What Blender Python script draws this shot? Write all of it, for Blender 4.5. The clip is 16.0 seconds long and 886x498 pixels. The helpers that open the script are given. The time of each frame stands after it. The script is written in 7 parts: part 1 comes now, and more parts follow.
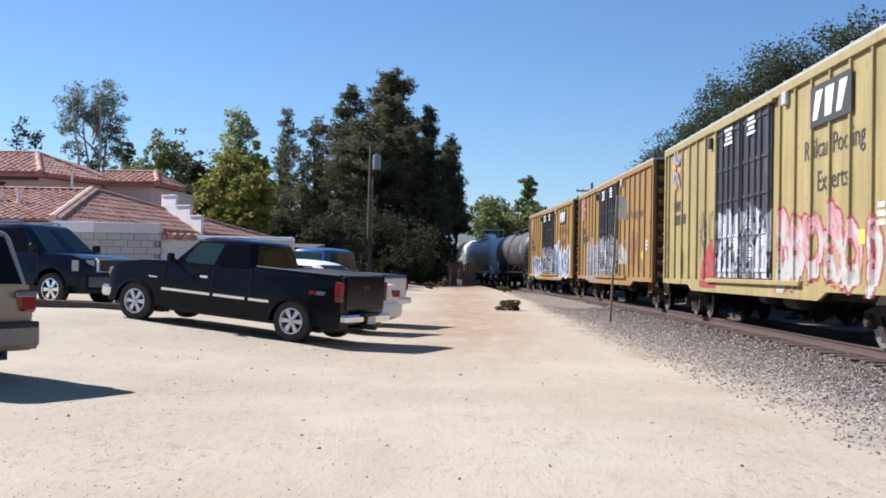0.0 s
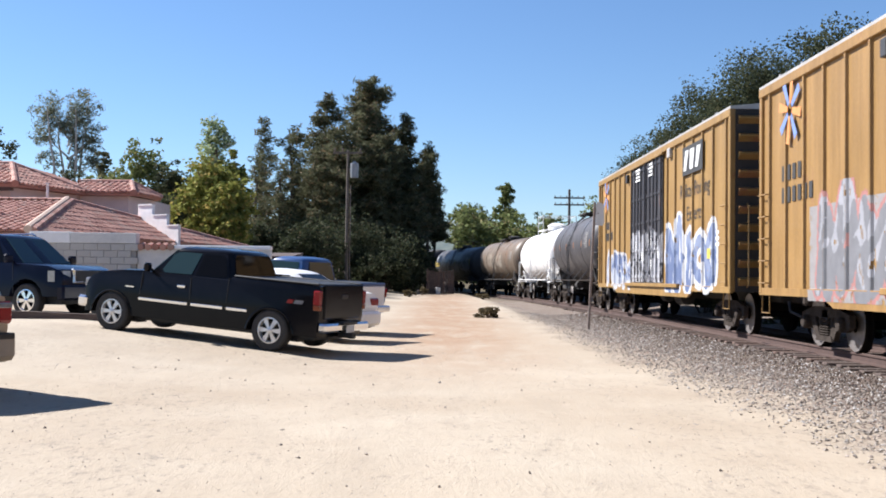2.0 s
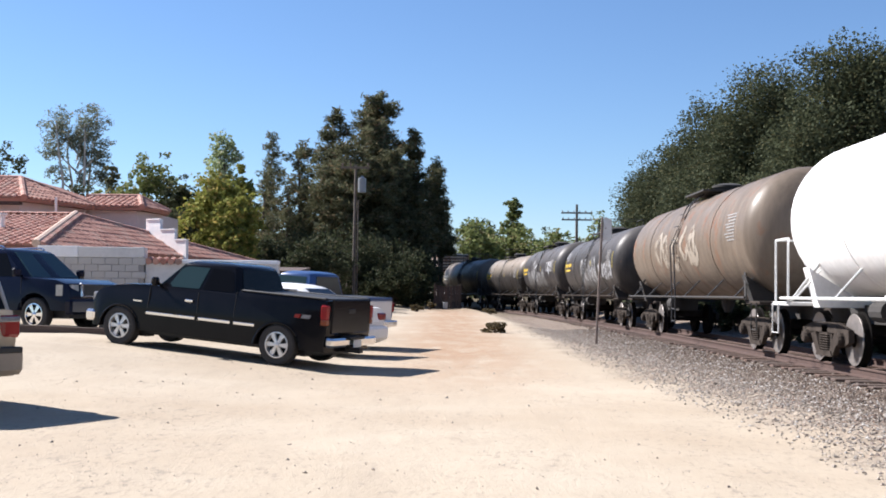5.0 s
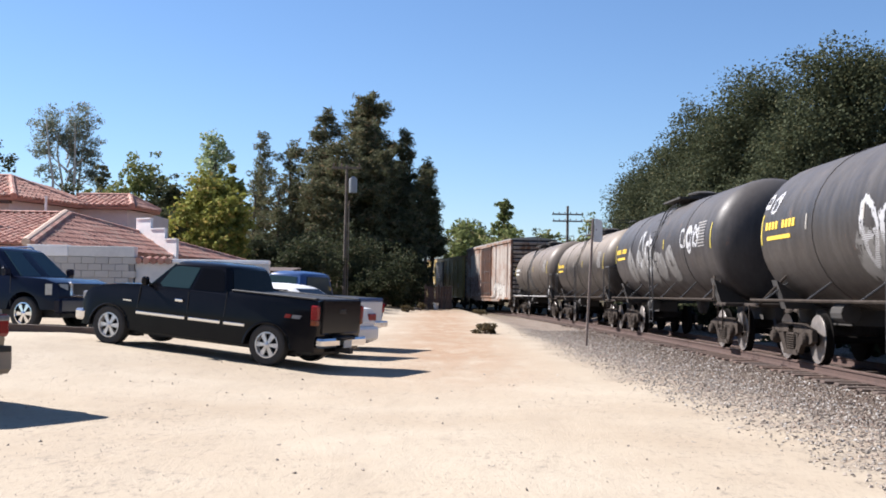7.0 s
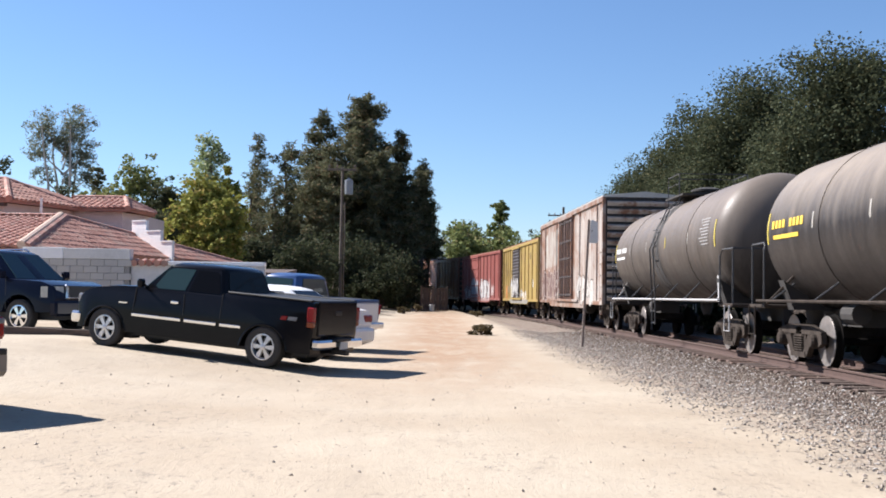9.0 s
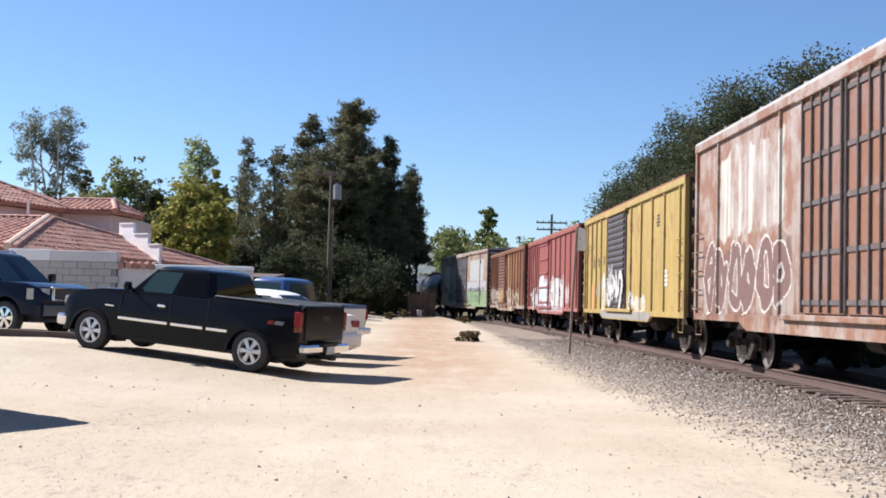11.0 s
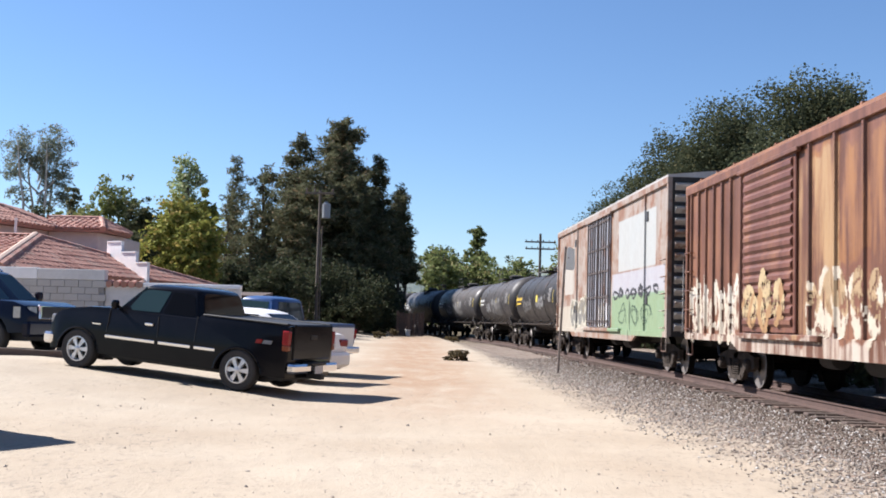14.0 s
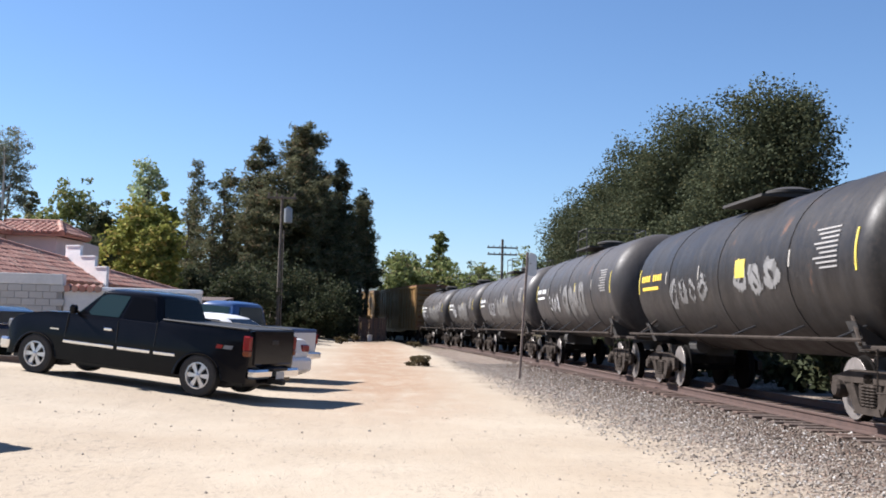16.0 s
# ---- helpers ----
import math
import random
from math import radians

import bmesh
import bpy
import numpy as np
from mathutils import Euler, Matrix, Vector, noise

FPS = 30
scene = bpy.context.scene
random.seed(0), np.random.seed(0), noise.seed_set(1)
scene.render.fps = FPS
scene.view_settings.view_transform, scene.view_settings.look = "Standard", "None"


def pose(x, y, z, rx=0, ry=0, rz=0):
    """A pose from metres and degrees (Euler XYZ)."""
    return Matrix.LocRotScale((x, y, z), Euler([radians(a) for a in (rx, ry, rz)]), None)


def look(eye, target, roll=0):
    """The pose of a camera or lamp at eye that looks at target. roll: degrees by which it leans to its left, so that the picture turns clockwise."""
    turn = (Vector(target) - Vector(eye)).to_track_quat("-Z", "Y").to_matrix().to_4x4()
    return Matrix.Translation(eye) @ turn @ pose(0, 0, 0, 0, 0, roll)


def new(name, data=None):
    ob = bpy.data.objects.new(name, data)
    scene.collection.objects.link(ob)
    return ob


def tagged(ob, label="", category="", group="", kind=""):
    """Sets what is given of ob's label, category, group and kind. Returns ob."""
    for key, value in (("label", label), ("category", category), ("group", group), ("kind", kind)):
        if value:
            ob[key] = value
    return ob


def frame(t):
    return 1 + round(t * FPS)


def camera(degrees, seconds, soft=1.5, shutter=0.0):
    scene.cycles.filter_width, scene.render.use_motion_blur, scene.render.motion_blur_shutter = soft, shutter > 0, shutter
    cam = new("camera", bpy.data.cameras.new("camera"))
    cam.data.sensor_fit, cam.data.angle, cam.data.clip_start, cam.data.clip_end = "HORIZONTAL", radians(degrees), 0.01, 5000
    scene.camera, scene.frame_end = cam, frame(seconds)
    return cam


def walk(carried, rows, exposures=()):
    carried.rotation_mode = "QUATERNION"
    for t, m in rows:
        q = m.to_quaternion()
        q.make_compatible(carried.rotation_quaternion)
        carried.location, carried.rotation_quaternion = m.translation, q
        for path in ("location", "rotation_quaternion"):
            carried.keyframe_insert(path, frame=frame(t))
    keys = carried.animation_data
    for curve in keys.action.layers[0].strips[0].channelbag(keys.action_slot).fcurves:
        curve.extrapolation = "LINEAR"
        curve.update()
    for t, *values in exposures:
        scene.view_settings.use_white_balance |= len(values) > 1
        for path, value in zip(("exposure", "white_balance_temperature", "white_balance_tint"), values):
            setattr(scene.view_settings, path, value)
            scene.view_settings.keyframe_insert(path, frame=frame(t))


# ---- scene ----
cam = camera(43.0, 16.0, 1.8, 0.08)
walk(cam, [
    (0.0, pose(0.020, 0.010, 1.487, 91.107, -1.049, 0.793)),
    (0.5, pose(0.020, 0.010, 1.487, 90.980, -0.836, 1.714)),
    (1.0, pose(0.020, 0.010, 1.487, 91.968, -1.260, 1.977)),
    (1.5, pose(0.020, 0.010, 1.487, 91.609, -0.711, -0.257)),
    (2.0, pose(0.020, 0.010, 1.487, 91.516, -0.596, -0.306)),
    (2.5, pose(0.020, 0.010, 1.487, 91.523, -0.697, -1.670)),
    (3.0, pose(0.020, 0.010, 1.487, 91.346, -0.478, -0.390)),
    (3.5, pose(0.020, 0.010, 1.487, 91.928, 0.231, 0.921)),
    (4.0, pose(0.020, 0.010, 1.487, 92.055, -0.445, 0.345)),
    (6.5, pose(0.020, 0.010, 1.487, 92.600, -0.843, -0.160)),
    (7.0, pose(0.020, 0.010, 1.487, 92.312, -0.955, -0.413)),
    (7.5, pose(0.020, 0.010, 1.487, 92.292, -0.780, -0.759)),
    (8.0, pose(0.020, 0.010, 1.487, 91.991, -0.518, -1.214)),
    (8.5, pose(0.020, 0.010, 1.487, 92.115, -0.749, -0.669)),
    (9.0, pose(0.020, 0.010, 1.487, 92.390, -0.805, -0.615)),
    (11.5, pose(0.020, 0.010, 1.487, 92.738, -1.512, -1.423)),
    (12.0, pose(0.020, 0.010, 1.487, 92.807, -1.389, -1.741)),
    (12.5, pose(0.020, 0.010, 1.487, 93.050, -1.415, -1.952)),
    (13.0, pose(0.020, 0.010, 1.487, 93.410, -1.411, -2.009)),
    (13.5, pose(0.020, 0.010, 1.487, 93.386, -1.544, -1.729)),
    (14.0, pose(0.020, 0.010, 1.487, 93.693, -1.480, -1.829)),
    (14.5, pose(0.020, 0.010, 1.487, 93.510, -1.343, -1.523)),
    (15.0, pose(0.020, 0.010, 1.487, 93.115, -1.292, 0.134)),
    (15.5, pose(0.020, 0.010, 1.487, 93.657, -1.960, -1.630)),
    (16.0, pose(0.020, 0.010, 1.487, 94.017, -1.565, -3.761)),
], exposures=((0.0, 1.10, 5800, 12), (0.6, 1.25, 5950, 12), (2.0, 1.28, 6020, 13), (7.0, 1.33, 6200, 14), (11.5, 1.32, 6100, 14), (16.0, 1.32, 6120, 14)))

# ---- light ----
SUN_EL, SUN_AZ = radians(41), math.atan2(-0.90, 0.42)      # azimuth measured from +Y towards +X
world = bpy.data.worlds.new("sky")
scene.world = world
world.use_nodes = True
wn = world.node_tree
wn.nodes.clear()
w_out, w_bg, w_sky = wn.nodes.new("ShaderNodeOutputWorld"), wn.nodes.new("ShaderNodeBackground"), wn.nodes.new("ShaderNodeTexSky")
w_sky.sky_type, w_sky.sun_disc = "NISHITA", False
w_sky.sun_elevation, w_sky.sun_rotation = SUN_EL, SUN_AZ
w_sky.air_density, w_sky.dust_density, w_sky.ozone_density, w_sky.altitude = 1.0, 0.0, 6.0, 0
w_bg.inputs["Strength"].default_value = 0.056
wn.links.new(w_sky.outputs[0], w_bg.inputs["Color"])
wn.links.new(w_bg.outputs[0], w_out.inputs["Surface"])

sun = new("sun", bpy.data.lights.new("sun", "SUN"))
sun.data.energy, sun.data.angle, sun.data.color = 5.0, radians(0.53), (1.0, 0.95, 0.87)
to_sun = Vector((math.sin(SUN_AZ) * math.cos(SUN_EL), math.cos(SUN_AZ) * math.cos(SUN_EL), math.sin(SUN_EL)))
sun.matrix_world = look(to_sun * 50, (0, 0, 0))


# ---- node helpers ----
class Mat:
    """A small builder for procedural materials in object space."""

    def __init__(self, name, rough=0.6, metal=0.0, spec=0.5):
        self.m = bpy.data.materials.new(name)
        self.m.use_nodes = True
        self.t = self.m.node_tree
        self.b = self.t.nodes["Principled BSDF"]
        self.b.inputs["Roughness"].default_value = rough
        self.b.inputs["Metallic"].default_value = metal
        self.b.inputs["Specular IOR Level"].default_value = spec
        self.co = self.t.nodes.new("ShaderNodeTexCoord").outputs["Object"]

    def node(self, kind, **kw):
        n = self.t.nodes.new(kind)
        for k, v in kw.items():
            n.inputs[k.replace("_", " ")].default_value = v
        return n

    def link(self, a, b):
        self.t.links.new(a, b)

    def scaled(self, sx, sy, sz, co=None):
        n = self.node("ShaderNodeVectorMath")
        n.operation = "MULTIPLY"
        n.inputs[1].default_value = (sx, sy, sz)
        self.link(co or self.co, n.inputs[0])
        return n.outputs[0]

    def noise(self, scale, detail=4.0, rough=0.6, stretch=None, distort=0.0):
        n = self.node("ShaderNodeTexNoise", Scale=scale, Detail=detail, Roughness=rough, Distortion=distort)
        self.link(self.scaled(*stretch) if stretch else self.co, n.inputs["Vector"])
        return n.outputs["Fac"]

    def ramp(self, fac, lo, hi):
        n = self.node("ShaderNodeMapRange")
        n.inputs["From Min"].default_value, n.inputs["From Max"].default_value = lo, hi
        n.clamp = True
        self.link(fac, n.inputs["Value"])
        return n.outputs[0]

    def math(self, op, a, b=None):
        n = self.node("ShaderNodeMath")
        n.operation = op
        for i, v in enumerate((a, b)):
            if v is None:
                continue
            if isinstance(v, (int, float)):
                n.inputs[i].default_value = v
            else:
                self.link(v, n.inputs[i])
        return n.outputs[0]

    def mix(self, fac, a, b):
        n = self.node("ShaderNodeMix")
        n.data_type = "RGBA"
        for i, v in ((0, fac), (6, a), (7, b)):
            if isinstance(v, (int, float)):
                n.inputs[i].default_value = v
            elif isinstance(v, tuple):
                n.inputs[i].default_value = (*v, 1)
            else:
                self.link(v, n.inputs[i])
        return n.outputs[2]

    def axes(self):
        n = self.node("ShaderNodeSeparateXYZ")
        self.link(self.co, n.inputs[0])
        return n.outputs

    def island(self):
        return self.node("ShaderNodeNewGeometry").outputs["Random Per Island"]

    def chance(self):
        return self.node("ShaderNodeObjectInfo").outputs["Random"]

    def colour(self, c):
        if isinstance(c, tuple):
            self.b.inputs["Base Color"].default_value = (*c, 1)
        else:
            self.link(c, self.b.inputs["Base Color"])
        return self

    def rough(self, r):
        self.link(r, self.b.inputs["Roughness"])
        return self

    def bump(self, h, strength=0.4, dist=0.02):
        n = self.node("ShaderNodeBump", Strength=strength, Distance=dist)
        self.link(h, n.inputs["Height"])
        self.link(n.outputs[0], self.b.inputs["Normal"])
        return self


def plain(name, c, rough=0.6, metal=0.0, vary=0.18, scale=3.0, bump=0.0, spec=0.5):
    """A surface of one colour with grain and stains at two scales."""
    m = Mat(name, rough, metal, spec)
    big, fine = m.noise(scale), m.noise(scale * 9, 3)
    dark = tuple(v * (1 - vary) for v in c)
    light = tuple(min(1, v * (1 + vary * 0.7)) for v in c)
    m.colour(m.mix(m.ramp(m.math("ADD", m.math("MULTIPLY", big, 0.65), m.math("MULTIPLY", fine, 0.35)), 0.3, 0.7), dark, light))
    if bump:
        m.bump(fine, bump, 0.01)
    return m.m


# ---- mesh helpers ----
def mesh_of(name, verts, faces, material=None, smooth=False):
    me = bpy.data.meshes.new(name)
    me.from_pydata([tuple(v) for v in verts], [], faces)
    if material:
        me.materials.append(material)
    if smooth:
        me.shade_smooth()
    me.update()
    return me


class Build:
    """Collects boxes, tubes and sheets into one mesh."""

    def __init__(self):
        self.v, self.f = [], []

    def add(self, verts, faces):
        n = len(self.v)
        self.v += [Vector(v) for v in verts]
        self.f += [tuple(i + n for i in f) for f in faces]
        return self

    def box(self, x0, y0, z0, x1, y1, z1, c=0.0):
        """A box, with chamfered upright and level edges where c is given."""
        if c <= 0:
            v = [(x, y, z) for z in (z0, z1) for x, y in ((x0, y0), (x1, y0), (x1, y1), (x0, y1))]
            return self.add(v, [(3, 2, 1, 0), (4, 5, 6, 7), (0, 1, 5, 4), (1, 2, 6, 5), (2, 3, 7, 6), (3, 0, 4, 7)])
        def ring(a, z):
            return [(x0 + a, y0 + c, z), (x0 + c, y0 + a, z), (x1 - c, y0 + a, z), (x1 - a, y0 + c, z), (x1 - a, y1 - c, z), (x1 - c, y1 - a, z), (x0 + c, y1 - a, z), (x0 + a, y1 - c, z)]
        return self.rings([ring(c * 0.8, z0), ring(0, z0 + c), ring(0, z1 - c), ring(c * 0.8, z1)])

    def rings(self, rings, close=False, caps=True):
        """Joins rings of equal count with quads."""
        n, k = len(self.v), len(rings[0])
        f = []
        for r in range(len(rings) - 1 + close):
            a, b = r * k, ((r + 1) % len(rings)) * k
            f += [(a + i, a + (i + 1) % k, b + (i + 1) % k, b + i) for i in range(k)]
        if caps and not close:
            f += [tuple(range(k - 1, -1, -1)), tuple(range((len(rings) - 1) * k, len(rings) * k))]
        return self.add([v for r in rings for v in r], f)

    def tube(self, path, r, sides=6, r2=None):
        """A round bar along a path of points, tapering to r2."""
        path = [Vector(p) for p in path]
        rings = []
        for i, p in enumerate(path):
            d = (path[min(i + 1, len(path) - 1)] - path[max(i - 1, 0)]).normalized()
            side = d.cross(Vector((0, 0, 1)) if abs(d.z) < 0.9 else Vector((1, 0, 0))).normalized()
            up = side.cross(d)
            rr = r if r2 is None else r + (r2 - r) * i / max(1, len(path) - 1)
            rings.append([p + rr * (math.cos(a) * side + math.sin(a) * up) for a in (2 * math.pi * k / sides for k in range(sides))])
        return self.rings(rings)

    def lathe(self, profile, origin=(0, 0, 0), axis="x", sides=24, caps=True):
        """Turns (along, radius) pairs about an axis."""
        o = Vector(origin)
        def at(a, r, k):
            c, s = r * math.cos(k), r * math.sin(k)
            return o + Vector({"x": (a, c, s), "y": (c, a, s), "z": (c, s, a)}[axis])
        return self.rings([[at(a, r, 2 * math.pi * i / sides) for i in range(sides)] for a, r in profile], caps=caps)

    def prism(self, outline, axis, a, b):
        """An outline of 2D points carried along an axis from a to b."""
        def at(p, q):
            return {"x": (q, p[0], p[1]), "y": (p[0], q, p[1]), "z": (p[0], p[1], q)}[axis]
        return self.rings([[at(p, a) for p in outline], [at(p, b) for p in outline]])

    def mesh(self, name, material, smooth=False):
        return mesh_of(name, self.v, self.f, material, smooth)


def recalc(me):
    bm = bmesh.new()
    bm.from_mesh(me)
    bmesh.ops.recalc_face_normals(bm, faces=bm.faces)
    bm.to_mesh(me)
    bm.free()
    return me


def part(name, build, material, parent, label="", smooth=False, at=None, angle=40):
    """Links a build as one mesh object under a thing or a part."""
    me = build if isinstance(build, bpy.types.Mesh) else recalc(build.mesh(name, material, False))
    if smooth and not isinstance(build, bpy.types.Mesh):
        me.shade_smooth()
        me.set_sharp_from_angle(angle=radians(angle))
    ob = new(name, me)
    ob.parent = parent
    if at is not None:
        ob.matrix_basis = at
    if label:
        tagged(ob, label)
    return ob


def thing(name, m, label, category, group="", kind=""):
    ob = new(name)
    ob.empty_display_size = 0.3
    ob.matrix_basis = m
    return tagged(ob, label, category, group, kind)


def solid(name, build, material, label, category, group="", kind="", smooth=False, m=None):
    """A thing or piece of setting that is one mesh."""
    ob = part(name, build, material, None, "", smooth, m)
    return tagged(ob, label, category, group, kind)


# ---- the lie of the land ----
RAIL_Z, TRACK_X, CURVE_Y, CURVE_R = 0.32, 7.85, 28.0, 820.0
BEND_S, BEND_R = 66.0, 200.0


def ground_z(x, y):
    """Height of the dirt lot: level towards the track, rising to the parked cars and gently away."""
    up = min(0.085 * max(0.0, -x - 2.0), 0.5)
    near = min(1.0, max(0.0, (y - 13) / 8.0))
    far = 0.009 * max(0.0, min(y, 75) - 21)
    return up * (0.2 + 0.8 * near) + far


def track_at(s, off=0.0):
    """Plan place and heading (radians, to the left) of the track at s metres along it, off metres to its right."""
    if s <= CURVE_Y:
        return TRACK_X + off, s, 0.0
    a = (min(s, BEND_S) - CURVE_Y) / CURVE_R
    x, y = TRACK_X - CURVE_R * (1 - math.cos(a)), CURVE_Y + CURVE_R * math.sin(a)
    if s > BEND_S:
        b = a + (s - BEND_S) / BEND_R
        x -= BEND_R * (math.cos(a) - math.cos(b))
        y += BEND_R * (math.sin(b) - math.sin(a))
        a = b
    return x + off * math.cos(a), y + off * math.sin(a), a


def track_x(y):
    """The track's middle at a distance y, for the ground along it."""
    s = y
    for _ in range(4):
        s += y - track_at(min(s, 300.0))[1]
    return track_at(min(s, 300.0))[0]


# ---- materials ----
def car_paint(name, base, rust=0.15, tags=(), patches=(), rough=0.55, streak=0.25, spec=0.4, top_dust_sheen=None, soft=False):
    """Weathered rail-car paint: fading, streaks, rust, sun-bleached patches and sprayed lettering along the lower side."""
    m = Mat(name, rough, 0.0, spec)
    _, y, z = m.axes()
    drip = m.noise(2.2, 5, 0.65, (1.0, 1.6, 0.16))
    spots = m.noise(1.1, 6, 0.7)
    fine = m.noise(14, 3)
    col = m.mix(m.ramp(drip, 0.35, 0.7), tuple(v * (1 - streak) for v in base), tuple(min(1, v * 1.08 + 0.01) for v in base))
    col = m.mix(m.math("MULTIPLY", m.ramp(fine, 0.45, 0.8), 0.12), col, (0.12, 0.09, 0.07))
    wob = m.math("MULTIPLY", m.math("SUBTRACT", m.noise(1.7, 4), 0.5), 0.7)
    yy, zz = m.math("ADD", y, wob), m.math("ADD", z, m.math("MULTIPLY", m.math("SUBTRACT", m.noise(1.6, 4, 0.55, (1, 1, 0.4)), 0.5), 1.1))

    def inside(y0, y1, z0, z1, hard=False):
        a, b = (y, z) if hard else (yy, zz)
        k = m.math("MULTIPLY", m.ramp(a, y0, y0 + 0.05), m.ramp(a, y1, y1 - 0.05))
        return m.math("MULTIPLY", k, m.math("MULTIPLY", m.ramp(b, z0, z0 + 0.04), m.ramp(b, z1, z1 - 0.04)))

    if rust:
        col = m.mix(m.math("MULTIPLY", m.ramp(m.math("MULTIPLY", spots, m.math("ADD", drip, 0.35)), 0.60 - rust * 0.55, 0.72 - rust * 0.55), 0.88), col, m.mix(fine, (0.11, 0.04, 0.018), (0.22, 0.105, 0.055)))
    for y0, y1, z0, z1, c in patches:
        col = m.mix(m.math("MULTIPLY", m.math("MULTIPLY", inside(y0, y1, z0, z1, not soft), m.ramp(drip, 0.42, 0.6) if soft else 1.0), 0.86), col, c)
    # paler top: dust on dusty tanks, painted sky reflection on black ones
    if top_dust_sheen:
        col = m.mix(m.math("MULTIPLY", m.ramp(m.math("ADD", z, m.math("MULTIPLY", drip, 0.7)), top_dust_sheen[0] + 0.35, top_dust_sheen[1] + 0.35), 0.8), col, top_dust_sheen[2])
    for y0, y1, z0, z1, fill, second, line, size in tags:
        vec = m.node("ShaderNodeCombineXYZ")
        m.link(m.math("ADD", m.math("MULTIPLY", y, 1.0 / size), m.math("MULTIPLY", wob, 0.5)), vec.inputs[0])
        m.link(m.math("ADD", m.math("MULTIPLY", z, 0.42 / size), m.math("MULTIPLY", m.noise(2.6, 2), 0.9)), vec.inputs[1])
        cells = m.node("ShaderNodeTexVoronoi", Scale=1.0)
        cells.voronoi_dimensions, cells.feature = "2D", "DISTANCE_TO_EDGE"
        m.link(vec.outputs[0], cells.inputs["Vector"])
        near = cells.outputs["Distance"]
        which = m.node("ShaderNodeTexVoronoi", Scale=1.0)
        which.voronoi_dimensions = "2D"
        m.link(vec.outputs[0], which.inputs["Vector"])
        pick = m.node("ShaderNodeSeparateColor")
        m.link(which.outputs["Color"], pick.inputs[0])
        paint = m.mix(m.ramp(near, 0.16, 0.20), fill, m.mix(m.ramp(pick.outputs[0], 0.45, 0.5), second, fill))
        paint = m.mix(m.ramp(near, 0.075, 0.055), paint, line)
        k = m.math("MULTIPLY", inside(y0, y1, z0, z1), m.ramp(m.noise(0.9, 2), 0.25, 0.34))
        k = m.math("MULTIPLY", k, m.ramp(m.math("ADD", m.math("MULTIPLY", m.noise(9, 4, 0.7, (1, 1.5, 0.35)), 0.7), m.math("MULTIPLY", drip, 0.3)), 0.36, 0.5))
        col = m.mix(k, col, paint)
    m.colour(col)
    m.rough(m.ramp(m.math("ADD", spots, m.math("MULTIPLY", fine, 0.4)), -0.4 + (0.7 - rough), 1.7))
    m.bump(m.math("ADD", drip, m.math("MULTIPLY", fine, 0.25)), 0.18, 0.012)
    return m.m


WHITE, CREAM, BLACK, PINK = (0.43, 0.43, 0.44), (0.38, 0.34, 0.27), (0.017, 0.017, 0.021), (0.4, 0.2, 0.22)

m_iron = plain("bogie_iron", (0.045, 0.036, 0.03), 0.9, 0.0, 0.55, 4, 0.3, spec=0.1)
# grime on underframes; on boxcar ends it paints the shade between ribs
m_dark = plain("underframe_grime_and_shade", (0.028, 0.025, 0.023), 0.85, 0.0, 0.3, 3, 0.2)
m_wheel = plain("wheel_steel", (0.006, 0.005, 0.0045), 0.9, 0.0, 0.3, 5, spec=0.08)
m_tread = plain("polished_tread", (0.26, 0.235, 0.22), 0.4, 0.5, 0.4, 8)
m_rail = plain("rusty_rail", (0.062, 0.034, 0.026), 0.8, 0.0, 0.3, 6, 0.2)
m_railtop = plain("rail_head", (0.17, 0.12, 0.1), 0.5, 0.6, 0.2, 4)
m_bare = plain("bare_steel_bar", (0.42, 0.41, 0.4), 0.5, 0.3, 0.2, 6)
m_black_bar = plain("black_painted_bar", (0.03, 0.03, 0.032), 0.6, 0.0, 0.3, 6)
m_black_door = car_paint("black_door_paint", (0.035, 0.033, 0.038), 0.05, tags=((-3, 3, 1.0, 2.6, (0.4, 0.4, 0.42), (0.05, 0.05, 0.06), (0.04, 0.04, 0.045), 0.55),))
m_white_text = plain("white_stencil", (0.6, 0.6, 0.58), 0.6, 0.0, 0.25, 8)
m_black_text = plain("black_stencil", (0.03, 0.028, 0.026), 0.6, 0.0, 0.2, 8)
m_yellow_text = plain("yellow_stencil", (0.62, 0.42, 0.04), 0.6, 0.0, 0.15, 8)
m_yellow_tape = plain("yellow_reflective_tape", (0.5, 0.4, 0.06), 0.55, 0.0, 0.3, 8)
m_pale_tape = plain("dirty_white_tape", (0.3, 0.28, 0.25), 0.6, 0.0, 0.3, 8)
m_grey_text = plain("faded_stencil", (0.24, 0.23, 0.22), 0.7, 0.0, 0.3, 8)
m_blue_mark = plain("blue_emblem_paint", (0.14, 0.2, 0.4), 0.6, 0.0, 0.3, 6)
m_orange_mark = plain("orange_chalk_mark", (0.5, 0.2, 0.06), 0.7, 0.0, 0.2, 8)
m_roof_grey = plain("galvanised_roof", (0.42, 0.4, 0.37), 0.5, 0.4, 0.25, 2)
m_roof_rust = plain("rusted_roof", (0.2, 0.09, 0.05), 0.8, 0.1, 0.4, 2, 0.2)

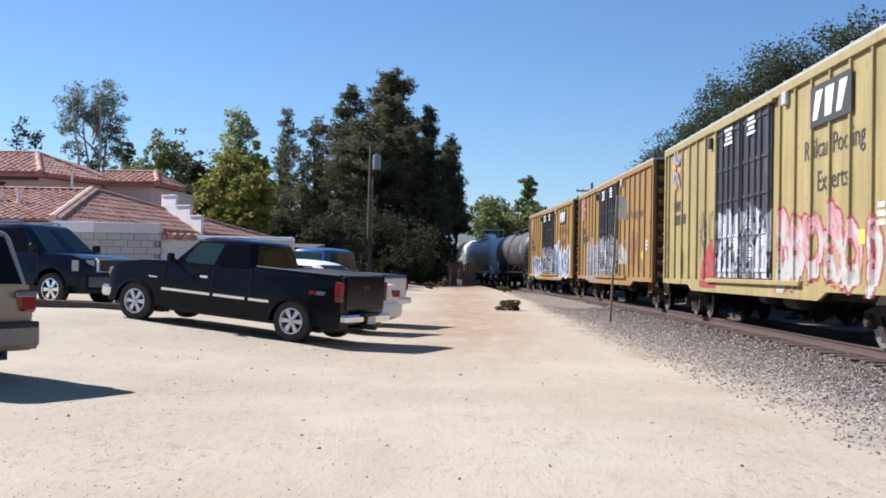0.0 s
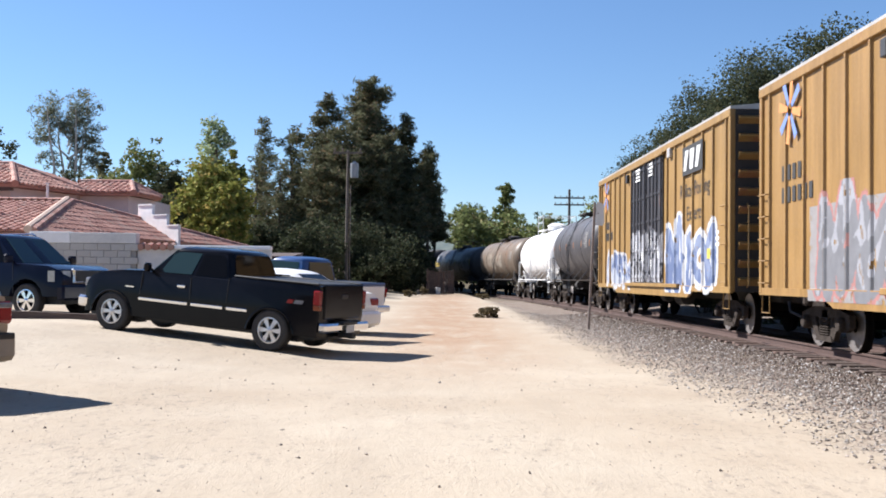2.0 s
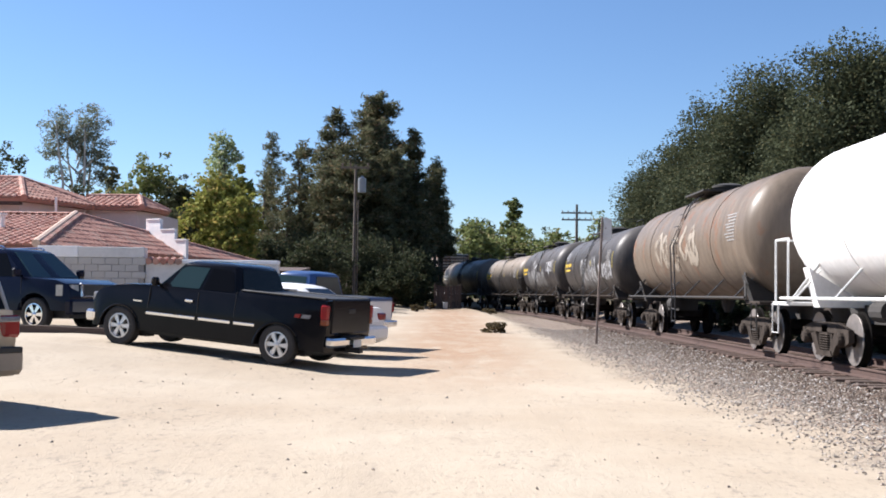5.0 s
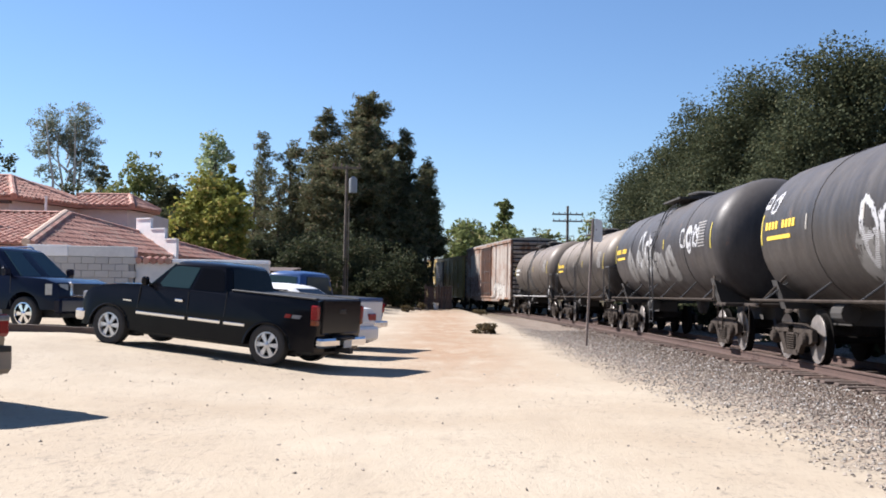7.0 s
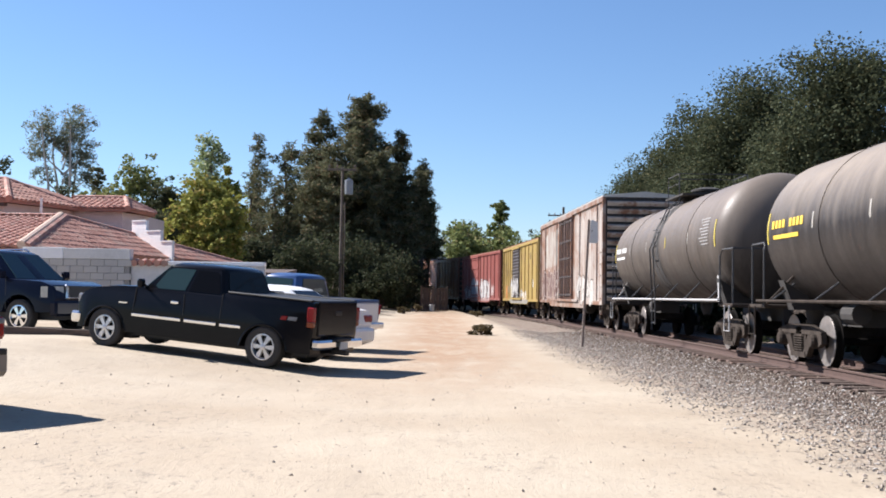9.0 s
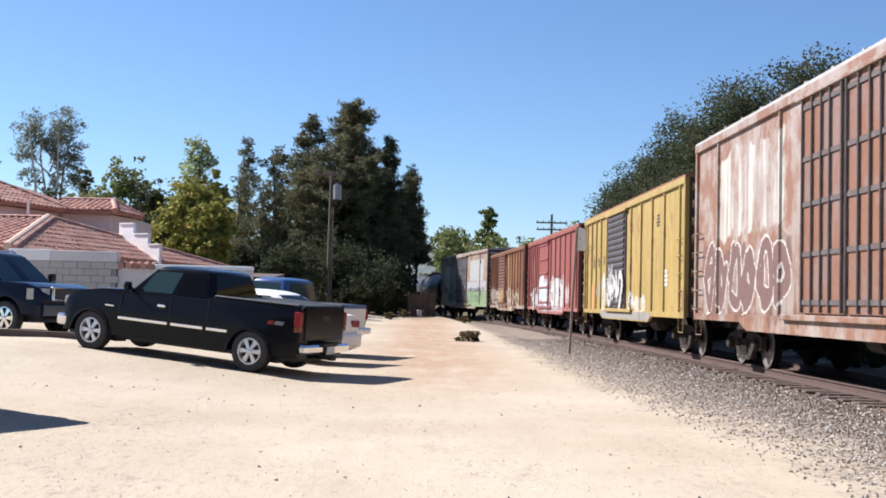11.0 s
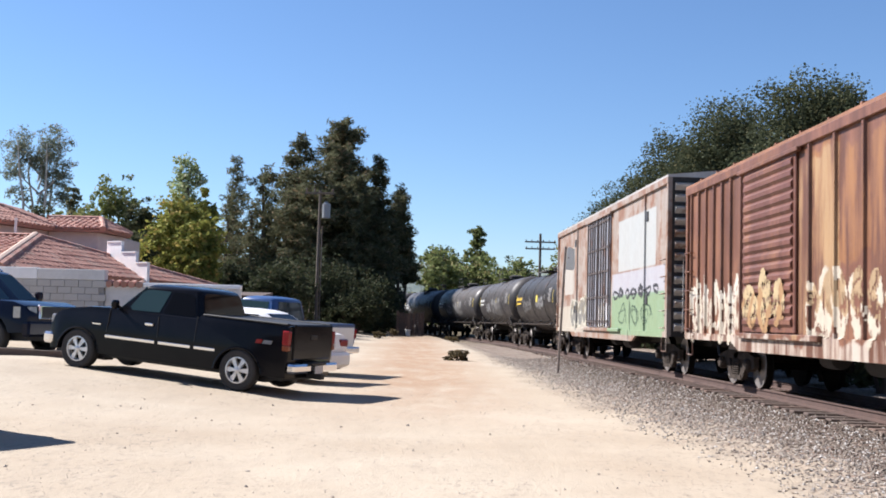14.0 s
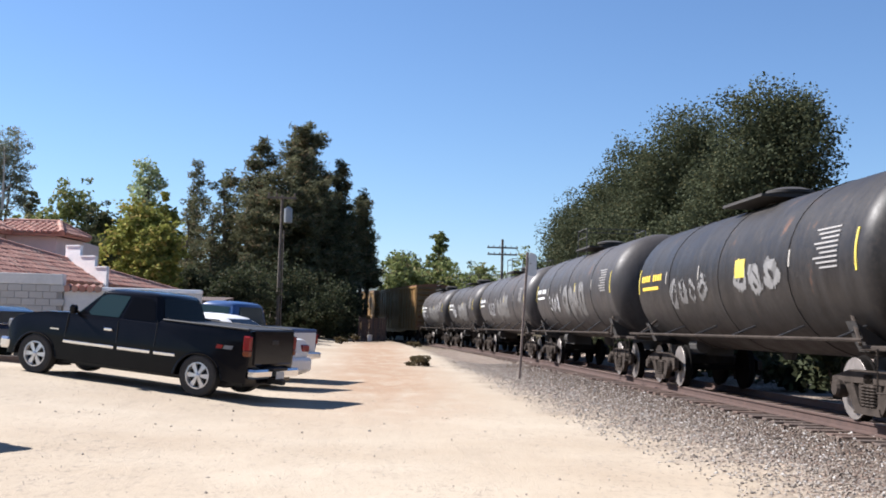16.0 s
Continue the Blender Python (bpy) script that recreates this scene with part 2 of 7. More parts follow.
# dirt lot: pale packed sand with damp and trodden patches
mm = Mat("packed_sand", 0.95, 0, 0.15)
broad, mid, grit = mm.noise(0.16, 5, 0.6), mm.noise(1.1, 6, 0.65, (1.5, 0.55, 1.0), 0.6), mm.noise(26, 4, 0.7, (1.3, 0.7, 1.0))
ruts = mm.noise(0.9, 6, 0.65, (1.35, 0.4, 1.0), 1.5)
col = mm.mix(mm.ramp(broad, 0.35, 0.68), (0.326, 0.265, 0.194), (0.407, 0.352, 0.274))
col = mm.mix(mm.math("MULTIPLY", mm.ramp(ruts, 0.52, 0.75), 0.32), col, (0.246, 0.206, 0.160))
col = mm.mix(mm.math("MULTIPLY", mm.ramp(mid, 0.55, 0.8), 0.4), col, (0.290, 0.237, 0.179))
col = mm.mix(mm.math("MULTIPLY", mm.ramp(grit, 0.58, 0.74), 0.55), col, (0.191, 0.164, 0.130))
speck = mm.noise(8.5, 6, 0.8, (1.3, 0.6, 1.0))
worn = mm.ramp(mm.noise(0.4, 4, 0.65, (1.2, 0.7, 1.0)), 0.42, 0.6)
col = mm.mix(mm.math("MULTIPLY", mm.math("MULTIPLY", mm.ramp(speck, 0.53, 0.66), worn), 0.75), col, (0.154, 0.133, 0.114))
# worn reddish path and fine gravel spill, by place on the ground
gx, gy, _ = mm.axes()
path = mm.math("MULTIPLY", mm.ramp(mm.math("ABSOLUTE", mm.math("SUBTRACT", gx, 0.4)), 2.4, 0.6), mm.math("MULTIPLY", mm.ramp(gy, 15, 27), mm.ramp(mid, 0.25, 0.55)))
col = mm.mix(mm.math("MULTIPLY", path, 0.9), col, (0.284, 0.188, 0.120))
edge = mm.math("ADD", gx, mm.math("ADD", mm.math("MULTIPLY", mm.math("SUBTRACT", mm.noise(0.7, 5), 0.5), 2.6), mm.math("MULTIPLY", mm.math("SUBTRACT", grit, 0.5), 1.6)))
gravel = mm.ramp(mm.math("ADD", edge, mm.math("MULTIPLY", mm.ramp(gy, 12, 32), 0.95)), 3.7, 5.1)
stones = mm.node("ShaderNodeTexVoronoi", Scale=15.0)
mm.link(mm.co, stones.inputs["Vector"])
pick = mm.node("ShaderNodeSeparateColor")
mm.link(stones.outputs["Color"], pick.inputs[0])
stone_col = mm.mix(mm.ramp(pick.outputs[0], 0.1, 0.95), (0.117, 0.092, 0.074), (0.308, 0.265, 0.219))
stone_col = mm.mix(mm.ramp(pick.outputs[1], 0.7, 0.9), stone_col, (0.160, 0.099, 0.074))
col = mm.mix(gravel, col, stone_col)
far_dirt = mm.ramp(mm.math("ADD", gy, mm.math("MULTIPLY", mid, 20)), 75, 100)
col = mm.mix(far_dirt, col, (0.099, 0.080, 0.049))
mm.colour(col)
mm.bump(mm.math("ADD", mm.math("MULTIPLY", mid, 0.7), mm.math("ADD", mm.math("MULTIPLY", grit, 0.25), mm.math("MULTIPLY", mm.math("MULTIPLY", stones.outputs["Distance"], gravel), -2.0))), 0.55, 0.05)
m_sand = mm.m

mm = Mat("ballast_stone", 0.9, 0, 0.3)
r = mm.island()
col = mm.mix(mm.ramp(r, 0.0, 1.0), (0.111, 0.086, 0.068), (0.345, 0.299, 0.246))
col = mm.mix(mm.ramp(mm.math("FRACT", mm.math("MULTIPLY", r, 7.3)), 0.7, 0.75), col, (0.167, 0.105, 0.080))
sx, _, _ = mm.axes()
col = mm.mix(mm.math("MULTIPLY", mm.ramp(mm.math("ADD", sx, mm.noise(0.8, 3)), 6.3, 4.0), 0.75), col, (0.370, 0.326, 0.277))
col = mm.mix(mm.math("MULTIPLY", mm.ramp(mm.math("ADD", sx, mm.noise(1.3, 4)), 5.0, 6.6), 0.7), col, (0.092, 0.062, 0.046))
col = mm.mix(mm.ramp(mm.math("FRACT", mm.math("MULTIPLY", r, 3.7)), 0.8, 0.86), col, (0.435, 0.411, 0.379))
mm.colour(mm.mix(mm.math("MULTIPLY", mm.noise(40, 3), 0.4), col, (0.117, 0.099, 0.083)))
m_stone = mm.m

mm = Mat("weathered_tie", 0.9)
col = mm.mix(mm.ramp(mm.noise(3, 6, 0.7, (0.4, 6, 6)), 0.3, 0.7), (0.04, 0.03, 0.025), (0.11, 0.08, 0.065))
mm.colour(mm.mix(mm.math("MULTIPLY", mm.chance(), 0.5), col, (0.15, 0.085, 0.06))).bump(mm.noise(6, 5, 0.7, (0.4, 8, 8)), 0.5, 0.02)
m_tie = mm.m


# ---- ground: one sheet to the horizon ----
def ground_height(x, y):
    """The sheet's own height: lot, ballast bank, rough dips and the rise of the hills far off."""
    z = ground_z(x, y)
    tx = track_x(y) if y < 150 else -400.0
    d = x - tx
    bank = 0.10 * min(1.0, max(0.0, (4.3 - abs(d)) / 2.6))
    if d > -4.6:
        k = min(1.0, max(0.0, (4.6 - abs(d)) / 1.5)) if d < 4.6 else 0.0
        z = z * (1 - k) + bank * k if d < 0 else bank * k + ground_z(tx - 3, y) * (1 - k)
    z += 0.05 * (noise.noise(Vector((x * 0.16, y * 0.16, 0))))
    z += 0.016 * noise.noise(Vector((x * 0.9, y * 0.9, 3.0)))
    return z


def ground_sheet():
    def steps(stops):
        out = []
        for a, b, n in stops:
            out += [a + (b - a) * i / n for i in range(n)]
        return out + [stops[-1][1]]
    xs = steps([(-4000, -300, 8), (-300, -40, 16), (-40, -14, 26), (-14, 10, 96), (10, 24, 20), (24, 300, 16), (300, 4000, 8)])
    ys = steps([(-4000, -300, 8), (-300, -10, 16), (-10, 4, 14), (4, 30, 104), (30, 90, 60), (90, 400, 20), (400, 5000, 8)])
    v = [(x, y, ground_height(x, y)) for y in ys for x in xs]
    k = len(xs)
    f = [(j * k + i, j * k + i + 1, (j + 1) * k + i + 1, (j + 1) * k + i) for j in range(len(ys) - 1) for i in range(k - 1)]
    me = mesh_of("ground", v, f, m_sand, True)
    return tagged(new("ground", me), "pale sandy dirt lot with tyre marks and gravel edge", "ground", kind="structure")


ground_sheet()


def railway_track():
    track = thing("railroad_track", pose(0, 0, 0), "rusty railroad track on grey gravel ballast", "railroad track", kind="structure")
    s_list = [-260 + 10 * i for i in range(29)] + [28 + 4 * i for i in range(98)]
    for side in (-0.7175, 0.7175):
        for nm, mat, outline in (("rail", m_rail, [(-0.07, -0.17), (0.07, -0.17), (0.07, -0.15), (0.012, -0.13), (0.012, -0.045), (0.036, -0.035), (0.036, -0.004), (-0.036, -0.004), (-0.036, -0.035), (-0.012, -0.045), (-0.012, -0.13), (-0.07, -0.15)]),
                                 ("rail_head", m_railtop, [(-0.034, -0.004), (0.034, -0.004), (0.03, 0.0), (-0.03, 0.0)])):
            rings = []
            for s in s_list:
                ring = []
                for px, pz in outline:
                    x, y, _ = track_at(s, side + px)
                    ring.append((x, y, RAIL_Z + pz))
                rings.append(ring)
            part(nm, Build().rings(rings), mat, track)
    tie_mesh = recalc(Build().box(-1.3, -0.115, -0.18, 1.3, 0.115, 0.0, 0.015).mesh("tie", m_tie))
    rnd = random.Random(5)
    for i in range(190):
        s = 2 + 0.51 * i
        x, y, a = track_at(s)
        part("tie", tie_mesh, m_tie, track, at=pose(x + rnd.uniform(-0.05, 0.05), y, RAIL_Z - 0.168 + rnd.uniform(-0.012, 0.004), 0, 0, math.degrees(a) + rnd.uniform(-0.8, 0.8)))


railway_track()


def scatter(name, count, spot, size, material, label, category, seed):
    """Many small angular stones in one mesh."""
    g = np.random.default_rng(seed)
    base = np.array([(1, 0, 0), (-1, 0, 0), (0, 1, 0), (0, -1, 0), (0, 0, 1), (0, 0, -1)], float)
    tri = np.array([(0, 2, 4), (2, 1, 4), (1, 3, 4), (3, 0, 4), (2, 0, 5), (1, 2, 5), (3, 1, 5), (0, 3, 5)])
    V, Fc = [], []
    for i in range(count):
        x, y = spot(g)
        r = size(g)
        a = g.uniform(0, 6.28)
        v = base * r * g.uniform(0.6, 1.25, (6, 1)) * (1, 1, 0.75)
        v += g.normal(0, r * 0.18, (6, 3))
        c, s = math.cos(a), math.sin(a)
        v = np.c_[v[:, 0] * c - v[:, 1] * s, v[:, 0] * s + v[:, 1] * c, v[:, 2]]
        V.append(v + (x, y, ground_height(x, y) + r * 0.25))
        Fc.append(tri + 6 * i)
    V, Fc = np.concatenate(V), np.concatenate(Fc)
    me = mesh_of(name, V.tolist(), Fc.tolist(), material)
    return tagged(new(name, me), label, category, kind="stuff")


def bank_spot(g):
    y = 5.5 + 40 * g.random() ** 1.5
    x = 6.5 - abs(g.normal(0, 1.0)) * 1.25 if g.random() < 0.8 else g.uniform(3.3, 6.4)
    x = max(x, 3.45 - 0.9 * min(1.0, max(0.0, (y - 12) / 20)) + 2.1 * g.random() ** 1.3)
    return x + track_x(y) - TRACK_X, y


scatter("ballast_gravel", 46000, bank_spot, lambda g: g.uniform(0.009, 0.028), m_stone, "grey crushed-rock ballast spilling from the track bed", "gravel", 3)
scatter("track_bed_gravel", 6000, lambda g: (TRACK_X + g.uniform(-1.9, 1.6), 5 + 50 * g.random() ** 1.3), lambda g: g.uniform(0.02, 0.045), m_stone, "grey crushed-rock ballast between the ties", "gravel", 4)
scatter("loose_pebbles", 5200, lambda g: (g.uniform(-7, 4), 5.5 + 22 * g.random() ** 1.6), lambda g: g.uniform(0.003, 0.009) + (0.014 if g.random() < 0.025 else 0), m_stone, "small loose pebbles on the sandy lot", "pebbles", 6)


# ---- the train ----
def bogie_meshes():
    out = {}
    b = Build()
    for x in (-1.0, 0.9):
        b.prism([(-1.22, 0.42), (-1.2, 0.62), (-0.6, 0.74), (0.6, 0.74), (1.2, 0.62), (1.22, 0.42), (1.0, 0.34), (0.92, 0.5), (0.5, 0.56), (-0.5, 0.56), (-0.92, 0.5), (-1.0, 0.34)], "x", x, x + 0.1)
        for s in (-1, 1):
            b.prism([(s * 0.78, 0.56), (s * 0.5, 0.56), (s * 0.22, 0.2), (s * 0.42, 0.16)], "x", x, x + 0.1)
            b.prism([(s * 0.34, 0.56), (s * 0.24, 0.56), (s * 0.24, 0.24), (s * 0.34, 0.24)], "x", x + 0.02, x + 0.08)
        b.prism([(-0.42, 0.14), (0.42, 0.14), (0.36, 0.24), (-0.36, 0.24)], "x", x - 0.02, x + 0.12)
    b.box(-1.0, -0.18, 0.5, 1.0, 0.18, 0.72, 0.03)
    out["bogie"] = recalc(b.mesh("bogie", m_iron))
    w = Build().lathe([(-0.79, 0.2), (-0.79, 0.44), (-0.76, 0.457), (-0.68, 0.46), (-0.665, 0.485), (-0.645, 0.485), (-0.645, 0.2)], axis="x", sides=28)
    w.lathe([(0.645, 0.2), (0.645, 0.485), (0.665, 0.485), (0.68, 0.46), (0.76, 0.457), (0.79, 0.44), (0.79, 0.2)], axis="x", sides=28)
    w.lathe([(-0.98, 0.07), (0.98, 0.07)], axis="x", sides=10)
    for s in (-1, 1):
        w.lathe([(s * 0.7, 0.36), (s * 0.80, 0.12)], axis="x", sides=20)
    out["wheelset"] = recalc(w.mesh("wheelset", m_wheel))
    out["wheel_rim"] = recalc(Build().lathe([(-0.796, 0.39), (-0.796, 0.445), (-0.79, 0.45), (-0.79, 0.39)], axis="x", sides=28).mesh("wheel_rim", m_tread))
    sp = Build()
    for y in (-0.14, 0.0, 0.14):
        sp.lathe([(0.24 + 0.3 * k / 14, 0.075 if k % 2 else 0.055) for k in range(15)], (-0.97, y, 0), "z", 8)
    out["spring"] = recalc(sp.mesh("spring", m_iron))
    out["bearing"] = recalc(Build().lathe([(-1.1, 0.05), (-1.1, 0.1), (-1.06, 0.13), (-0.92, 0.13)], axis="x", sides=12).mesh("bearing", m_iron))
    return out


BOGIE = bogie_meshes()


def bogie(car, y):
    b = part("bogie", BOGIE["bogie"], m_iron, car, at=pose(0, y, 0))
    part("spring", BOGIE["spring"], m_iron, b)
    for dy in (-0.9, 0.9):
        part("wheelset", BOGIE["wheelset"], m_wheel, b, at=pose(0, dy, 0.457))
        part("wheel_rim", BOGIE["wheel_rim"], m_tread, b, at=pose(0, dy, 0.457))
        part("bearing", BOGIE["bearing"], m_iron, b, at=pose(0, dy, 0.457))


def couplers(car, half):
    for s in (-1, 1):
        b = Build().box(-0.12, min(s * (half - 0.5), s * (half + 0.55)), 0.72, 0.12, max(s * (half - 0.5), s * (half + 0.55)), 0.98, 0.03)
        b.box(-0.2, s * (half + 0.66) - 0.16, 0.68, 0.16, s * (half + 0.66) + 0.16, 1.0, 0.05)
        part("coupler", b, m_iron, car)
        part("brake_hose", Build().tube([(-0.3, s * (half + 0.05), 0.75), (-0.34, s * (half + 0.3), 0.55), (-0.2, s * (half + 0.55), 0.45)], 0.028), m_black_bar, car)


def text_mesh(words, size, material):
    cu = bpy.data.curves.new("lettering", "FONT")
    cu.body, cu.size, cu.align_x, cu.align_y = words, size, "CENTER", "CENTER"
    cu.resolution_u = 2
    ob = bpy.data.objects.new("lettering", cu)
    scene.collection.objects.link(ob)
    bpy.context.view_layer.update()
    me = bpy.data.meshes.new_from_object(ob.evaluated_get(bpy.context.evaluated_depsgraph_get()))
    bpy.data.objects.remove(ob)
    bpy.data.curves.remove(cu)
    me.materials.clear()
    me.materials.append(material)
    return me


def on_side(x, y, z):
    """Pose for flat lettering on a car's side that faces -x, read along -y."""
    return Matrix(((0, 0, -1, x), (-1, 0, 0, y), (0, 1, 0, z), (0, 0, 0, 1)))


def ladder(car, x, y0, y1, z0, z1, n, material, name="ladder"):
    b = Build()
    for y in (y0, y1):
        b.box(x - 0.02, y - 0.02, z0, x + 0.02, y + 0.02, z1)
    for k in range(n):
        z = z0 + 0.15 + (z1 - z0 - 0.3) * k / (n - 1)
        b.tube([(x - 0.03, y0, z), (x - 0.03, y1, z)], 0.014)
    return part(name, b, material, car)


def boxcar(label, L, H, paint, roof_mat, end_mat, ribs, door, door_mat, door_style, end_ribs=9, rib_mat=None, door_x=0.0, end_back=None, bar_mat=None):
    """A boxcar; origin at rail height, +y towards its tail. door: half width of the doorway."""
    car = thing("boxcar", pose(0, 0, 0), label, "boxcar", "boxcars of the freight train")
    Z0, top, h = 0.9, 0.9 + H, L / 2
    part("body", Build().box(-1.50, -h + 0.06, Z0 + 0.1, 1.50, h - 0.06, top - 0.1, 0.03), paint, car)
    # gabled roof with cross seams
    b = Build().prism([(-1.56, top - 0.1), (1.56, top - 0.1), (1.56, top - 0.04), (0, top + 0.12), (-1.56, top - 0.04)], "y", -h, h)
    part("roof", b, roof_mat, car)
    n = int(L / 1.2)
    for k in range(1, n):
        y = -h + L * k / n
        part("roof_seam", Build().prism([(-1.55, top - 0.04), (0, top + 0.12), (1.55, top - 0.04), (1.55, top), (0, top + 0.16), (-1.55, top)], "y", y - 0.03, y + 0.03), roof_mat, car)
    for s in (-1, 1):
        part("top_chord", Build().box(s * 1.52 - 0.05, -h, top - 0.26, s * 1.52 + 0.05, h, top - 0.09, 0.012), paint, car)
        # side sill, deeper between the bogies
        o = [(-h, Z0 + 0.16), (-h, Z0 + 0.02), (-h + 3.6, Z0 + 0.02), (-h + 4.1, Z0 - 0.14), (h - 4.1, Z0 - 0.14), (h - 3.6, Z0 + 0.02), (h, Z0 + 0.02), (h, Z0 + 0.16)]
        part("side_sill", Build().prism(o, "x", s * 1.52 - 0.03, s * 1.52 + 0.03), paint, car)
        for e in (-1, 1):
            part("corner_post", Build().box(s * 1.5 - 0.06, e * (h - 0.08) - 0.07, Z0 + 0.05, s * 1.5 + 0.06, e * (h - 0.08) + 0.07, top - 0.1, 0.012), paint, car)
    d0, d1 = door_x - door, door_x + door
    for s in (-1, 1):
        for k in range(ribs):
            for a, b2 in ((-h + 0.1, d0), (d1, h - 0.1)):
                y = a + (b2 - a) * (k + (0.5 if k else 0.35)) / ribs
                o = [(y - 0.06, s * 1.495), (y - 0.035, s * 1.55), (y + 0.035, s * 1.55), (y + 0.06, s * 1.495)]
                part("rib", Build().prism([(q, p) for p, q in o], "z", Z0 + 0.16, top - 0.26), rib_mat or paint, car)
    for e in (-1, 1):
        # end_back darkens the panel so the ribs' recesses look shaded
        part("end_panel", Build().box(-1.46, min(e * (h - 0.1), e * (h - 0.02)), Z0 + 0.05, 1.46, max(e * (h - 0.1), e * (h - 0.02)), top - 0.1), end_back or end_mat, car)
        for k in range(end_ribs):
            z = Z0 + 0.3 + (H - 0.6) * k / (end_ribs - 1)
            o = [(e * (h - 0.03), z - 0.13), (e * (h + 0.09), z - 0.02), (e * (h + 0.1), z + 0.025), (e * (h - 0.03), z + 0.07)]
            part("end_rib", Build().prism(o, "x", -1.38, 1.38), end_mat, car)
    # doors
    for s in (-1, 1):
        leaves = ((d0, door_x - 0.02), (door_x + 0.02, d1)) if door_style == "plug" else ((d0, d1),)
        for y0, y1 in leaves:
            leaf = part("door", Build().box(min(s * 1.505, s * 1.555), y0 + 0.03, Z0 + 0.22, max(s * 1.505, s * 1.555), y1 - 0.03, top - 0.3, 0.012), door_mat, car)
            w = y1 - y0
            if door_style == "plug":
                for q in (0.04, 0.3, 0.5, 0.72, 0.96):
                    part("lock_bar", Build().tube([(s * 1.585, y0 + w * q, Z0 + 0.24), (s * 1.585, y0 + w * q, top - 0.32)], 0.024), bar_mat or door_mat, leaf)
                for q in (0.03, 0.26, 0.5, 0.72, 0.97):
                    z = Z0 + 0.3 + (H - 0.66) * q
                    part("cross_bar", Build().box(min(s * 1.55, s * 1.58), y0 + 0.05, z - 0.04, max(s * 1.55, s * 1.58), y1 - 0.05, z + 0.04), bar_mat or door_mat, leaf)
            elif door_style == "corrugated":
                for k in range(15):
                    z = Z0 + 0.4 + (H - 0.85) * k / 14
                    o = [(s * 1.553, z - 0.09), (s * 1.6, z - 0.035), (s * 1.6, z + 0.035), (s * 1.553, z + 0.09)]
                    part("corrugation", Build().prism(o, "y", y0 + 0.14, y1 - 0.14), door_mat, leaf)
            else:
                for q in (0.02, 0.27, 0.5, 0.74, 0.98):
                    z = Z0 + 0.32 + (H - 0.7) * q
                    part("cross_bar", Build().box(min(s * 1.55, s * 1.59), y0 + 0.06, z - 0.045, max(s * 1.55, s * 1.59), y1 - 0.06, z + 0.045, 0.01), door_mat, leaf)
                part("lock_bar", Build().tube([(s * 1.6, y1 - 0.2, Z0 + 0.3), (s * 1.6, y1 - 0.2, top - 0.4)], 0.02), door_mat, leaf)
        part("door_track", Build().box(s * 1.58 - 0.05, d0 - door * (0.8 if door_style != "plug" else 0.9), Z0 + 0.10, s * 1.58 + 0.05, d1 + (0.9 if door_style == "plug" else 0.1), Z0 + 0.2, 0.012), paint, car)
        part("door_header", Build().box(s * 1.58 - 0.045, d0 - 0.2, top - 0.32, s * 1.58 + 0.045, d1 + 0.2, top - 0.25, 0.01), paint, car)
    for s in (-1, 1):
        for e in (-1, 1):
            a, b2 = sorted((e * (h - 0.14), e * (h - 0.62)))
            for k in range(5):
                z = Z0 + 0.25 + 0.42 * k
                part("grab_iron", Build().tube([(s * 1.52, a, z), (s * 1.61, a, z), (s * 1.61, b2, z), (s * 1.52, b2, z)], 0.014), paint, car)
            part("sill_step", Build().tube([(s * 1.53, a, Z0 + 0.05), (s * 1.53, a, Z0 - 0.32), (s * 1.53, b2, Z0 - 0.32), (s * 1.53, b2, Z0 + 0.05)], 0.014), paint, car)
            part("end_ladder_rail", Build().tube([(s * 1.2, e * (h + 0.05), Z0 + 0.15), (s * 1.2, e * (h + 0.17), Z0 + 0.2), (s * 1.2, e * (h + 0.17), Z0 + 1.9), (s * 1.2, e * (h + 0.05), Z0 + 1.95)], 0.016), end_mat, car)
    part("center_sill", Build().box(-0.35, -h + 0.3, 0.72, 0.35, h - 0.3, 1.0), m_dark, car)
    for y in (-2.4, -0.8, 0.9, 2.5):
        part("cross_bearer", Build().prism([(-1.45, 1.0), (1.45, 1.0), (1.45, 0.86), (0.4, 0.66), (-0.4, 0.66), (-1.45, 0.86)], "y", y - 0.05, y + 0.05), m_dark, car)
    part("brake_cylinder", Build().lathe([(-0.3, 0.05), (-0.28, 0.17), (0.28, 0.17), (0.3, 0.05)], (-0.8, 0.4, 0.72), "y", 12), m_dark, car)
    part("air_reservoir", Build().lathe([(-0.5, 0.05), (-0.45, 0.2), (0.45, 0.2), (0.5, 0.05)], (-0.75, -1.6, 0.7), "y", 12), m_dark, car)
    bogie(car, -h + 2.1), bogie(car, h - 2.1)
    couplers(car, h)
    return car


def box_side(L, ribs, door, door_x=0.0):
    """Gives how far out a boxcar's near side stands at y, z: ribs, door leaf and sill."""
    h, d0, d1 = L / 2, door_x - door, door_x + door
    at = [a + (b - a) * (k + (0.5 if k else 0.35)) / ribs for k in range(ribs) for a, b in ((-h + 0.1, d0), (d1, h - 0.1))]

    def out(y, z):
        if z < 1.07:
            return -1.554
        if d0 < y < d1:
            return -1.558
        near = min(abs(y - q) for q in at)
        return -1.504 - 0.05 * min(1.0, max(0.0, (0.075 - near) / 0.03))
    return out


def tank_side(R, zc):
    """Gives how far out a tank's near flank stands at a height."""
    return lambda y, z: -math.sqrt(max(0.01, (R + 0.007) ** 2 - (z - zc) ** 2))


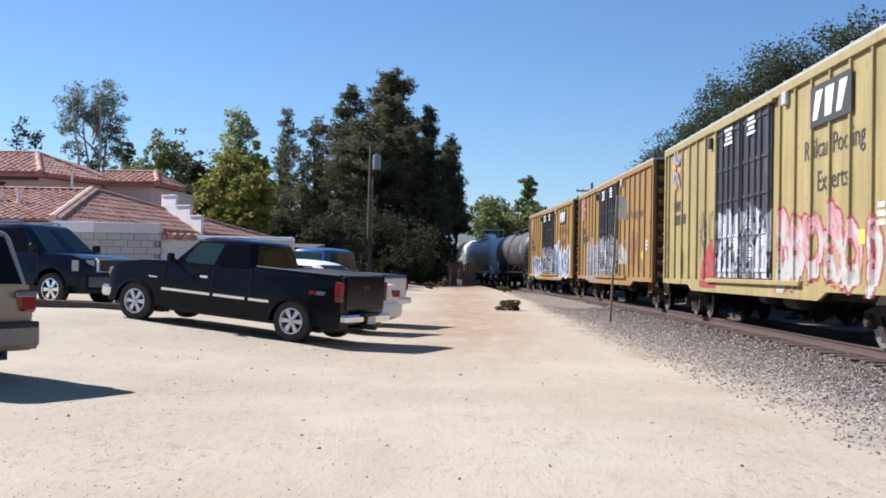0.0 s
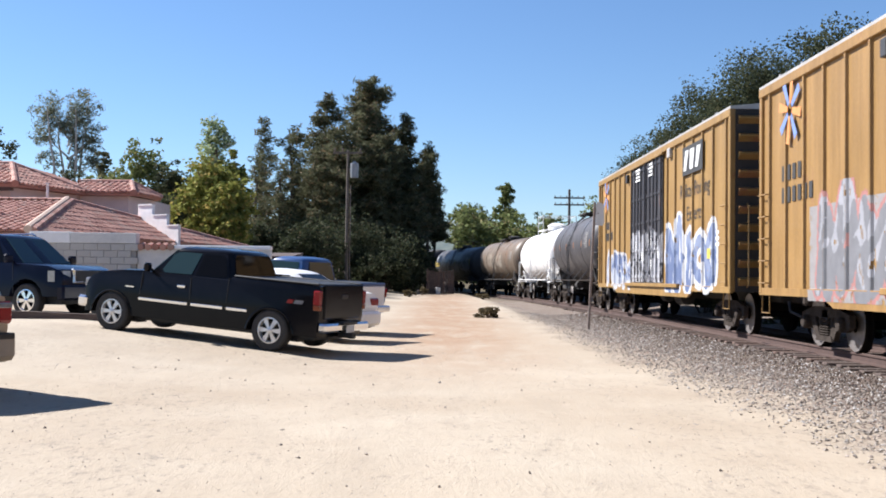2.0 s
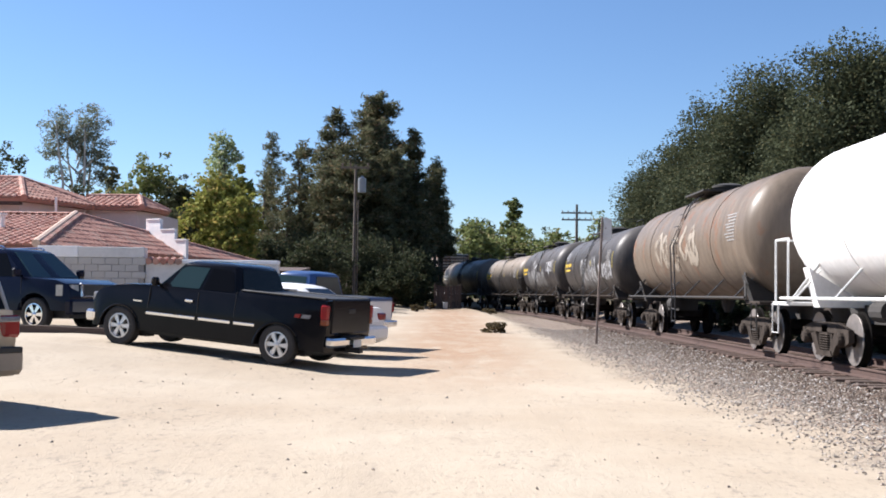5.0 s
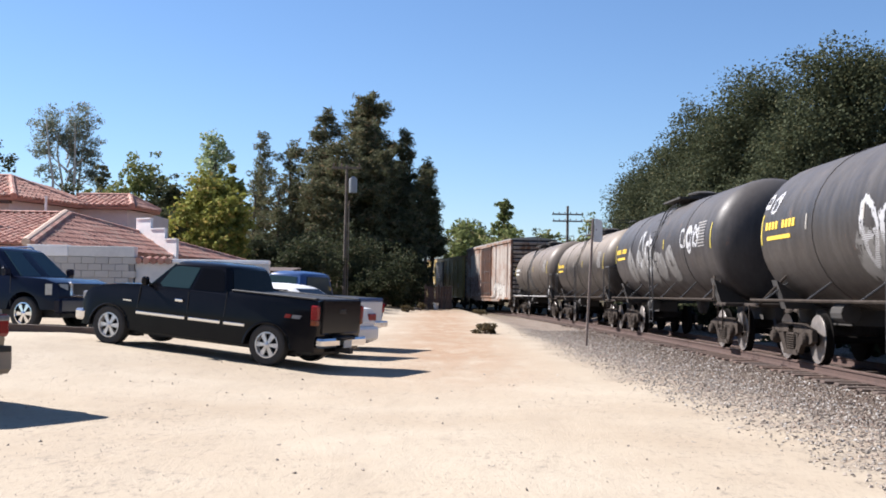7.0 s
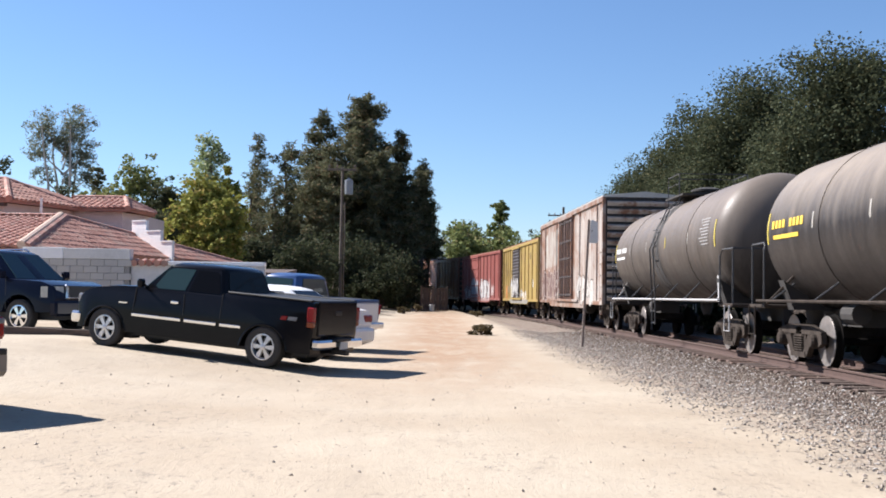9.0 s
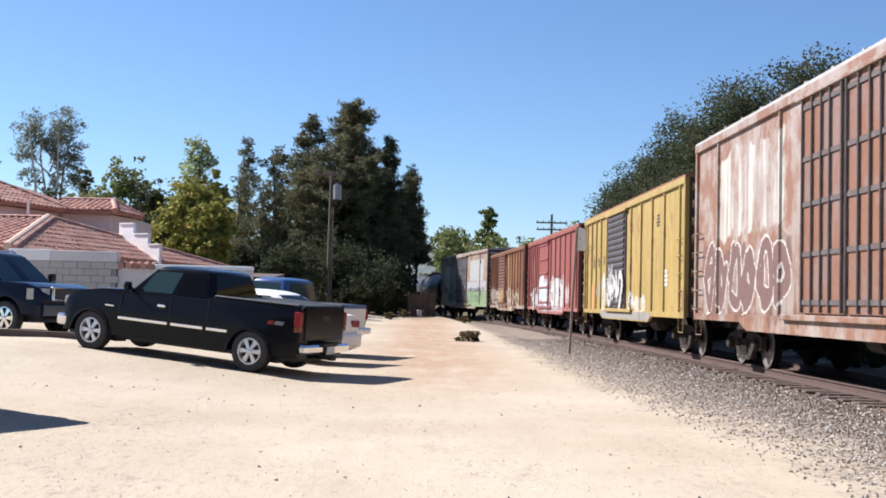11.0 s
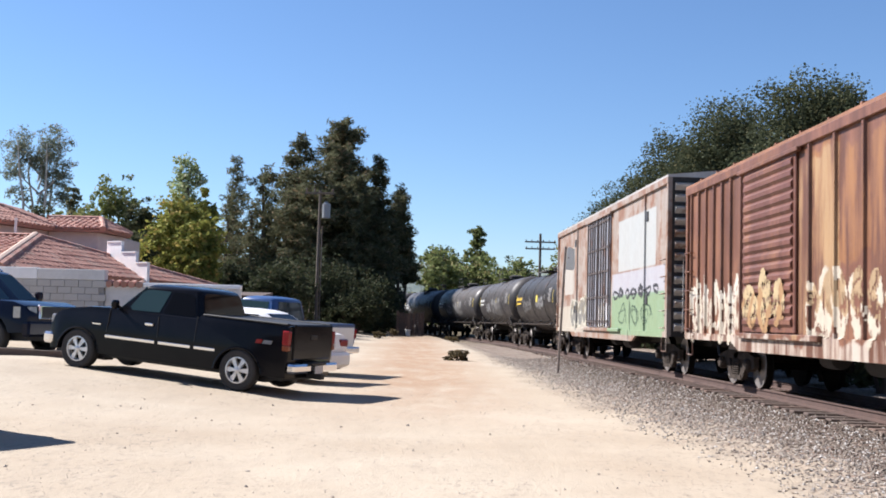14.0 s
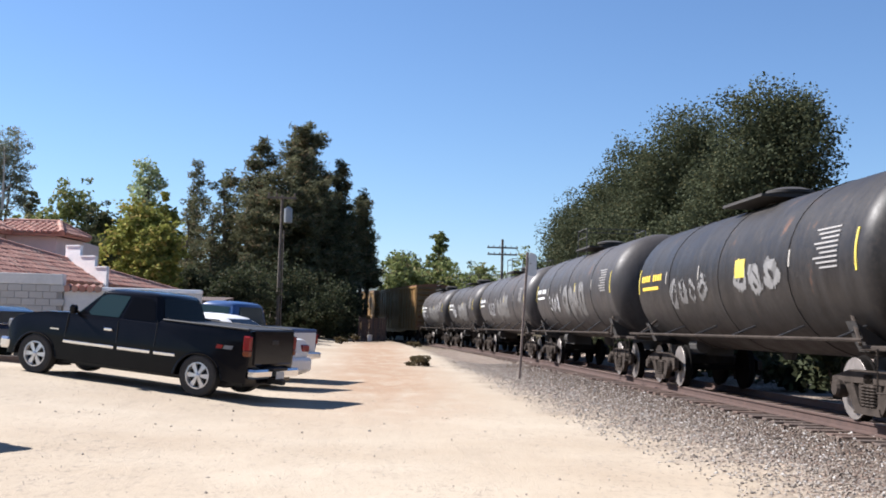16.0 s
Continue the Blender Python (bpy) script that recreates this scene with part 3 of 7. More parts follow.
def stroke_shapes(rnd):
    """One or two wandering loops in a unit square; they stand for no letter."""
    out = []
    for _ in range(rnd.choice((1, 1, 2))):
        a, r, pts = rnd.uniform(0, 6.28), 0.0, []
        way = rnd.choice((-1, 1))
        for k in range(rnd.choice((5, 6, 7))):
            r = rnd.uniform(0.28, 0.62)
            pts.append((0.5 + 0.85 * r * math.cos(a), 0.5 + r * math.sin(a)))
            a += way * rnd.uniform(0.7, 2.5)
        out.append(pts)
    return out


SPRAY = {}


def spray_paint(c):
    if c not in SPRAY:
        SPRAY[c] = plain("spray_paint", c, 0.6, 0.0, 0.22, 4)
    return SPRAY[c]


def graffiti(car, surface, y0, y1, z0, z1, n, fill, second=None, line=None, thick=0.14, edge=0.07, seed=1, wear=0.25, cell=0.03, ground=None):
    """Sprayed interlocking shapes that follow the relief of a car's side; no readable words."""
    rnd = random.Random(seed)
    w, hgt = (y1 - y0) / n, z1 - z0
    segs = []
    for k in range(n):
        lift, tall, tilt = rnd.uniform(-0.06, 0.05) * hgt, rnd.uniform(0.86, 1.08), rnd.uniform(-0.15, 0.15)
        for stroke in stroke_shapes(rnd):
            pts = []
            for u, v in stroke:
                u, v = u + rnd.uniform(-0.08, 0.08), v * tall + rnd.uniform(-0.05, 0.05)
                pts.append((y1 - w * (k + 0.04 + 0.92 * (u + tilt * (v - 0.5))), z0 + lift + hgt * v))
            for i in range(len(pts) - 1):
                p0, p1, p2, p3 = pts[max(i - 1, 0)], pts[i], pts[i + 1], pts[min(i + 2, len(pts) - 1)]
                prev = p1
                for q in (0.25, 0.5, 0.75, 1.0):
                    c = [0.5 * (2 * p1[e] + (p2[e] - p0[e]) * q + (2 * p0[e] - 5 * p1[e] + 4 * p2[e] - p3[e]) * q * q + (3 * p1[e] - p0[e] - 3 * p2[e] + p3[e]) * q ** 3) for e in (0, 1)]
                    segs.append((*prev, *c))
                    prev = c
    S = np.array(segs)
    pad = thick + edge + 0.1
    ys, zs = np.arange(y0 - pad, y1 + pad, cell), np.arange(max(0.86, z0 - pad), z1 + pad, cell)
    Y, Z = np.meshgrid(ys + cell / 2, zs + cell / 2, indexing="ij")
    D = np.full(Y.shape, 9.0)
    for ya, za, yb, zb in S:
        dy, dz = yb - ya, zb - za
        t = np.clip(((Y - ya) * dy + (Z - za) * dz) / max(1e-9, dy * dy + dz * dz), 0, 1)
        D = np.minimum(D, np.hypot(Y - ya - t * dy, Z - za - t * dz))
    rough = np.sin(6.1 * Y + 2.3 * np.sin(3.7 * Z + seed)) * np.sin(4.3 * Z + 1.9 * np.sin(5.3 * Y + seed))
    fine = np.sin(31 * Y + 3 * np.sin(9 * Z)) * np.sin(11 * Z + 2 * np.sin(27 * Y))
    D = D + 0.012 * fine
    kind = np.full(Y.shape, -1)
    if ground:
        kind[(D < thick + edge + 0.35 + 0.1 * rough) & (Z < z1 + 0.05)] = 3
    if line:
        kind[D < thick + edge] = 2
    kind[D < thick] = 0
    if second:
        kind[(D < thick) & (rough + 1.2 * (Z - (z0 + z1) / 2) / hgt > 0.15)] = 1
    scuff = np.sin(53 * Y + 4 * np.sin(3.1 * Z)) * np.sin(2.3 * Z + 5 * np.sin(17 * Y))
    kind[(rough * 0.6 + fine * 0.5 + scuff * 0.35) > 1.0 - wear] = -1
    colours = [fill, second or fill, line or fill, ground or fill]
    place, V, Fc, M = {}, [], [], []
    for i, j in zip(*np.nonzero(kind >= 0)):
        quad = []
        for a, b in ((i, j), (i + 1, j), (i + 1, j + 1), (i, j + 1)):
            if (a, b) not in place:
                place[(a, b)] = len(V)
                y, z = y0 - pad + a * cell, max(0.86, z0 - pad) + b * cell
                V.append((surface(y, z), y, z))
            quad.append(place[(a, b)])
        Fc.append(quad[::-1])
        M.append(int(kind[i, j]))
    me = mesh_of("graffiti", V, Fc)
    for c in colours:
        me.materials.append(spray_paint(c))
    me.polygons.foreach_set("material_index", M)
    return tagged(part("graffiti", me, None, car), kind="stuff")


def stencil(car, y, z, w, hgt, rows, material, x=-1.508, name="stencil"):
    """A block of small lettering too small to read: plain bars."""
    b = Build()
    rnd = random.Random(int(y * 100 + z * 10))
    for k in range(rows):
        zz = z + hgt * (k + 0.5) / rows
        ww = w * rnd.uniform(0.6, 1.0)
        b.box(x - 0.002, y - ww / 2, zz - hgt / rows * 0.3, x + 0.002, y + ww / 2, zz + hgt / rows * 0.3)
    return part(name, b, material, car)


def lettering(car, words, y, z, size, material, x=-1.512, stretch=1.0):
    me = text_mesh(words, size, material)
    return part("lettering", me, material, car, at=on_side(x, y, z) @ Matrix.Diagonal((stretch, 1, 1, 1)))


def pool_mark(car, y, z):
    """A black badge with white block shapes, slanting upwards."""
    part("badge_panel", Build().box(-1.563, y - 1.05, z - 0.36, -1.556, y + 1.05, z + 0.36), m_black_text, car)
    for k in range(3):
        b = Build()
        c = y + 0.62 - 0.62 * k
        b.prism([(c + 0.27, z - 0.25), (c + 0.02, z - 0.25), (c - 0.27, z + 0.25), (c + 0.1, z + 0.25)] if k != 1 else [(c + 0.24, z - 0.25), (c - 0.1, z - 0.25), (c - 0.24, z + 0.25), (c + 0.2, z + 0.25)], "x", -1.571, -1.564)
        part("badge_shape", b, m_white_text, car)


def arc_patch(y0, y1, a0, a1, R, zc, n=6):
    """A thin curved plate on the near flank of a tank; angles in degrees above its middle."""
    def ring(r):
        pts = []
        for k in range(n + 1):
            a = radians(a0 + (a1 - a0) * k / n)
            pts.append((-r * math.cos(a), zc + r * math.sin(a)))
        return pts
    inner, outer = ring(R - 0.01), ring(R + 0.008)
    return Build().rings([[(i[0], y0, i[1]), (o[0], y0, o[1]), (o[0], y1, o[1]), (i[0], y1, i[1])] for i, o in zip(inner, outer)])


def tank_car(label, Lt, R, top, paint, rail_mat, platform="plain", mark=None, tape=True, band=None, white=False, panel=True, rails=True, climb=True):
    """A tank car. Lt: length of the tank, R: its radius, top: its height above the rail."""
    car = thing("tank_car", pose(0, 0, 0), label, "tank car", "tank cars of the freight train")
    zc, h = top - R, Lt / 2
    prof = [(-h + 0.5 * R * (1 - math.cos(math.pi / 2 * k / 9)), max(0.02, R * math.sin(math.pi / 2 * k / 9))) for k in range(10)]
    prof += [(y, R) for y in (-h * 0.4, -0.02, 0.02, h * 0.4)] + [(-a, r) for a, r in reversed(prof)]
    part("tank", Build().lathe(prof, (0, 0, zc), "y", 40), paint, car, smooth=True)
    for q in (-h * 0.52, -0.02, h * 0.5):
        part("weld_band", Build().lathe([(q - 0.05, R - 0.02), (q - 0.04, R + 0.012), (q + 0.04, R + 0.012), (q + 0.05, R - 0.02)], (0, 0, zc), "y", 40, caps=False), paint, car, smooth=True)
    if band:
        part("dirty_band", Build().lathe([(-0.5, R - 0.02), (-0.48, R + 0.006), (0.48, R + 0.006), (0.5, R - 0.02)], (0, 0, zc), "y", 40, caps=False), band, car, smooth=True)
    bm = rail_mat
    yb = h - 1.15
    for e in (-1, 1):
        # saddle, stub sill, end platform
        o = [(-1.3, zc - R * 0.62), (-1.1, 1.0), (1.1, 1.0), (1.3, zc - R * 0.62), (0.5, zc - R * 0.98), (-0.5, zc - R * 0.98)]
        part("saddle", Build().prism(o, "y", e * yb - 0.16, e * yb + 0.16), paint if white else m_dark, car)
        a, b2 = sorted((e * (h + 0.45), e * (h - 2.6)))
        part("stub_sill", Build().box(-0.3, a, 0.72, 0.3, b2, 1.05), m_dark, car)
        a, b2 = sorted((e * (h + 0.5), e * (h - 0.55)))
        part("end_platform", Build().box(-1.42, a, 1.02, 1.42, b2, 1.09, 0.015), m_iron if not white else paint, car)
        yy = e * (h + 0.42)
        if rails:
            part("end_railing", Build().tube([(-1.42, e * (h - 0.5), 1.05), (-1.42, e * (h - 0.5), 2.15), (-1.38, e * (h - 0.4), 2.28), (-1.38, yy, 2.28), (1.38, yy, 2.28), (1.38, e * (h - 0.4), 2.28), (1.42, e * (h - 0.5), 2.15), (1.42, e * (h - 0.5), 1.05)], 0.022), bm if white else m_black_bar, car)
        for s in (-1, 1):
            if rails:
                part("railing_post", Build().tube([(s * 1.38, yy, 1.05), (s * 1.38, yy, 2.28)], 0.02), bm if white else m_black_bar, car)
            part("sill_step", Build().tube([(s * 1.45, e * (h + 0.4), 1.05), (s * 1.45, e * (h + 0.4), 0.5), (s * 1.45, e * h, 0.5), (s * 1.45, e * h, 1.05)], 0.018), bm, car)
            part("brace", Build().tube([(s * 1.4, e * (h - 0.6), 1.1), (s * (R * 0.8), e * (h - 1.5), zc - R * 0.55)], 0.028), bm, car)
    for s in (-1, 1):
        part("running_rail", Build().tube([(s * 1.5, -h + 0.3, 1.16), (s * 1.5, h - 0.3, 1.16)], 0.03), bm, car)
        for k in range(6):
            y = -h + 1.2 + (Lt - 2.4) * k / 5
            part("rail_bracket", Build().tube([(s * 1.5, y, 1.16), (s * R * 0.74, y, zc - R * 0.66)], 0.02), bm if white else m_black_bar, car)
    # ladder and mid step on the flank
    b = Build()
    for y in (-0.28, 0.16):
        b.tube([(-1.52, y, 0.45), (-1.52, y, 1.16), (-R - 0.12, y, zc), (-R * 0.76, y, zc + R * 0.76), (-0.6, y, top + 0.1)], 0.02)
    for k in range(5):
        z = 0.5 + 0.33 * k
        b.tube([(-1.52, -0.28, z), (-1.52, 0.16, z)], 0.014)
    for k in range(6):
        a = radians(-8 + 14 * k)
        b.tube([(-(R + 0.1) * math.cos(a), -0.28, zc + (R + 0.1) * math.sin(a)), (-(R + 0.1) * math.cos(a), 0.16, zc + (R + 0.1) * math.sin(a))], 0.014)
    if climb:
        part("ladder", b, bm if white else m_black_bar, car)
    # top works
    part("manway", Build().lathe([(top - 0.1, 0.55), (top + 0.22, 0.5), (top + 0.24, 0.56), (top + 0.3, 0.56), (top + 0.42, 0.3)] if white else [(top - 0.1, 0.42), (top + 0.16, 0.4), (top + 0.17, 0.45), (top + 0.22, 0.45), (top + 0.28, 0.25)], axis="z", sides=20), paint if white else m_dark, car, smooth=True)
    part("valve", Build().lathe([(top - 0.05, 0.12), (top + 0.3, 0.12), (top + 0.36, 0.06)], (0, 1.1, 0), "z", 10), m_dark if not white else paint, car)
    plat = part("platform", Build().box(-0.95, -1.1, top - 0.02, 0.95, 1.1, top + 0.03), paint if white else m_dark, car)
    railed = white or platform == "railed"
    H2 = 0.8 if white else 0.6
    W2 = 0.95 if white else 0.7
    for x in (-0.95, 0.95) if railed else ():
        for y in (-W2, W2):
            part("railing_post", Build().tube([(x, y, top - 0.25), (x, y, top + H2)], 0.024 if white else 0.016), bm if white else m_black_bar, plat)
        part("top_rail", Build().tube([(x, -W2, top + H2), (x, W2, top + H2)], 0.022 if white else 0.014), bm if white else m_black_bar, plat)
        part("mid_rail", Build().tube([(x, -W2, top + H2 * 0.55), (x, W2, top + H2 * 0.55)], 0.016 if white else 0.011), bm if white else m_black_bar, plat)
    for y in (-W2, W2) if railed else ():
        part("top_rail", Build().tube([(-0.95, y, top + H2), (0.95, y, top + H2)], 0.022 if white else 0.014), bm if white else m_black_bar, plat)
    if tape:
        for k in range(6):
            y = -h + 0.75 + (Lt - 1.5) * k / 5
            long = k in (0, 5)
            part("reflective_tape", arc_patch(y - 0.03, y + 0.03, *((-8, 16) if long else (-1, 10)) if tape == "yellow" else (-3, 7), R, zc), (m_yellow_tape if k in (0, 2, 5) else m_pale_tape) if tape == "yellow" else m_orange_mark, car)
    if panel:
        for k in range(9):
            a = 19 - 2.9 * k
            part("stencil", arc_patch(-h + 1.35, -h + 2.2 - 0.12 * (k % 3), a - 0.55, a + 0.55, R, zc, 2), m_grey_text, car)
    if mark:
        for k in range(9):
            if k == 4:
                continue
            y = h - 1.0 - 0.2 * k
            part("reporting_mark", arc_patch(y - 0.13, y, 3, 9, R, zc, 3), mark, car)
        part("stencil", arc_patch(h - 2.5, h - 1.1, -5, -2, R, zc, 2), mark, car)
    part("brake_cylinder", Build().lathe([(-0.3, 0.05), (-0.28, 0.18), (0.28, 0.18), (0.3, 0.05)], (-0.5, yb - 1.6, 0.95), "y", 12), m_dark, car)
    part("bottom_valve", Build().lathe([(0.75, 0.1), (0.95, 0.18), (zc - R + 0.1, 0.2)], axis="z", sides=12), m_dark, car)
    bogie(car, -yb + 0.1), bogie(car, yb - 0.1)
    couplers(car, h + 0.35)
    return car


SPEED = 16.7
TRAIN = []


def enter(car, near, far, inset):
    """Puts a car into the train: where its two ends stand along the track at the start."""
    TRAIN.append((car, (near + far) / 2, (far - near) / 2 - inset))


def tail_star(car):
    """A faded eight-armed star and two rows of marks near the tail of a boxcar."""
    for k in range(8):
        a = math.pi / 4 * k + 0.2
        c, sn = math.cos(a), math.sin(a)
        ring = [(7.5 + 0.12 * c + 0.05 * sn, 4.25 + 0.12 * sn - 0.05 * c), (7.5 + 0.12 * c - 0.05 * sn, 4.25 + 0.12 * sn + 0.05 * c), (7.5 + 0.62 * c - 0.09 * sn, 4.25 + 0.62 * sn + 0.09 * c), (7.5 + 0.62 * c + 0.09 * sn, 4.25 + 0.62 * sn - 0.09 * c)]
        part("badge_arm", Build().prism(ring, "x", -1.562, -1.556), m_blue_mark if k % 2 else m_orange_mark, car)
    for z, n in ((3.15, 4), (2.75, 6)):
        for k in range(n):
            part("reporting_mark", Build().box(-1.517, 8.0 - 0.3 * k - 0.09, z - 0.14, -1.512, 8.0 - 0.3 * k + 0.09, z + 0.14), m_black_text, car)


def pool_boxcar(label, tone, tags, badge):
    paint = car_paint("yellow_boxcar_paint", tone, 0.1, tags)
    end = car_paint("boxcar_end_paint", tuple(v * 0.75 for v in tone), 0.3)
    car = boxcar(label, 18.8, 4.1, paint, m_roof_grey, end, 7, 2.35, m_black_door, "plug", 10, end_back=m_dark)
    if badge:
        pool_mark(car, -5.9, 4.2)
        lettering(car, "Railcar Pooling", -5.9, 3.45, 0.52, m_black_text)
        lettering(car, "Experts", -5.9, 2.85, 0.52, m_black_text)
    else:
        lettering(car, "Railcar Pooling Experts", -5.8, 3.3, 0.44, m_black_text)
    for y, z in ((-0.9, 4.2), (1.1, 4.2)):
        stencil(car, y, z, 0.8, 0.42, 4, m_white_text, -1.6)
    for y, z, w in ((1.6, 2.1, 0.4), (0.5, 1.75, 0.5), (-0.6, 2.2, 0.45), (-1.7, 1.8, 0.5), (-0.7, 1.5, 0.4)):
        stencil(car, y, z, w, 0.3, 4, m_white_text, -1.562)
    stencil(car, -8.15, 1.95, 0.4, 0.4, 3, m_white_text)
    stencil(car, -7.35, 1.62, 0.42, 0.4, 1, m_yellow_tape)
    part("hinge_bracket", Build().box(-1.6, 3.1, 4.35, -1.5, 3.32, 4.62, 0.015), m_black_bar, car)
    part("rail_stop", Build().box(-1.6, -3.4, 4.5, -1.5, -3.1, 4.75, 0.015), m_bare, car)
    tail_star(car)
    return car


SIDE_POOL = box_side(18.8, 7, 2.35)
RED, STEEL, BLUEGREY = (0.240, 0.028, 0.028), (0.136, 0.136, 0.144), (0.080, 0.112, 0.208)
car = pool_boxcar("pale yellow high boxcar with black doors and red graffiti", (0.3, 0.228, 0.09), (), True)
graffiti(car, SIDE_POOL, -8.3, -2.6, 1.05, 2.3, 6, (0.336, 0.320, 0.288), PINK, RED, 0.13, 0.06, 3, 0.45)
graffiti(car, SIDE_POOL, 2.5, 4.3, 0.95, 2.0, 1, RED, (0.272, 0.056, 0.044), None, 0.34, 0, 4, 0.1)
graffiti(car, SIDE_POOL, 2.6, 4.6, 1.6, 3.0, 2, (0.048, 0.040, 0.036), None, None, 0.03, 0, 5, 0.4)
enter(car, 15.7, 34.5, 2.1)
car = pool_boxcar("orange-yellow high boxcar with black double doors", (0.262, 0.148, 0.042), (), False)
graffiti(car, SIDE_POOL, 2.6, 6.2, 1.0, 2.4, 4, STEEL, (0.240, 0.240, 0.256), (0.288, 0.128, 0.112), 0.2, 0.07, 6, 0.25, ground=(0.216, 0.200, 0.192))
graffiti(car, SIDE_POOL, -4.3, -2.7, 1.6, 2.4, 2, (0.336, 0.320, 0.304), (0.280, 0.224, 0.160), None, 0.12, 0, 7, 0.5)
graffiti(car, SIDE_POOL, -7.4, -5.0, 1.2, 2.8, 2, (0.160, 0.080, 0.028), None, None, 0.08, 0, 8, 0.55)
enter(car, 36.5, 55.3, 2.1)
car = pool_boxcar("orange-yellow high boxcar with big white and blue graffiti", (0.27, 0.158, 0.045), (), True)
graffiti(car, SIDE_POOL, -8.1, -2.6, 1.05, 2.55, 5, BLUEGREY, (0.160, 0.192, 0.280), WHITE, 0.17, 0.15, 9, 0.05)
graffiti(car, SIDE_POOL, 2.6, 7.6, 1.05, 2.0, 6, (0.280, 0.304, 0.360), BLUEGREY, WHITE, 0.12, 0.09, 10, 0.1)
enter(car, 57.6, 76.3, 2.1)


def tank_paint(name, base, tags=(), rust=0.08, rough=0.5, top_dust_sheen=None):
    return car_paint(name, base, rust, tags, rough=rough, streak=0.35, spec=0.22, top_dust_sheen=top_dust_sheen)


CHALK, DULL, SMEAR = (0.320, 0.320, 0.328), (0.152, 0.148, 0.144), (0.096, 0.092, 0.088)
enter(tank_car("large dark grey tank car with dents", 12.4, 1.5, 4.15, tank_paint("grey_tank_paint", (0.056, 0.053, 0.056), top_dust_sheen=(2.3, 3.9, (0.088, 0.084, 0.087))), m_iron, tape="orange"), 78.0, 90.7, 1.3)
enter(tank_car("bright white tank car with railed platform", 12.6, 1.42, 4.02, car_paint("white_tank_paint", (0.78, 0.77, 0.75), 0, streak=0.07), m_white_text, tape=None, white=True, panel=False), 92.3, 105.1, 1.3)
car = tank_car("tan rust-stained tank car", 15.0, 1.45, 4.0, tank_paint("tan_tank_paint", (0.160, 0.124, 0.092), (), 0.22), m_dark, tape=None, rails=False)
graffiti(car, tank_side(1.45, 2.55), -2.5, 3.0, 2.0, 3.0, 5, (0.264, 0.224, 0.176), None, None, 0.1, 0, 11, 0.5)
enter(car, 106.8, 122.1, 1.3)
# the black tanks' greyer top is sky reflection put into the colour
car = tank_car("black tank car covered in white graffiti scrawl", 14.6, 1.42, 3.85, tank_paint("black_tank_paint", (0.036, 0.032, 0.030), top_dust_sheen=(2.7, 3.9, (0.104, 0.094, 0.088))), m_iron, "railed", tape="yellow", mark=m_yellow_text, rails=False)
side = tank_side(1.42, 2.43)
graffiti(car, side, -0.2, 1.6, 1.75, 2.9, 2, CHALK, None, None, 0.06, 0, 12, 0.3)
graffiti(car, side, -2.6, -0.5, 1.8, 2.7, 3, CHALK, DULL, None, 0.055, 0, 13, 0.35)
graffiti(car, side, -6.3, -3.2, 1.85, 2.45, 5, CHALK, None, None, 0.04, 0, 14, 0.35)
graffiti(car, side, 5.7, 6.7, 2.85, 3.25, 2, CHALK, None, None, 0.035, 0, 15, 0.3)
graffiti(car, side, -2.6, 2.0, 1.6, 2.2, 3, SMEAR, None, None, 0.22, 0, 16, 0.45)
enter(car, 124.9, 139.9, 1.3)
car = tank_car("black tank car with white graffiti and round hatch", 14.6, 1.45, 4.0, tank_paint("black_tank_paint", (0.036, 0.033, 0.034), top_dust_sheen=(2.8, 4.0, (0.104, 0.094, 0.088))), m_iron, tape="yellow", mark=m_yellow_text, rails=False)
side = tank_side(1.45, 2.55)
graffiti(car, side, 0.3, 2.6, 2.0, 3.1, 2, CHALK, DULL, None, 0.07, 0, 17, 0.3)
graffiti(car, side, -5.4, -3.3, 2.4, 3.0, 3, CHALK, None, None, 0.04, 0, 18, 0.3)
graffiti(car, side, -2.8, 4.5, 1.75, 2.4, 5, SMEAR, DULL, None, 0.2, 0, 19, 0.4)
enter(car, 142.0, 157.1, 1.3)
enter(tank_car("dusty black tank car with yellow stripes", 14.0, 1.42, 3.85, tank_paint("dusty_tank_paint", (0.024, 0.020, 0.018), top_dust_sheen=(2.4, 3.4, (0.256, 0.212, 0.168))), m_iron, "railed", tape="yellow", mark=m_yellow_text), 158.2, 172.6, 1.3)
enter(tank_car("brown-grey dusty tank car with dark middle band", 14.6, 1.48, 4.05, tank_paint("dusty_tank_paint", (0.040, 0.034, 0.030), top_dust_sheen=(1.9, 3.5, (0.184, 0.152, 0.126))), m_bare, "railed", tape="yellow", mark=m_white_text, band=m_dark), 174.6, 189.5, 1.3)

RUSTWHITE = ((-8.9, -2.3, 0.9, 4.5, (0.400, 0.376, 0.344)), (3.0, 7.2, 2.6, 4.35, (0.400, 0.400, 0.360)), (2.0, 8.9, 0.9, 2.4, (0.096, 0.052, 0.040)))
m_reefer_door = car_paint("grey_door_paint", (0.216, 0.220, 0.248), 0.25, ((-2, 0, 0.9, 1.9, WHITE, CREAM, (0.240, 0.160, 0.120), 0.6),))
m_bar_rust = plain("rusty_bar", (0.072, 0.056, 0.052), 0.8, 0, 0.4, 4)
paint = car_paint("rusty_white_paint", (0.3, 0.245, 0.21), 0.44, (), RUSTWHITE, soft=True)
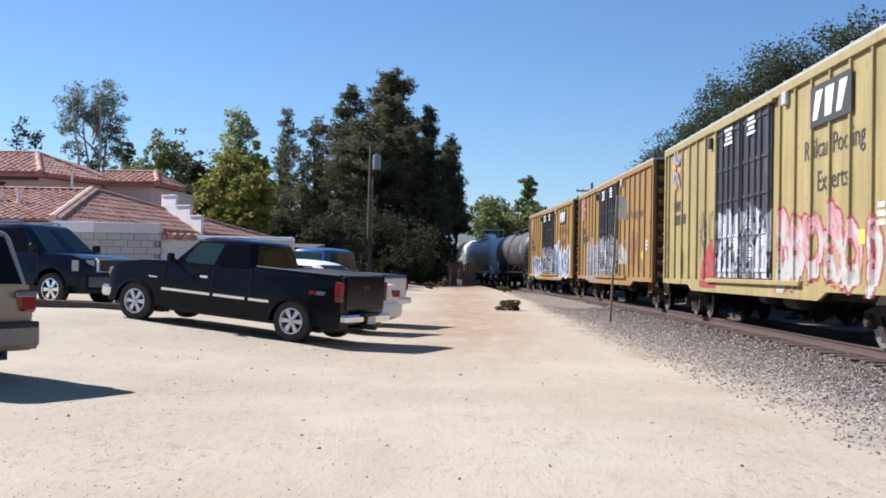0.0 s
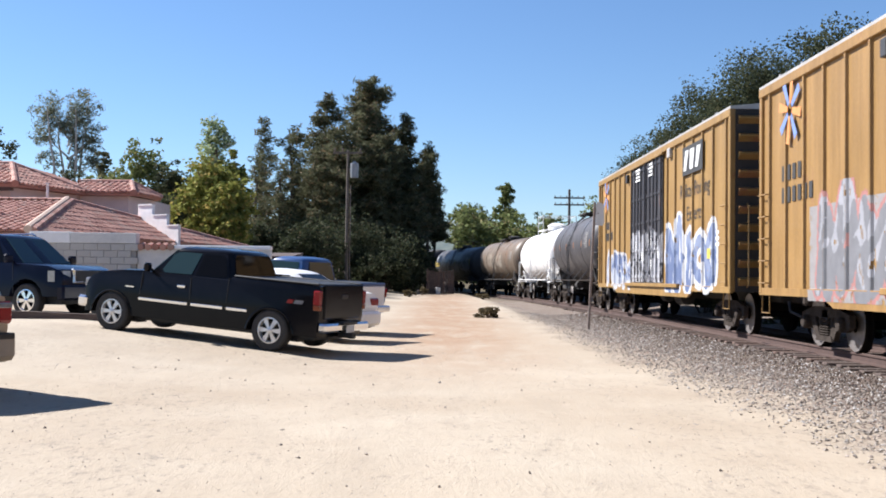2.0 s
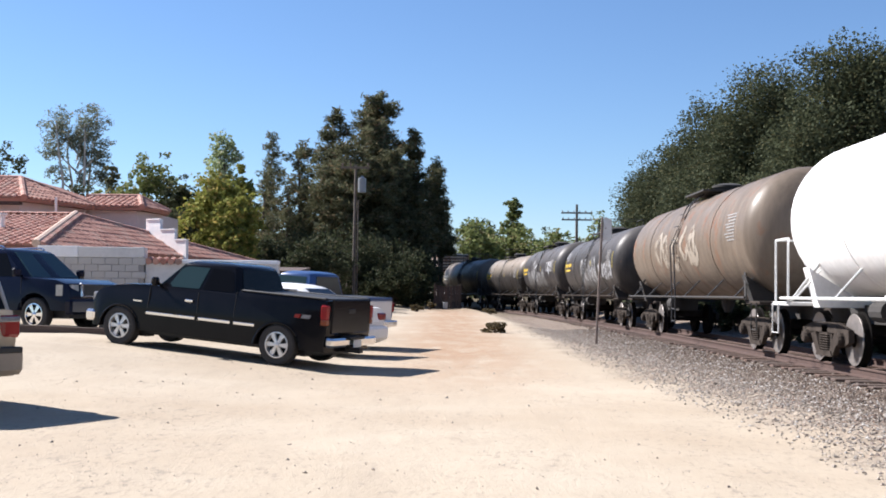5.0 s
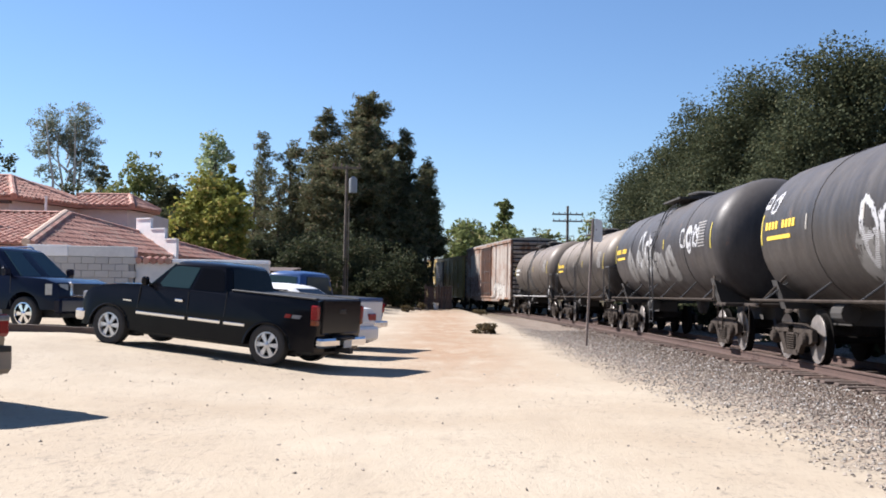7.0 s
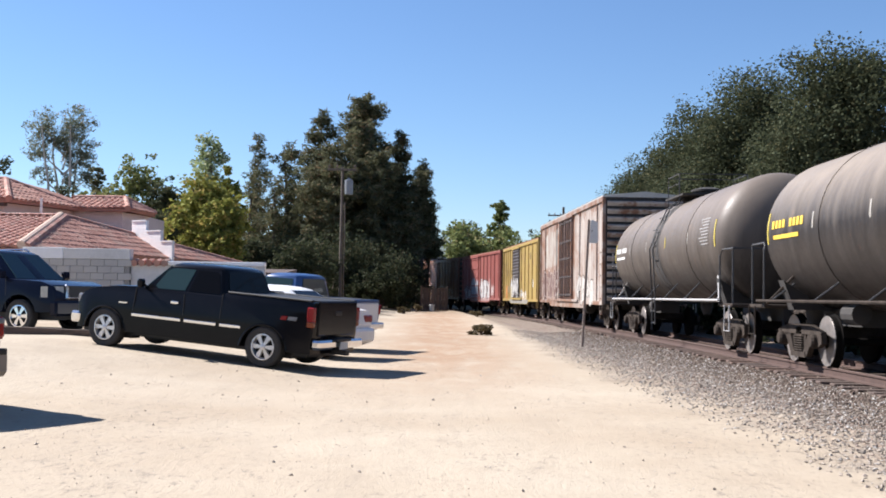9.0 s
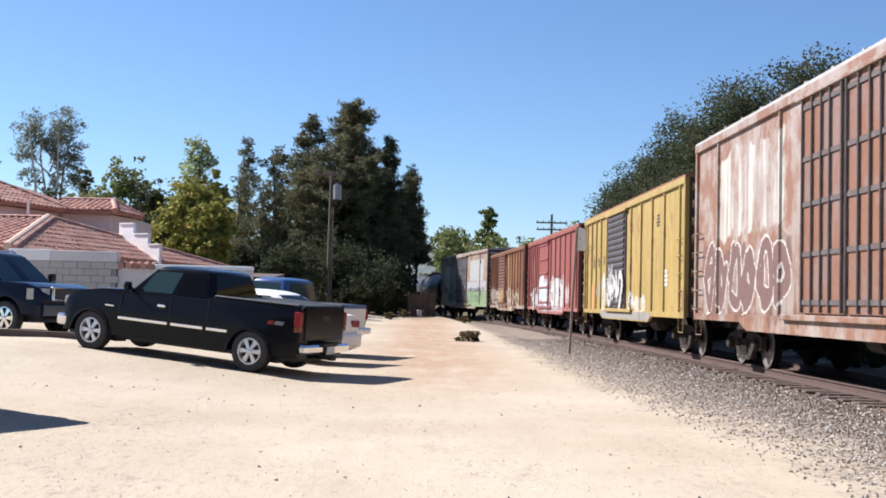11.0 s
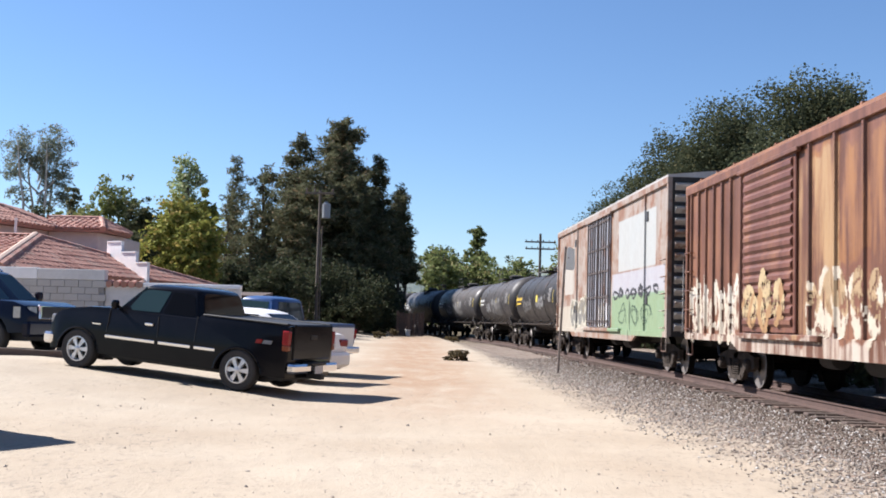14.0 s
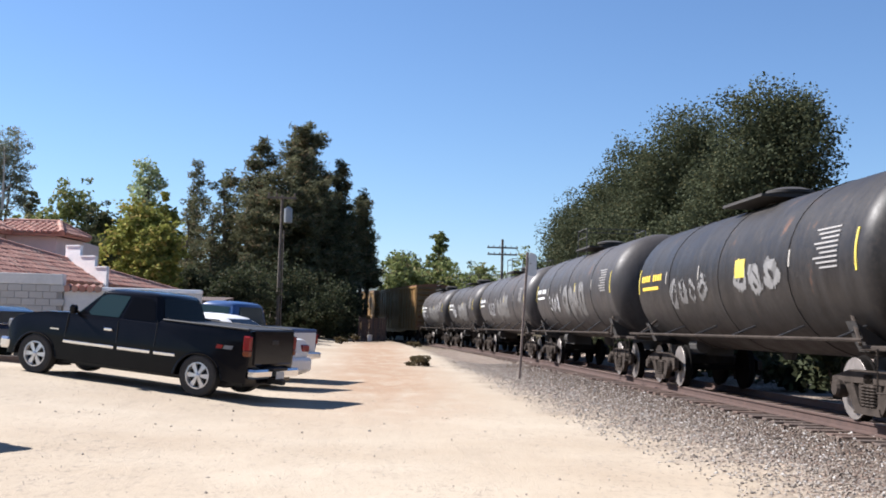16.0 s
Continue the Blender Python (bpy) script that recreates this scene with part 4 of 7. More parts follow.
# end ribs paler than the sides: their sunlit edges put into the colour
car = boxcar("rust-streaked white insulated boxcar with grey doors", 18.2, 4.05, paint, m_roof_grey, car_paint("sunlit_rib_paint", (0.46, 0.42, 0.39), 0.3), 2, 1.9, car_paint("rusty_door_paint", (0.192, 0.120, 0.100), 0.45), "plug", 13, end_back=m_dark, bar_mat=m_bar_rust)
side = box_side(18.2, 2, 1.9)
graffiti(car, side, -7.0, -3.0, 1.1, 2.0, 4, (0.400, 0.376, 0.344), None, (0.040, 0.036, 0.032), 0.13, 0.045, 20, 0.15)
graffiti(car, side, 2.6, 8.4, 1.3, 2.35, 6, (0.112, 0.060, 0.048), None, (0.400, 0.368, 0.336), 0.13, 0.045, 21, 0.15)
enter(car, 191.1, 209.2, 2.1)

paint = car_paint("old_yellow_paint", (0.315, 0.222, 0.066), 0.2)
corr = car_paint("dark_door_paint", (0.048, 0.042, 0.044), 0.1)
rb = boxcar("yellow boxcar with dark corrugated sliding door", 15.4, 3.5, paint, m_roof_rust, car_paint("yellow_end_paint", (0.272, 0.208, 0.096), 0.3), 5, 1.5, corr, "corrugated", 8, door_x=1.2, end_back=m_dark)
side = box_side(15.4, 5, 1.5, 1.2)
for ch, y, z in (("r", 6.86, 3.25), ("a", 6.42, 3.28), ("i", 5.85, 3.36), ("l", 5.45, 3.42), ("b", 5.62, 2.7), ("o", 4.66, 2.72), ("x", 3.6, 2.76)):
    lettering(rb, ch, y, z, 0.66, m_black_text, -1.508, 1.15)
stencil(rb, -4.6, 3.3, 0.4, 0.35, 4, m_black_text)
stencil(rb, -5.6, 1.7, 0.35, 0.45, 4, m_white_text)
for y, z, w, hh in ((5.9, 1.0, 0.5, 0.9), (5.1, 1.5, 0.35, 0.35), (4.3, 1.45, 0.5, 0.6)):
    part("paint_patch", Build().box(-1.512, y - w / 2, z, -1.506, y + w / 2, z + hh), m_orange_mark if hh > 0.8 else m_grey_text, rb)
graffiti(rb, lambda y, z: -1.607, -0.1, 2.5, 1.25, 2.4, 4, (0.4, 0.39, 0.37), (0.27, 0.26, 0.25), (0.08, 0.072, 0.072), 0.12, 0.04, 22, 0.5)
graffiti(rb, side, 2.8, 4.0, 1.1, 2.1, 2, (0.400, 0.360, 0.264), WHITE, None, 0.11, 0, 23, 0.4)
graffiti(rb, side, -3.2, -0.5, 1.0, 1.5, 3, (0.400, 0.336, 0.240), WHITE, None, 0.09, 0, 24, 0.6)
part("sill_paint", Build().prism([(-4.0, 0.93), (-3.6, 0.79), (3.6, 0.79), (4.0, 0.93), (4.0, 1.02), (-4.0, 1.02)], "x", -1.556, -1.551), spray_paint((0.2, 0.185, 0.165)), rb, "weathered white paint on the sill")
enter(rb, 210.3, 225.7, 2.0)

paint = car_paint("faded_red_paint", (0.216, 0.060, 0.050), 0.12, (), ((-7.4, 7.4, 0.6, 1.05, (0.272, 0.120, 0.104)), (5.2, 5.7, 2.0, 3.2, (0.400, 0.304, 0.288)), (-4.4, -3.4, 1.6, 2.5, (0.336, 0.240, 0.224))), soft=True)
car = boxcar("faded red boxcar with white graffiti along the sill", 15.5, 3.5, paint, m_roof_rust, car_paint("red_end_paint", (0.160, 0.040, 0.040), 0.25), 6, 1.5, paint, "panel", 8, door_x=2.0, end_back=m_dark)
side = box_side(15.5, 6, 1.5, 2.0)
graffiti(car, side, -3.6, -0.2, 1.15, 2.2, 3, (0.360, 0.344, 0.336), (0.400, 0.368, 0.360), (0.048, 0.040, 0.040), 0.17, 0.06, 25, 0.3, ground=(0.3, 0.2, 0.19))
graffiti(car, side, -5.6, -4.4, 1.3, 1.9, 2, (0.416, 0.336, 0.320), None, None, 0.05, 0, 26, 0.4)
graffiti(car, side, 0.8, 3.2, 1.15, 2.3, 3, (0.360, 0.400, 0.448), WHITE, (0.160, 0.224, 0.320), 0.14, 0.05, 27, 0.35, ground=(0.27, 0.26, 0.28))
graffiti(car, side, 3.8, 6.6, 1.1, 2.1, 4, (0.400, 0.384, 0.376), (0.336, 0.160, 0.144), (0.040, 0.032, 0.036), 0.1, 0.05, 28, 0.3)
enter(car, 227.1, 242.6, 2.0)

paint = car_paint("rust_brown_paint", (0.15, 0.058, 0.03), 0.3, (), ((-5.6, -0.2, 2.2, 4.0, (0.216, 0.100, 0.036)), (-1.6, 0.2, 1.2, 3.9, (0.272, 0.176, 0.088)), (-7.4, 7.4, 0.6, 1.08, (0.384, 0.344, 0.288))), streak=0.5, soft=True)
corr = car_paint("brown_door_paint", (0.13, 0.047, 0.03), 0.28, streak=0.4)
car = boxcar("rust-brown boxcar with ribbed door and white graffiti", 14.8, 3.5, paint, m_roof_rust, car_paint("brown_end_paint", (0.112, 0.040, 0.024), 0.3), 7, 1.45, corr, "corrugated", 8, door_x=1.6, end_back=m_dark)
side = box_side(14.8, 7, 1.45, 1.6)
graffiti(car, side, -5.6, -0.1, 1.05, 2.0, 9, (0.36, 0.31, 0.24), (0.25, 0.17, 0.09), None, 0.075, 0, 29, 0.6)
graffiti(car, side, 3.3, 7.0, 1.0, 2.1, 8, (0.36, 0.31, 0.24), (0.4, 0.36, 0.3), None, 0.07, 0, 30, 0.55)
graffiti(car, lambda y, z: -1.607, 0.4, 2.8, 1.3, 2.0, 3, (0.240, 0.136, 0.056), (0.320, 0.240, 0.128), None, 0.12, 0, 31, 0.5)
enter(car, 244.3, 259.1, 2.0)

paint = car_paint("weathered_white_paint", (0.3, 0.245, 0.205), 0.4, (), ((-7.9, -3.0, 2.75, 4.3, (0.32, 0.335, 0.325)), (-8.9, -2.1, 2.0, 2.75, (0.304, 0.304, 0.328)), (-8.9, -2.05, 0.9, 2.1, (0.160, 0.240, 0.136)), (5.4, 7.6, 2.3, 4.1, (0.34, 0.32, 0.28)), (2.2, 9.0, 0.9, 1.9, (0.336, 0.304, 0.248))))
# again pale end ribs, coloured as if catching the sun
car = boxcar("weathered white boxcar with grey doors and green graffiti", 18.7, 4.05, paint, m_roof_grey, car_paint("sunlit_rib_paint", (0.46, 0.43, 0.39), 0.3), 1, 1.95, m_reefer_door, "plug", 13, end_back=m_dark, bar_mat=m_bar_rust)
side = box_side(18.7, 1, 1.95)
graffiti(car, side, -8.4, -2.2, 2.0, 2.3, 7, BLACK, None, None, 0.035, 0, 32, 0.1)
graffiti(car, side, -7.6, -3.0, 1.2, 1.8, 3, (0.040, 0.072, 0.040), None, None, 0.02, 0, 33, 0.4)
graffiti(car, side, 2.4, 6.0, 1.15, 2.1, 4, (0.136, 0.128, 0.112), (0.160, 0.136, 0.096), (0.416, 0.400, 0.320), 0.15, 0.06, 34, 0.1)
for y, z in ((-6.9, 4.1), (-6.9, 1.9), (5.0, 4.2), (5.0, 1.75)):
    part("placard_holder", Build().box(-1.53, y - 0.11, z - 0.13, -1.5, y + 0.11, z + 0.13, 0.008), m_black_bar, car)
enter(car, 261.0, 279.7, 2.1)

car = tank_car("black tank car with yellow square placard", 13.5, 1.4, 3.68, tank_paint("black_tank_paint", (0.017, 0.015, 0.0145), top_dust_sheen=(2.6, 3.8, (0.036, 0.033, 0.031))), m_iron, tape="yellow", mark=m_yellow_text, rails=False, climb=False)
side = tank_side(1.4, 2.28)
graffiti(car, side, -3.2, -1.0, 1.95, 2.4, 3, DULL, SMEAR, None, 0.06, 0, 35, 0.5)
graffiti(car, side, 0.6, 3.4, 1.8, 2.3, 4, SMEAR, DULL, None, 0.05, 0, 36, 0.5)
part("placard", arc_patch(-1.55, -1.05, -4, 9, 1.405, 2.28, 3), m_yellow_tape, car, "bright yellow square placard")
enter(car, 280.9, 294.6, 1.3)
for k, (near, far, tone) in enumerate(((296.2, 310.2, 0.04), (311.8, 327.2, 0.05), (328.8, 340.6, 0.04), (342.2, 352.0, 0.055))):
    car = tank_car("dusty black tank car with grey scuffs", far - near - 0.2, 1.42, 3.85, tank_paint("black_tank_paint", (tone, tone * 0.93, tone * 0.94), top_dust_sheen=(2.6, 3.8, (0.07, 0.063, 0.06))), m_iron, "railed", tape="yellow", mark=m_white_text, rails=False, climb=False)
    side = tank_side(1.42, 2.43)
    graffiti(car, side, -2.6, 0.8, 1.75, 2.6, 4, SMEAR, DULL, None, 0.15, 0, 40 + k, 0.45)
    graffiti(car, side, 1.6, 3.6, 1.9, 2.5, 3, CHALK, SMEAR, None, 0.05, 0, 50 + k, 0.45)
    enter(car, near, far, 1.3)
for near, far in ((353.4, 368.4), (370.0, 385.0), (386.6, 401.6), (403.2, 418.2)):
    paint = car_paint("brown_yellow_paint", (0.192, 0.108, 0.032), 0.15)
    enter(boxcar("brownish yellow boxcar with ribbed sides", 15.0, 3.5, paint, m_roof_rust, car_paint("yellow_end_paint", (0.160, 0.104, 0.040), 0.3), 6, 1.5, paint, "panel", 8), near, far, 2.0)


# ---- houses behind the lot ----
m_stucco = plain("white_stucco", (0.86, 0.83, 0.81), 0.9, 0, 0.12, 0.8, 0.25)
m_stucco_pink = plain("pinkish_stucco", (0.62, 0.53, 0.5), 0.9, 0, 0.12, 0.8, 0.25)
m_grey_plaster = plain("grey_plaster", (0.62, 0.59, 0.56), 0.9, 0, 0.15, 1.2, 0.25)
m_mortar = plain("mortar", (0.3, 0.28, 0.26), 0.95, 0, 0.15, 5)
mm = Mat("concrete_block", 0.95)
col = mm.mix(mm.chance(), (0.47, 0.435, 0.4), (0.52, 0.485, 0.445))
mm.colour(mm.mix(mm.math("MULTIPLY", mm.noise(9, 5), 0.5), col, (0.3, 0.28, 0.26))).bump(mm.noise(40, 3), 0.4, 0.01)
m_block = mm.m


def tile_mat(name, mix_in):
    m = Mat(name, 0.85)
    r = mix_in(m)
    c = m.mix(m.ramp(r, 0.0, 1.0), (0.29, 0.122, 0.088), (0.5, 0.265, 0.2))
    c = m.mix(m.ramp(m.math("FRACT", m.math("MULTIPLY", r, 5.7)), 0.75, 0.85), c, (0.36, 0.22, 0.17))
    m.colour(m.mix(m.math("MULTIPLY", m.noise(4, 5), 0.45), c, (0.22, 0.12, 0.09))).bump(m.noise(22, 4), 0.3, 0.01)
    return m.m


m_tile_single = tile_mat("clay_tile", lambda m: m.chance())
m_tile_field = tile_mat("clay_tile_field", lambda m: m.island())
m_verge = plain("bleached_clay_verge", (0.5, 0.36, 0.28), 0.85, 0, 0.25, 5, 0.3)
m_vent = plain("white_vent_pipe", (0.7, 0.68, 0.66), 0.6, 0, 0.1, 6)
m_eave = plain("dark_eave_wood_and_shadow", (0.07, 0.045, 0.035), 0.8, 0, 0.2, 4)
m_win = Mat("dark_window_glass", 0.08, 0, 0.6).colour((0.015, 0.018, 0.022)).m
TILE_W, TILE_L = 0.27, 0.40


def tile_shape():
    """One barrel tile: along +y up the slope, hollow side down."""
    b, n = Build(), 4
    rings = []
    for y, r in ((0.0, 0.13), (TILE_L + 0.05, 0.105)):
        rings.append([(r * math.cos(math.pi * k / n), y, 0.02 + r * 0.75 * math.sin(math.pi * k / n)) for k in range(n + 1)])
    k = n + 1
    v = rings[0] + rings[1]
    f = [(i, i + 1, k + i + 1, k + i) for i in range(n)] + [tuple(range(n, -1, -1))]
    return v, f


TILE_V, TILE_F = tile_shape()


def roof_plane(house, corners, singles=0, thick=0.12):
    """A roof slope: first two corners are its eave, the rest go round; covered with rows of barrel tiles."""
    P = [Vector(c) for c in corners]
    u = (P[1] - P[0]).normalized()
    nrm = (P[1] - P[0]).cross(P[2] - P[0]).normalized()
    if nrm.z < 0:
        nrm = -nrm
    v = nrm.cross(u)
    if v.z < 0:
        v = -v
    top, low = [tuple(p) for p in P], [tuple(p - nrm * thick) for p in P]
    k = len(P)
    deck = part("roof", Build().add(low + top, [tuple(range(k)), tuple(range(2 * k - 1, k - 1, -1))] + [(i, (i + 1) % k, k + (i + 1) % k, k + i) for i in range(k)]), m_tile_field, house)
    flat = [((p - P[0]).dot(u), (p - P[0]).dot(v)) for p in P]

    def within(a, b):
        sign = None
        for i in range(k):
            (x0, y0), (x1, y1) = flat[i], flat[(i + 1) % k]
            c = (x1 - x0) * (b - y0) - (y1 - y0) * (a - x0)
            if abs(c) > 1e-9:
                if sign is None:
                    sign = c > 0
                elif (c > 0) != sign:
                    return False
        return True

    rnd = random.Random(len(corners) + int(P[0].x * 10))
    amin, amax = min(a for a, _ in flat), max(a for a, _ in flat)
    bmax = max(b for _, b in flat)
    one = mesh_of("roof_tile", TILE_V, TILE_F, m_tile_single) if singles else None
    made = 0
    V, Fc = [], []
    turn = Matrix((u, v, nrm)).transposed().to_4x4()
    for j in range(int(bmax / TILE_L) + 1):
        for i in range(int((amax - amin) / TILE_W) + 1):
            a, b = amin + (i + 0.5) * TILE_W, j * TILE_L - 0.04
            if not within(a, b + TILE_L * 0.5):
                continue
            m = Matrix.Translation(P[0] + u * (a + rnd.uniform(-0.012, 0.012)) + v * b + nrm * (0.004 + rnd.uniform(0, 0.012))) @ turn
            if made < singles:
                part("roof_tile", one, None, house, at=m)
                made += 1
            else:
                n = len(V)
                V += [m @ Vector(p) for p in TILE_V]
                Fc += [tuple(q + n for q in f) for f in TILE_F]
    if V:
        ob = part("roof_tiles", mesh_of("roof_tiles", V, Fc, m_tile_field), None, house)
        tagged(ob, kind="stuff")


def ridge_cap(house, a, b):
    """A row of half-round ridge tiles."""
    a, b = Vector(a), Vector(b)
    n = max(2, int((b - a).length / 0.42))
    bl = Build()
    for k in range(n):
        p, q = a.lerp(b, k / n), a.lerp(b, (k + 1.12) / n)
        bl.tube([p + Vector((0, 0, 0.03)), q + Vector((0, 0, 0.045))], 0.15, 8, 0.13)
    tagged(part("ridge_tiles", bl, m_tile_field, house), kind="stuff")


def low_house():
    h = thing("house", pose(0, 0, 0), "low stucco house with a red clay tile hip roof", "house", "stucco houses")
    K, E, A = (-12.2, 34.0, 2.75), (-8.55, 50.8, 2.75), (-13.5, 41.5, 4.15)
    KL, AL, EL = (-30, 34.0, 2.75), (-30, 41.5, 4.15), (-30, 50.8, 2.75)
    part("wall", Build().prism([(-29.6, 34.5), (-12.6, 34.5), (-9.1, 50.3), (-29.6, 50.3)], "z", 0.2, 2.66), m_stucco, h)
    roof_plane(h, (K, E, A), 260)
    roof_plane(h, (KL, K, A, AL))
    roof_plane(h, (E, EL, AL, A))
    part("eave", Build().box(-29.8, 34.02, 2.5, -12.4, 34.3, 2.62), m_eave, h)
    ridge_cap(h, K, A), ridge_cap(h, E, A), ridge_cap(h, A, AL)
    a, b = Vector(K), Vector(A)
    verge = Build()
    for k in range(19):
        p, q = a.lerp(b, k / 19), a.lerp(b, (k + 1.1) / 19)
        verge.tube([p + Vector((-0.12, -0.1, 0.1)), q + Vector((-0.12, -0.1, 0.12))], 0.13, 8, 0.12)
    tagged(part("verge_tiles", verge, m_verge, h, "pale sun-bleached verge tiles"), kind="stuff")
    # dark strip under the roof edge, standing in for the eave's shadow
    part("eave_shadow_strip", Build().prism([(-12.3, 34.25), (-8.75, 50.5), (-8.95, 50.5), (-12.5, 34.25)], "z", 2.52, 2.66), m_eave, h)
    for x, y, z, top in ((-15.6, 38.0, 3.4, 0.5), (-15.9, 37.3, 3.3, 0.38), (-14.8, 37.6, 3.35, 0.55)):
        part("vent_pipe", Build().lathe([(z - 0.1, 0.09), (z + 0.04, 0.2), (z + 0.06, 0.08), (z + top, 0.08), (z + top + 0.02, 0.13), (z + top + 0.1, 0.13)], (x, y, 0), "z", 10), m_vent, h)
    for x0, x1, z in ((-11.9, -11.2, 4.26), (-11.2, -10.5, 3.84), (-10.5, -9.95, 3.42)):
        y0, y1 = 44.0 - 0.75 * (x0 + 10.9), 44.0 - 0.75 * (x1 - 0.003 + 10.9)
        part("parapet_step", Build().prism([(x0, y0), (x1 - 0.003, y1), (x1 - 0.003, y1 + 0.4), (x0, y0 + 0.4)], "z", 2.5, z), m_stucco, h)
        part("parapet_cap", Build().prism([(x0, y0 - 0.04), (x1 - 0.003, y1 - 0.04), (x1 - 0.003, y1 + 0.44), (x0, y0 + 0.44)], "z", z, z + 0.05), m_stucco, h)
    return h


def tall_house():
    h = thing("house", pose(0, 0, 0), "two-storey pinkish stucco house with clay tile roofs", "house", "stucco houses")
    K, E, A = (-16.9, 45.0, 5.1), (-15.4, 49.4, 5.1), (-18.4, 48.6, 6.2)
    KL, AL = (-34, 45.0, 5.1), (-34, 48.6, 6.2)
    part("wall", Build().prism([(-33.5, 45.6), (-17.3, 45.6), (-15.9, 49.6), (-15.9, 56), (-33.5, 56)], "z", 0.2, 5.0), m_stucco_pink, h)
    part("wing_wall", Build().prism([(-15.85, 49.9), (-13.7, 49.9), (-13.3, 52.3), (-13.3, 56), (-15.85, 56)], "z", 0.2, 5.0), m_stucco_pink, h)
    roof_plane(h, (K, E, A), 40)
    roof_plane(h, (KL, K, A, AL))
    roof_plane(h, (E, (-15.4, 56.5, 5.1), (-18.4, 53.0, 6.2), A))
    roof_plane(h, ((-15.4, 56.5, 5.1), (-34, 56.5, 5.1), (-34, 53.0, 6.2), (-18.4, 53.0, 6.2)))
    K3, E3, A3 = (-13.35, 49.4, 5.1), (-12.9, 52.6, 5.1), (-14.1, 51.8, 5.72)
    roof_plane(h, ((-16.4, 49.4, 5.1), K3, A3, (-16.4, 51.8, 5.72)))
    roof_plane(h, (K3, E3, A3), 30)
    roof_plane(h, (E3, (-16.4, 56.0, 5.1), (-16.4, 51.8, 5.72), A3))
    for a, b in ((K, A), (E, A), (A, AL), (K3, A3), (E3, A3), (A3, (-16.4, 51.8, 5.72))):
        ridge_cap(h, a, b)
    part("eave", Build().box(-33.6, 45.05, 4.86, -17.1, 45.4, 4.98), m_eave, h)
    for x in (-22.2, -19.2):
        w = part("window", Build().box(x - 0.6, 45.54, 3.5, x + 0.6, 45.62, 4.7, 0.01), m_win, h)
        part("window_frame", Build().box(x - 0.68, 45.5, 4.7, x + 0.68, 45.6, 4.78), m_eave, w)
    part("chimney_pipe", Build().lathe([(4.0, 0.05), (5.0, 0.05)], (-14.9, 43.0, 0), "z", 8), m_vent, h)
    return h


low_house(), tall_house()


def block_wall():
    w = thing("wall", pose(0, 0, 0), "grey concrete block wall, half plastered, with white cap", "garden wall", kind="structure")
    x0, x1, y, top = -12.0, -8.85, 33.2, 2.74
    base = ground_z(-10, 33) - 0.1
    part("core", Build().box(x0 + 0.02, y + 0.02, base, x1 - 0.02, y + 0.36, top - 0.3), m_mortar, w)
    me = recalc(Build().box(-0.195, -0.02, -0.095, 0.195, 0.1, 0.095, 0.008).mesh("block", m_block))
    rows = int((top - 0.42 - base) / 0.2)
    rnd = random.Random(8)
    for r in range(rows):
        x = x0 + 0.2 + (0.2 if r % 2 else 0.0)
        while x < x1 - 0.1:
            part("block", me, m_block, w, at=pose(x, y - 0.004 + rnd.uniform(-0.006, 0.004), top - 0.42 - 0.2 * r))
            x += 0.4
    part("plaster_band", Build().box(x0 + 1.2, y - 0.03, top - 0.31, x1, y + 0.36, top, 0.015), m_grey_plaster, w)
    part("white_band", Build().box(x0, y - 0.035, top - 0.31, x0 + 1.196, y + 0.36, top + 0.02, 0.015), m_stucco, w)
    part("low_wall", Build().box(x1 + 0.004, y + 0.1, base, -4.9, y + 0.36, 2.28, 0.015), m_grey_plaster, w)
    part("low_cap", Build().box(x1 + 1.1, y + 0.04, 2.284, -4.9, y + 0.42, 2.4, 0.015), m_stucco, w)
    bl = Build()
    for k in range(5):
        bl.tube([(x1 + 0.12 + 0.22 * k, y - 0.02, 2.33), (x1 + 0.12 + 0.22 * k, y + 0.42, 2.39)], 0.1, 8)
    tagged(part("cap_tiles", bl, m_tile_field, w), kind="stuff")


block_wall()


def shed():
    s = thing("shed", pose(0, 0, 0), "low grey shed with a flat dark roof behind the cars", "shed")
    part("wall", Build().box(-9.2, 45.2, 0.2, -6.1, 48.5, 2.2), m_grey_plaster, s)
    part("roof", Build().prism([(45.0, 2.2), (48.8, 2.42), (48.8, 2.54), (45.0, 2.32)], "x", -9.6, -5.8), m_eave, s)
    part("door", Build().box(-7.3, 45.14, 0.5, -6.5, 45.22, 2.1, 0.01), m_stucco_pink, s)


shed()


# ---- poles and signs ----
m_wood_pole = plain("grey_wood_pole", (0.13, 0.105, 0.085), 0.9, 0, 0.3, 3, 0.4)
m_can = plain("transformer_paint", (0.26, 0.27, 0.28), 0.5, 0.2, 0.1, 4)
m_insulator = plain("brown_insulator", (0.1, 0.06, 0.045), 0.3, 0, 0.1, 8)
m_post = plain("weathered_steel_post", (0.25, 0.2, 0.17), 0.7, 0.3, 0.3, 8, 0.2)
m_sign = plain("bleached_sign_plate", (0.62, 0.62, 0.6), 0.5, 0.1, 0.15, 5)


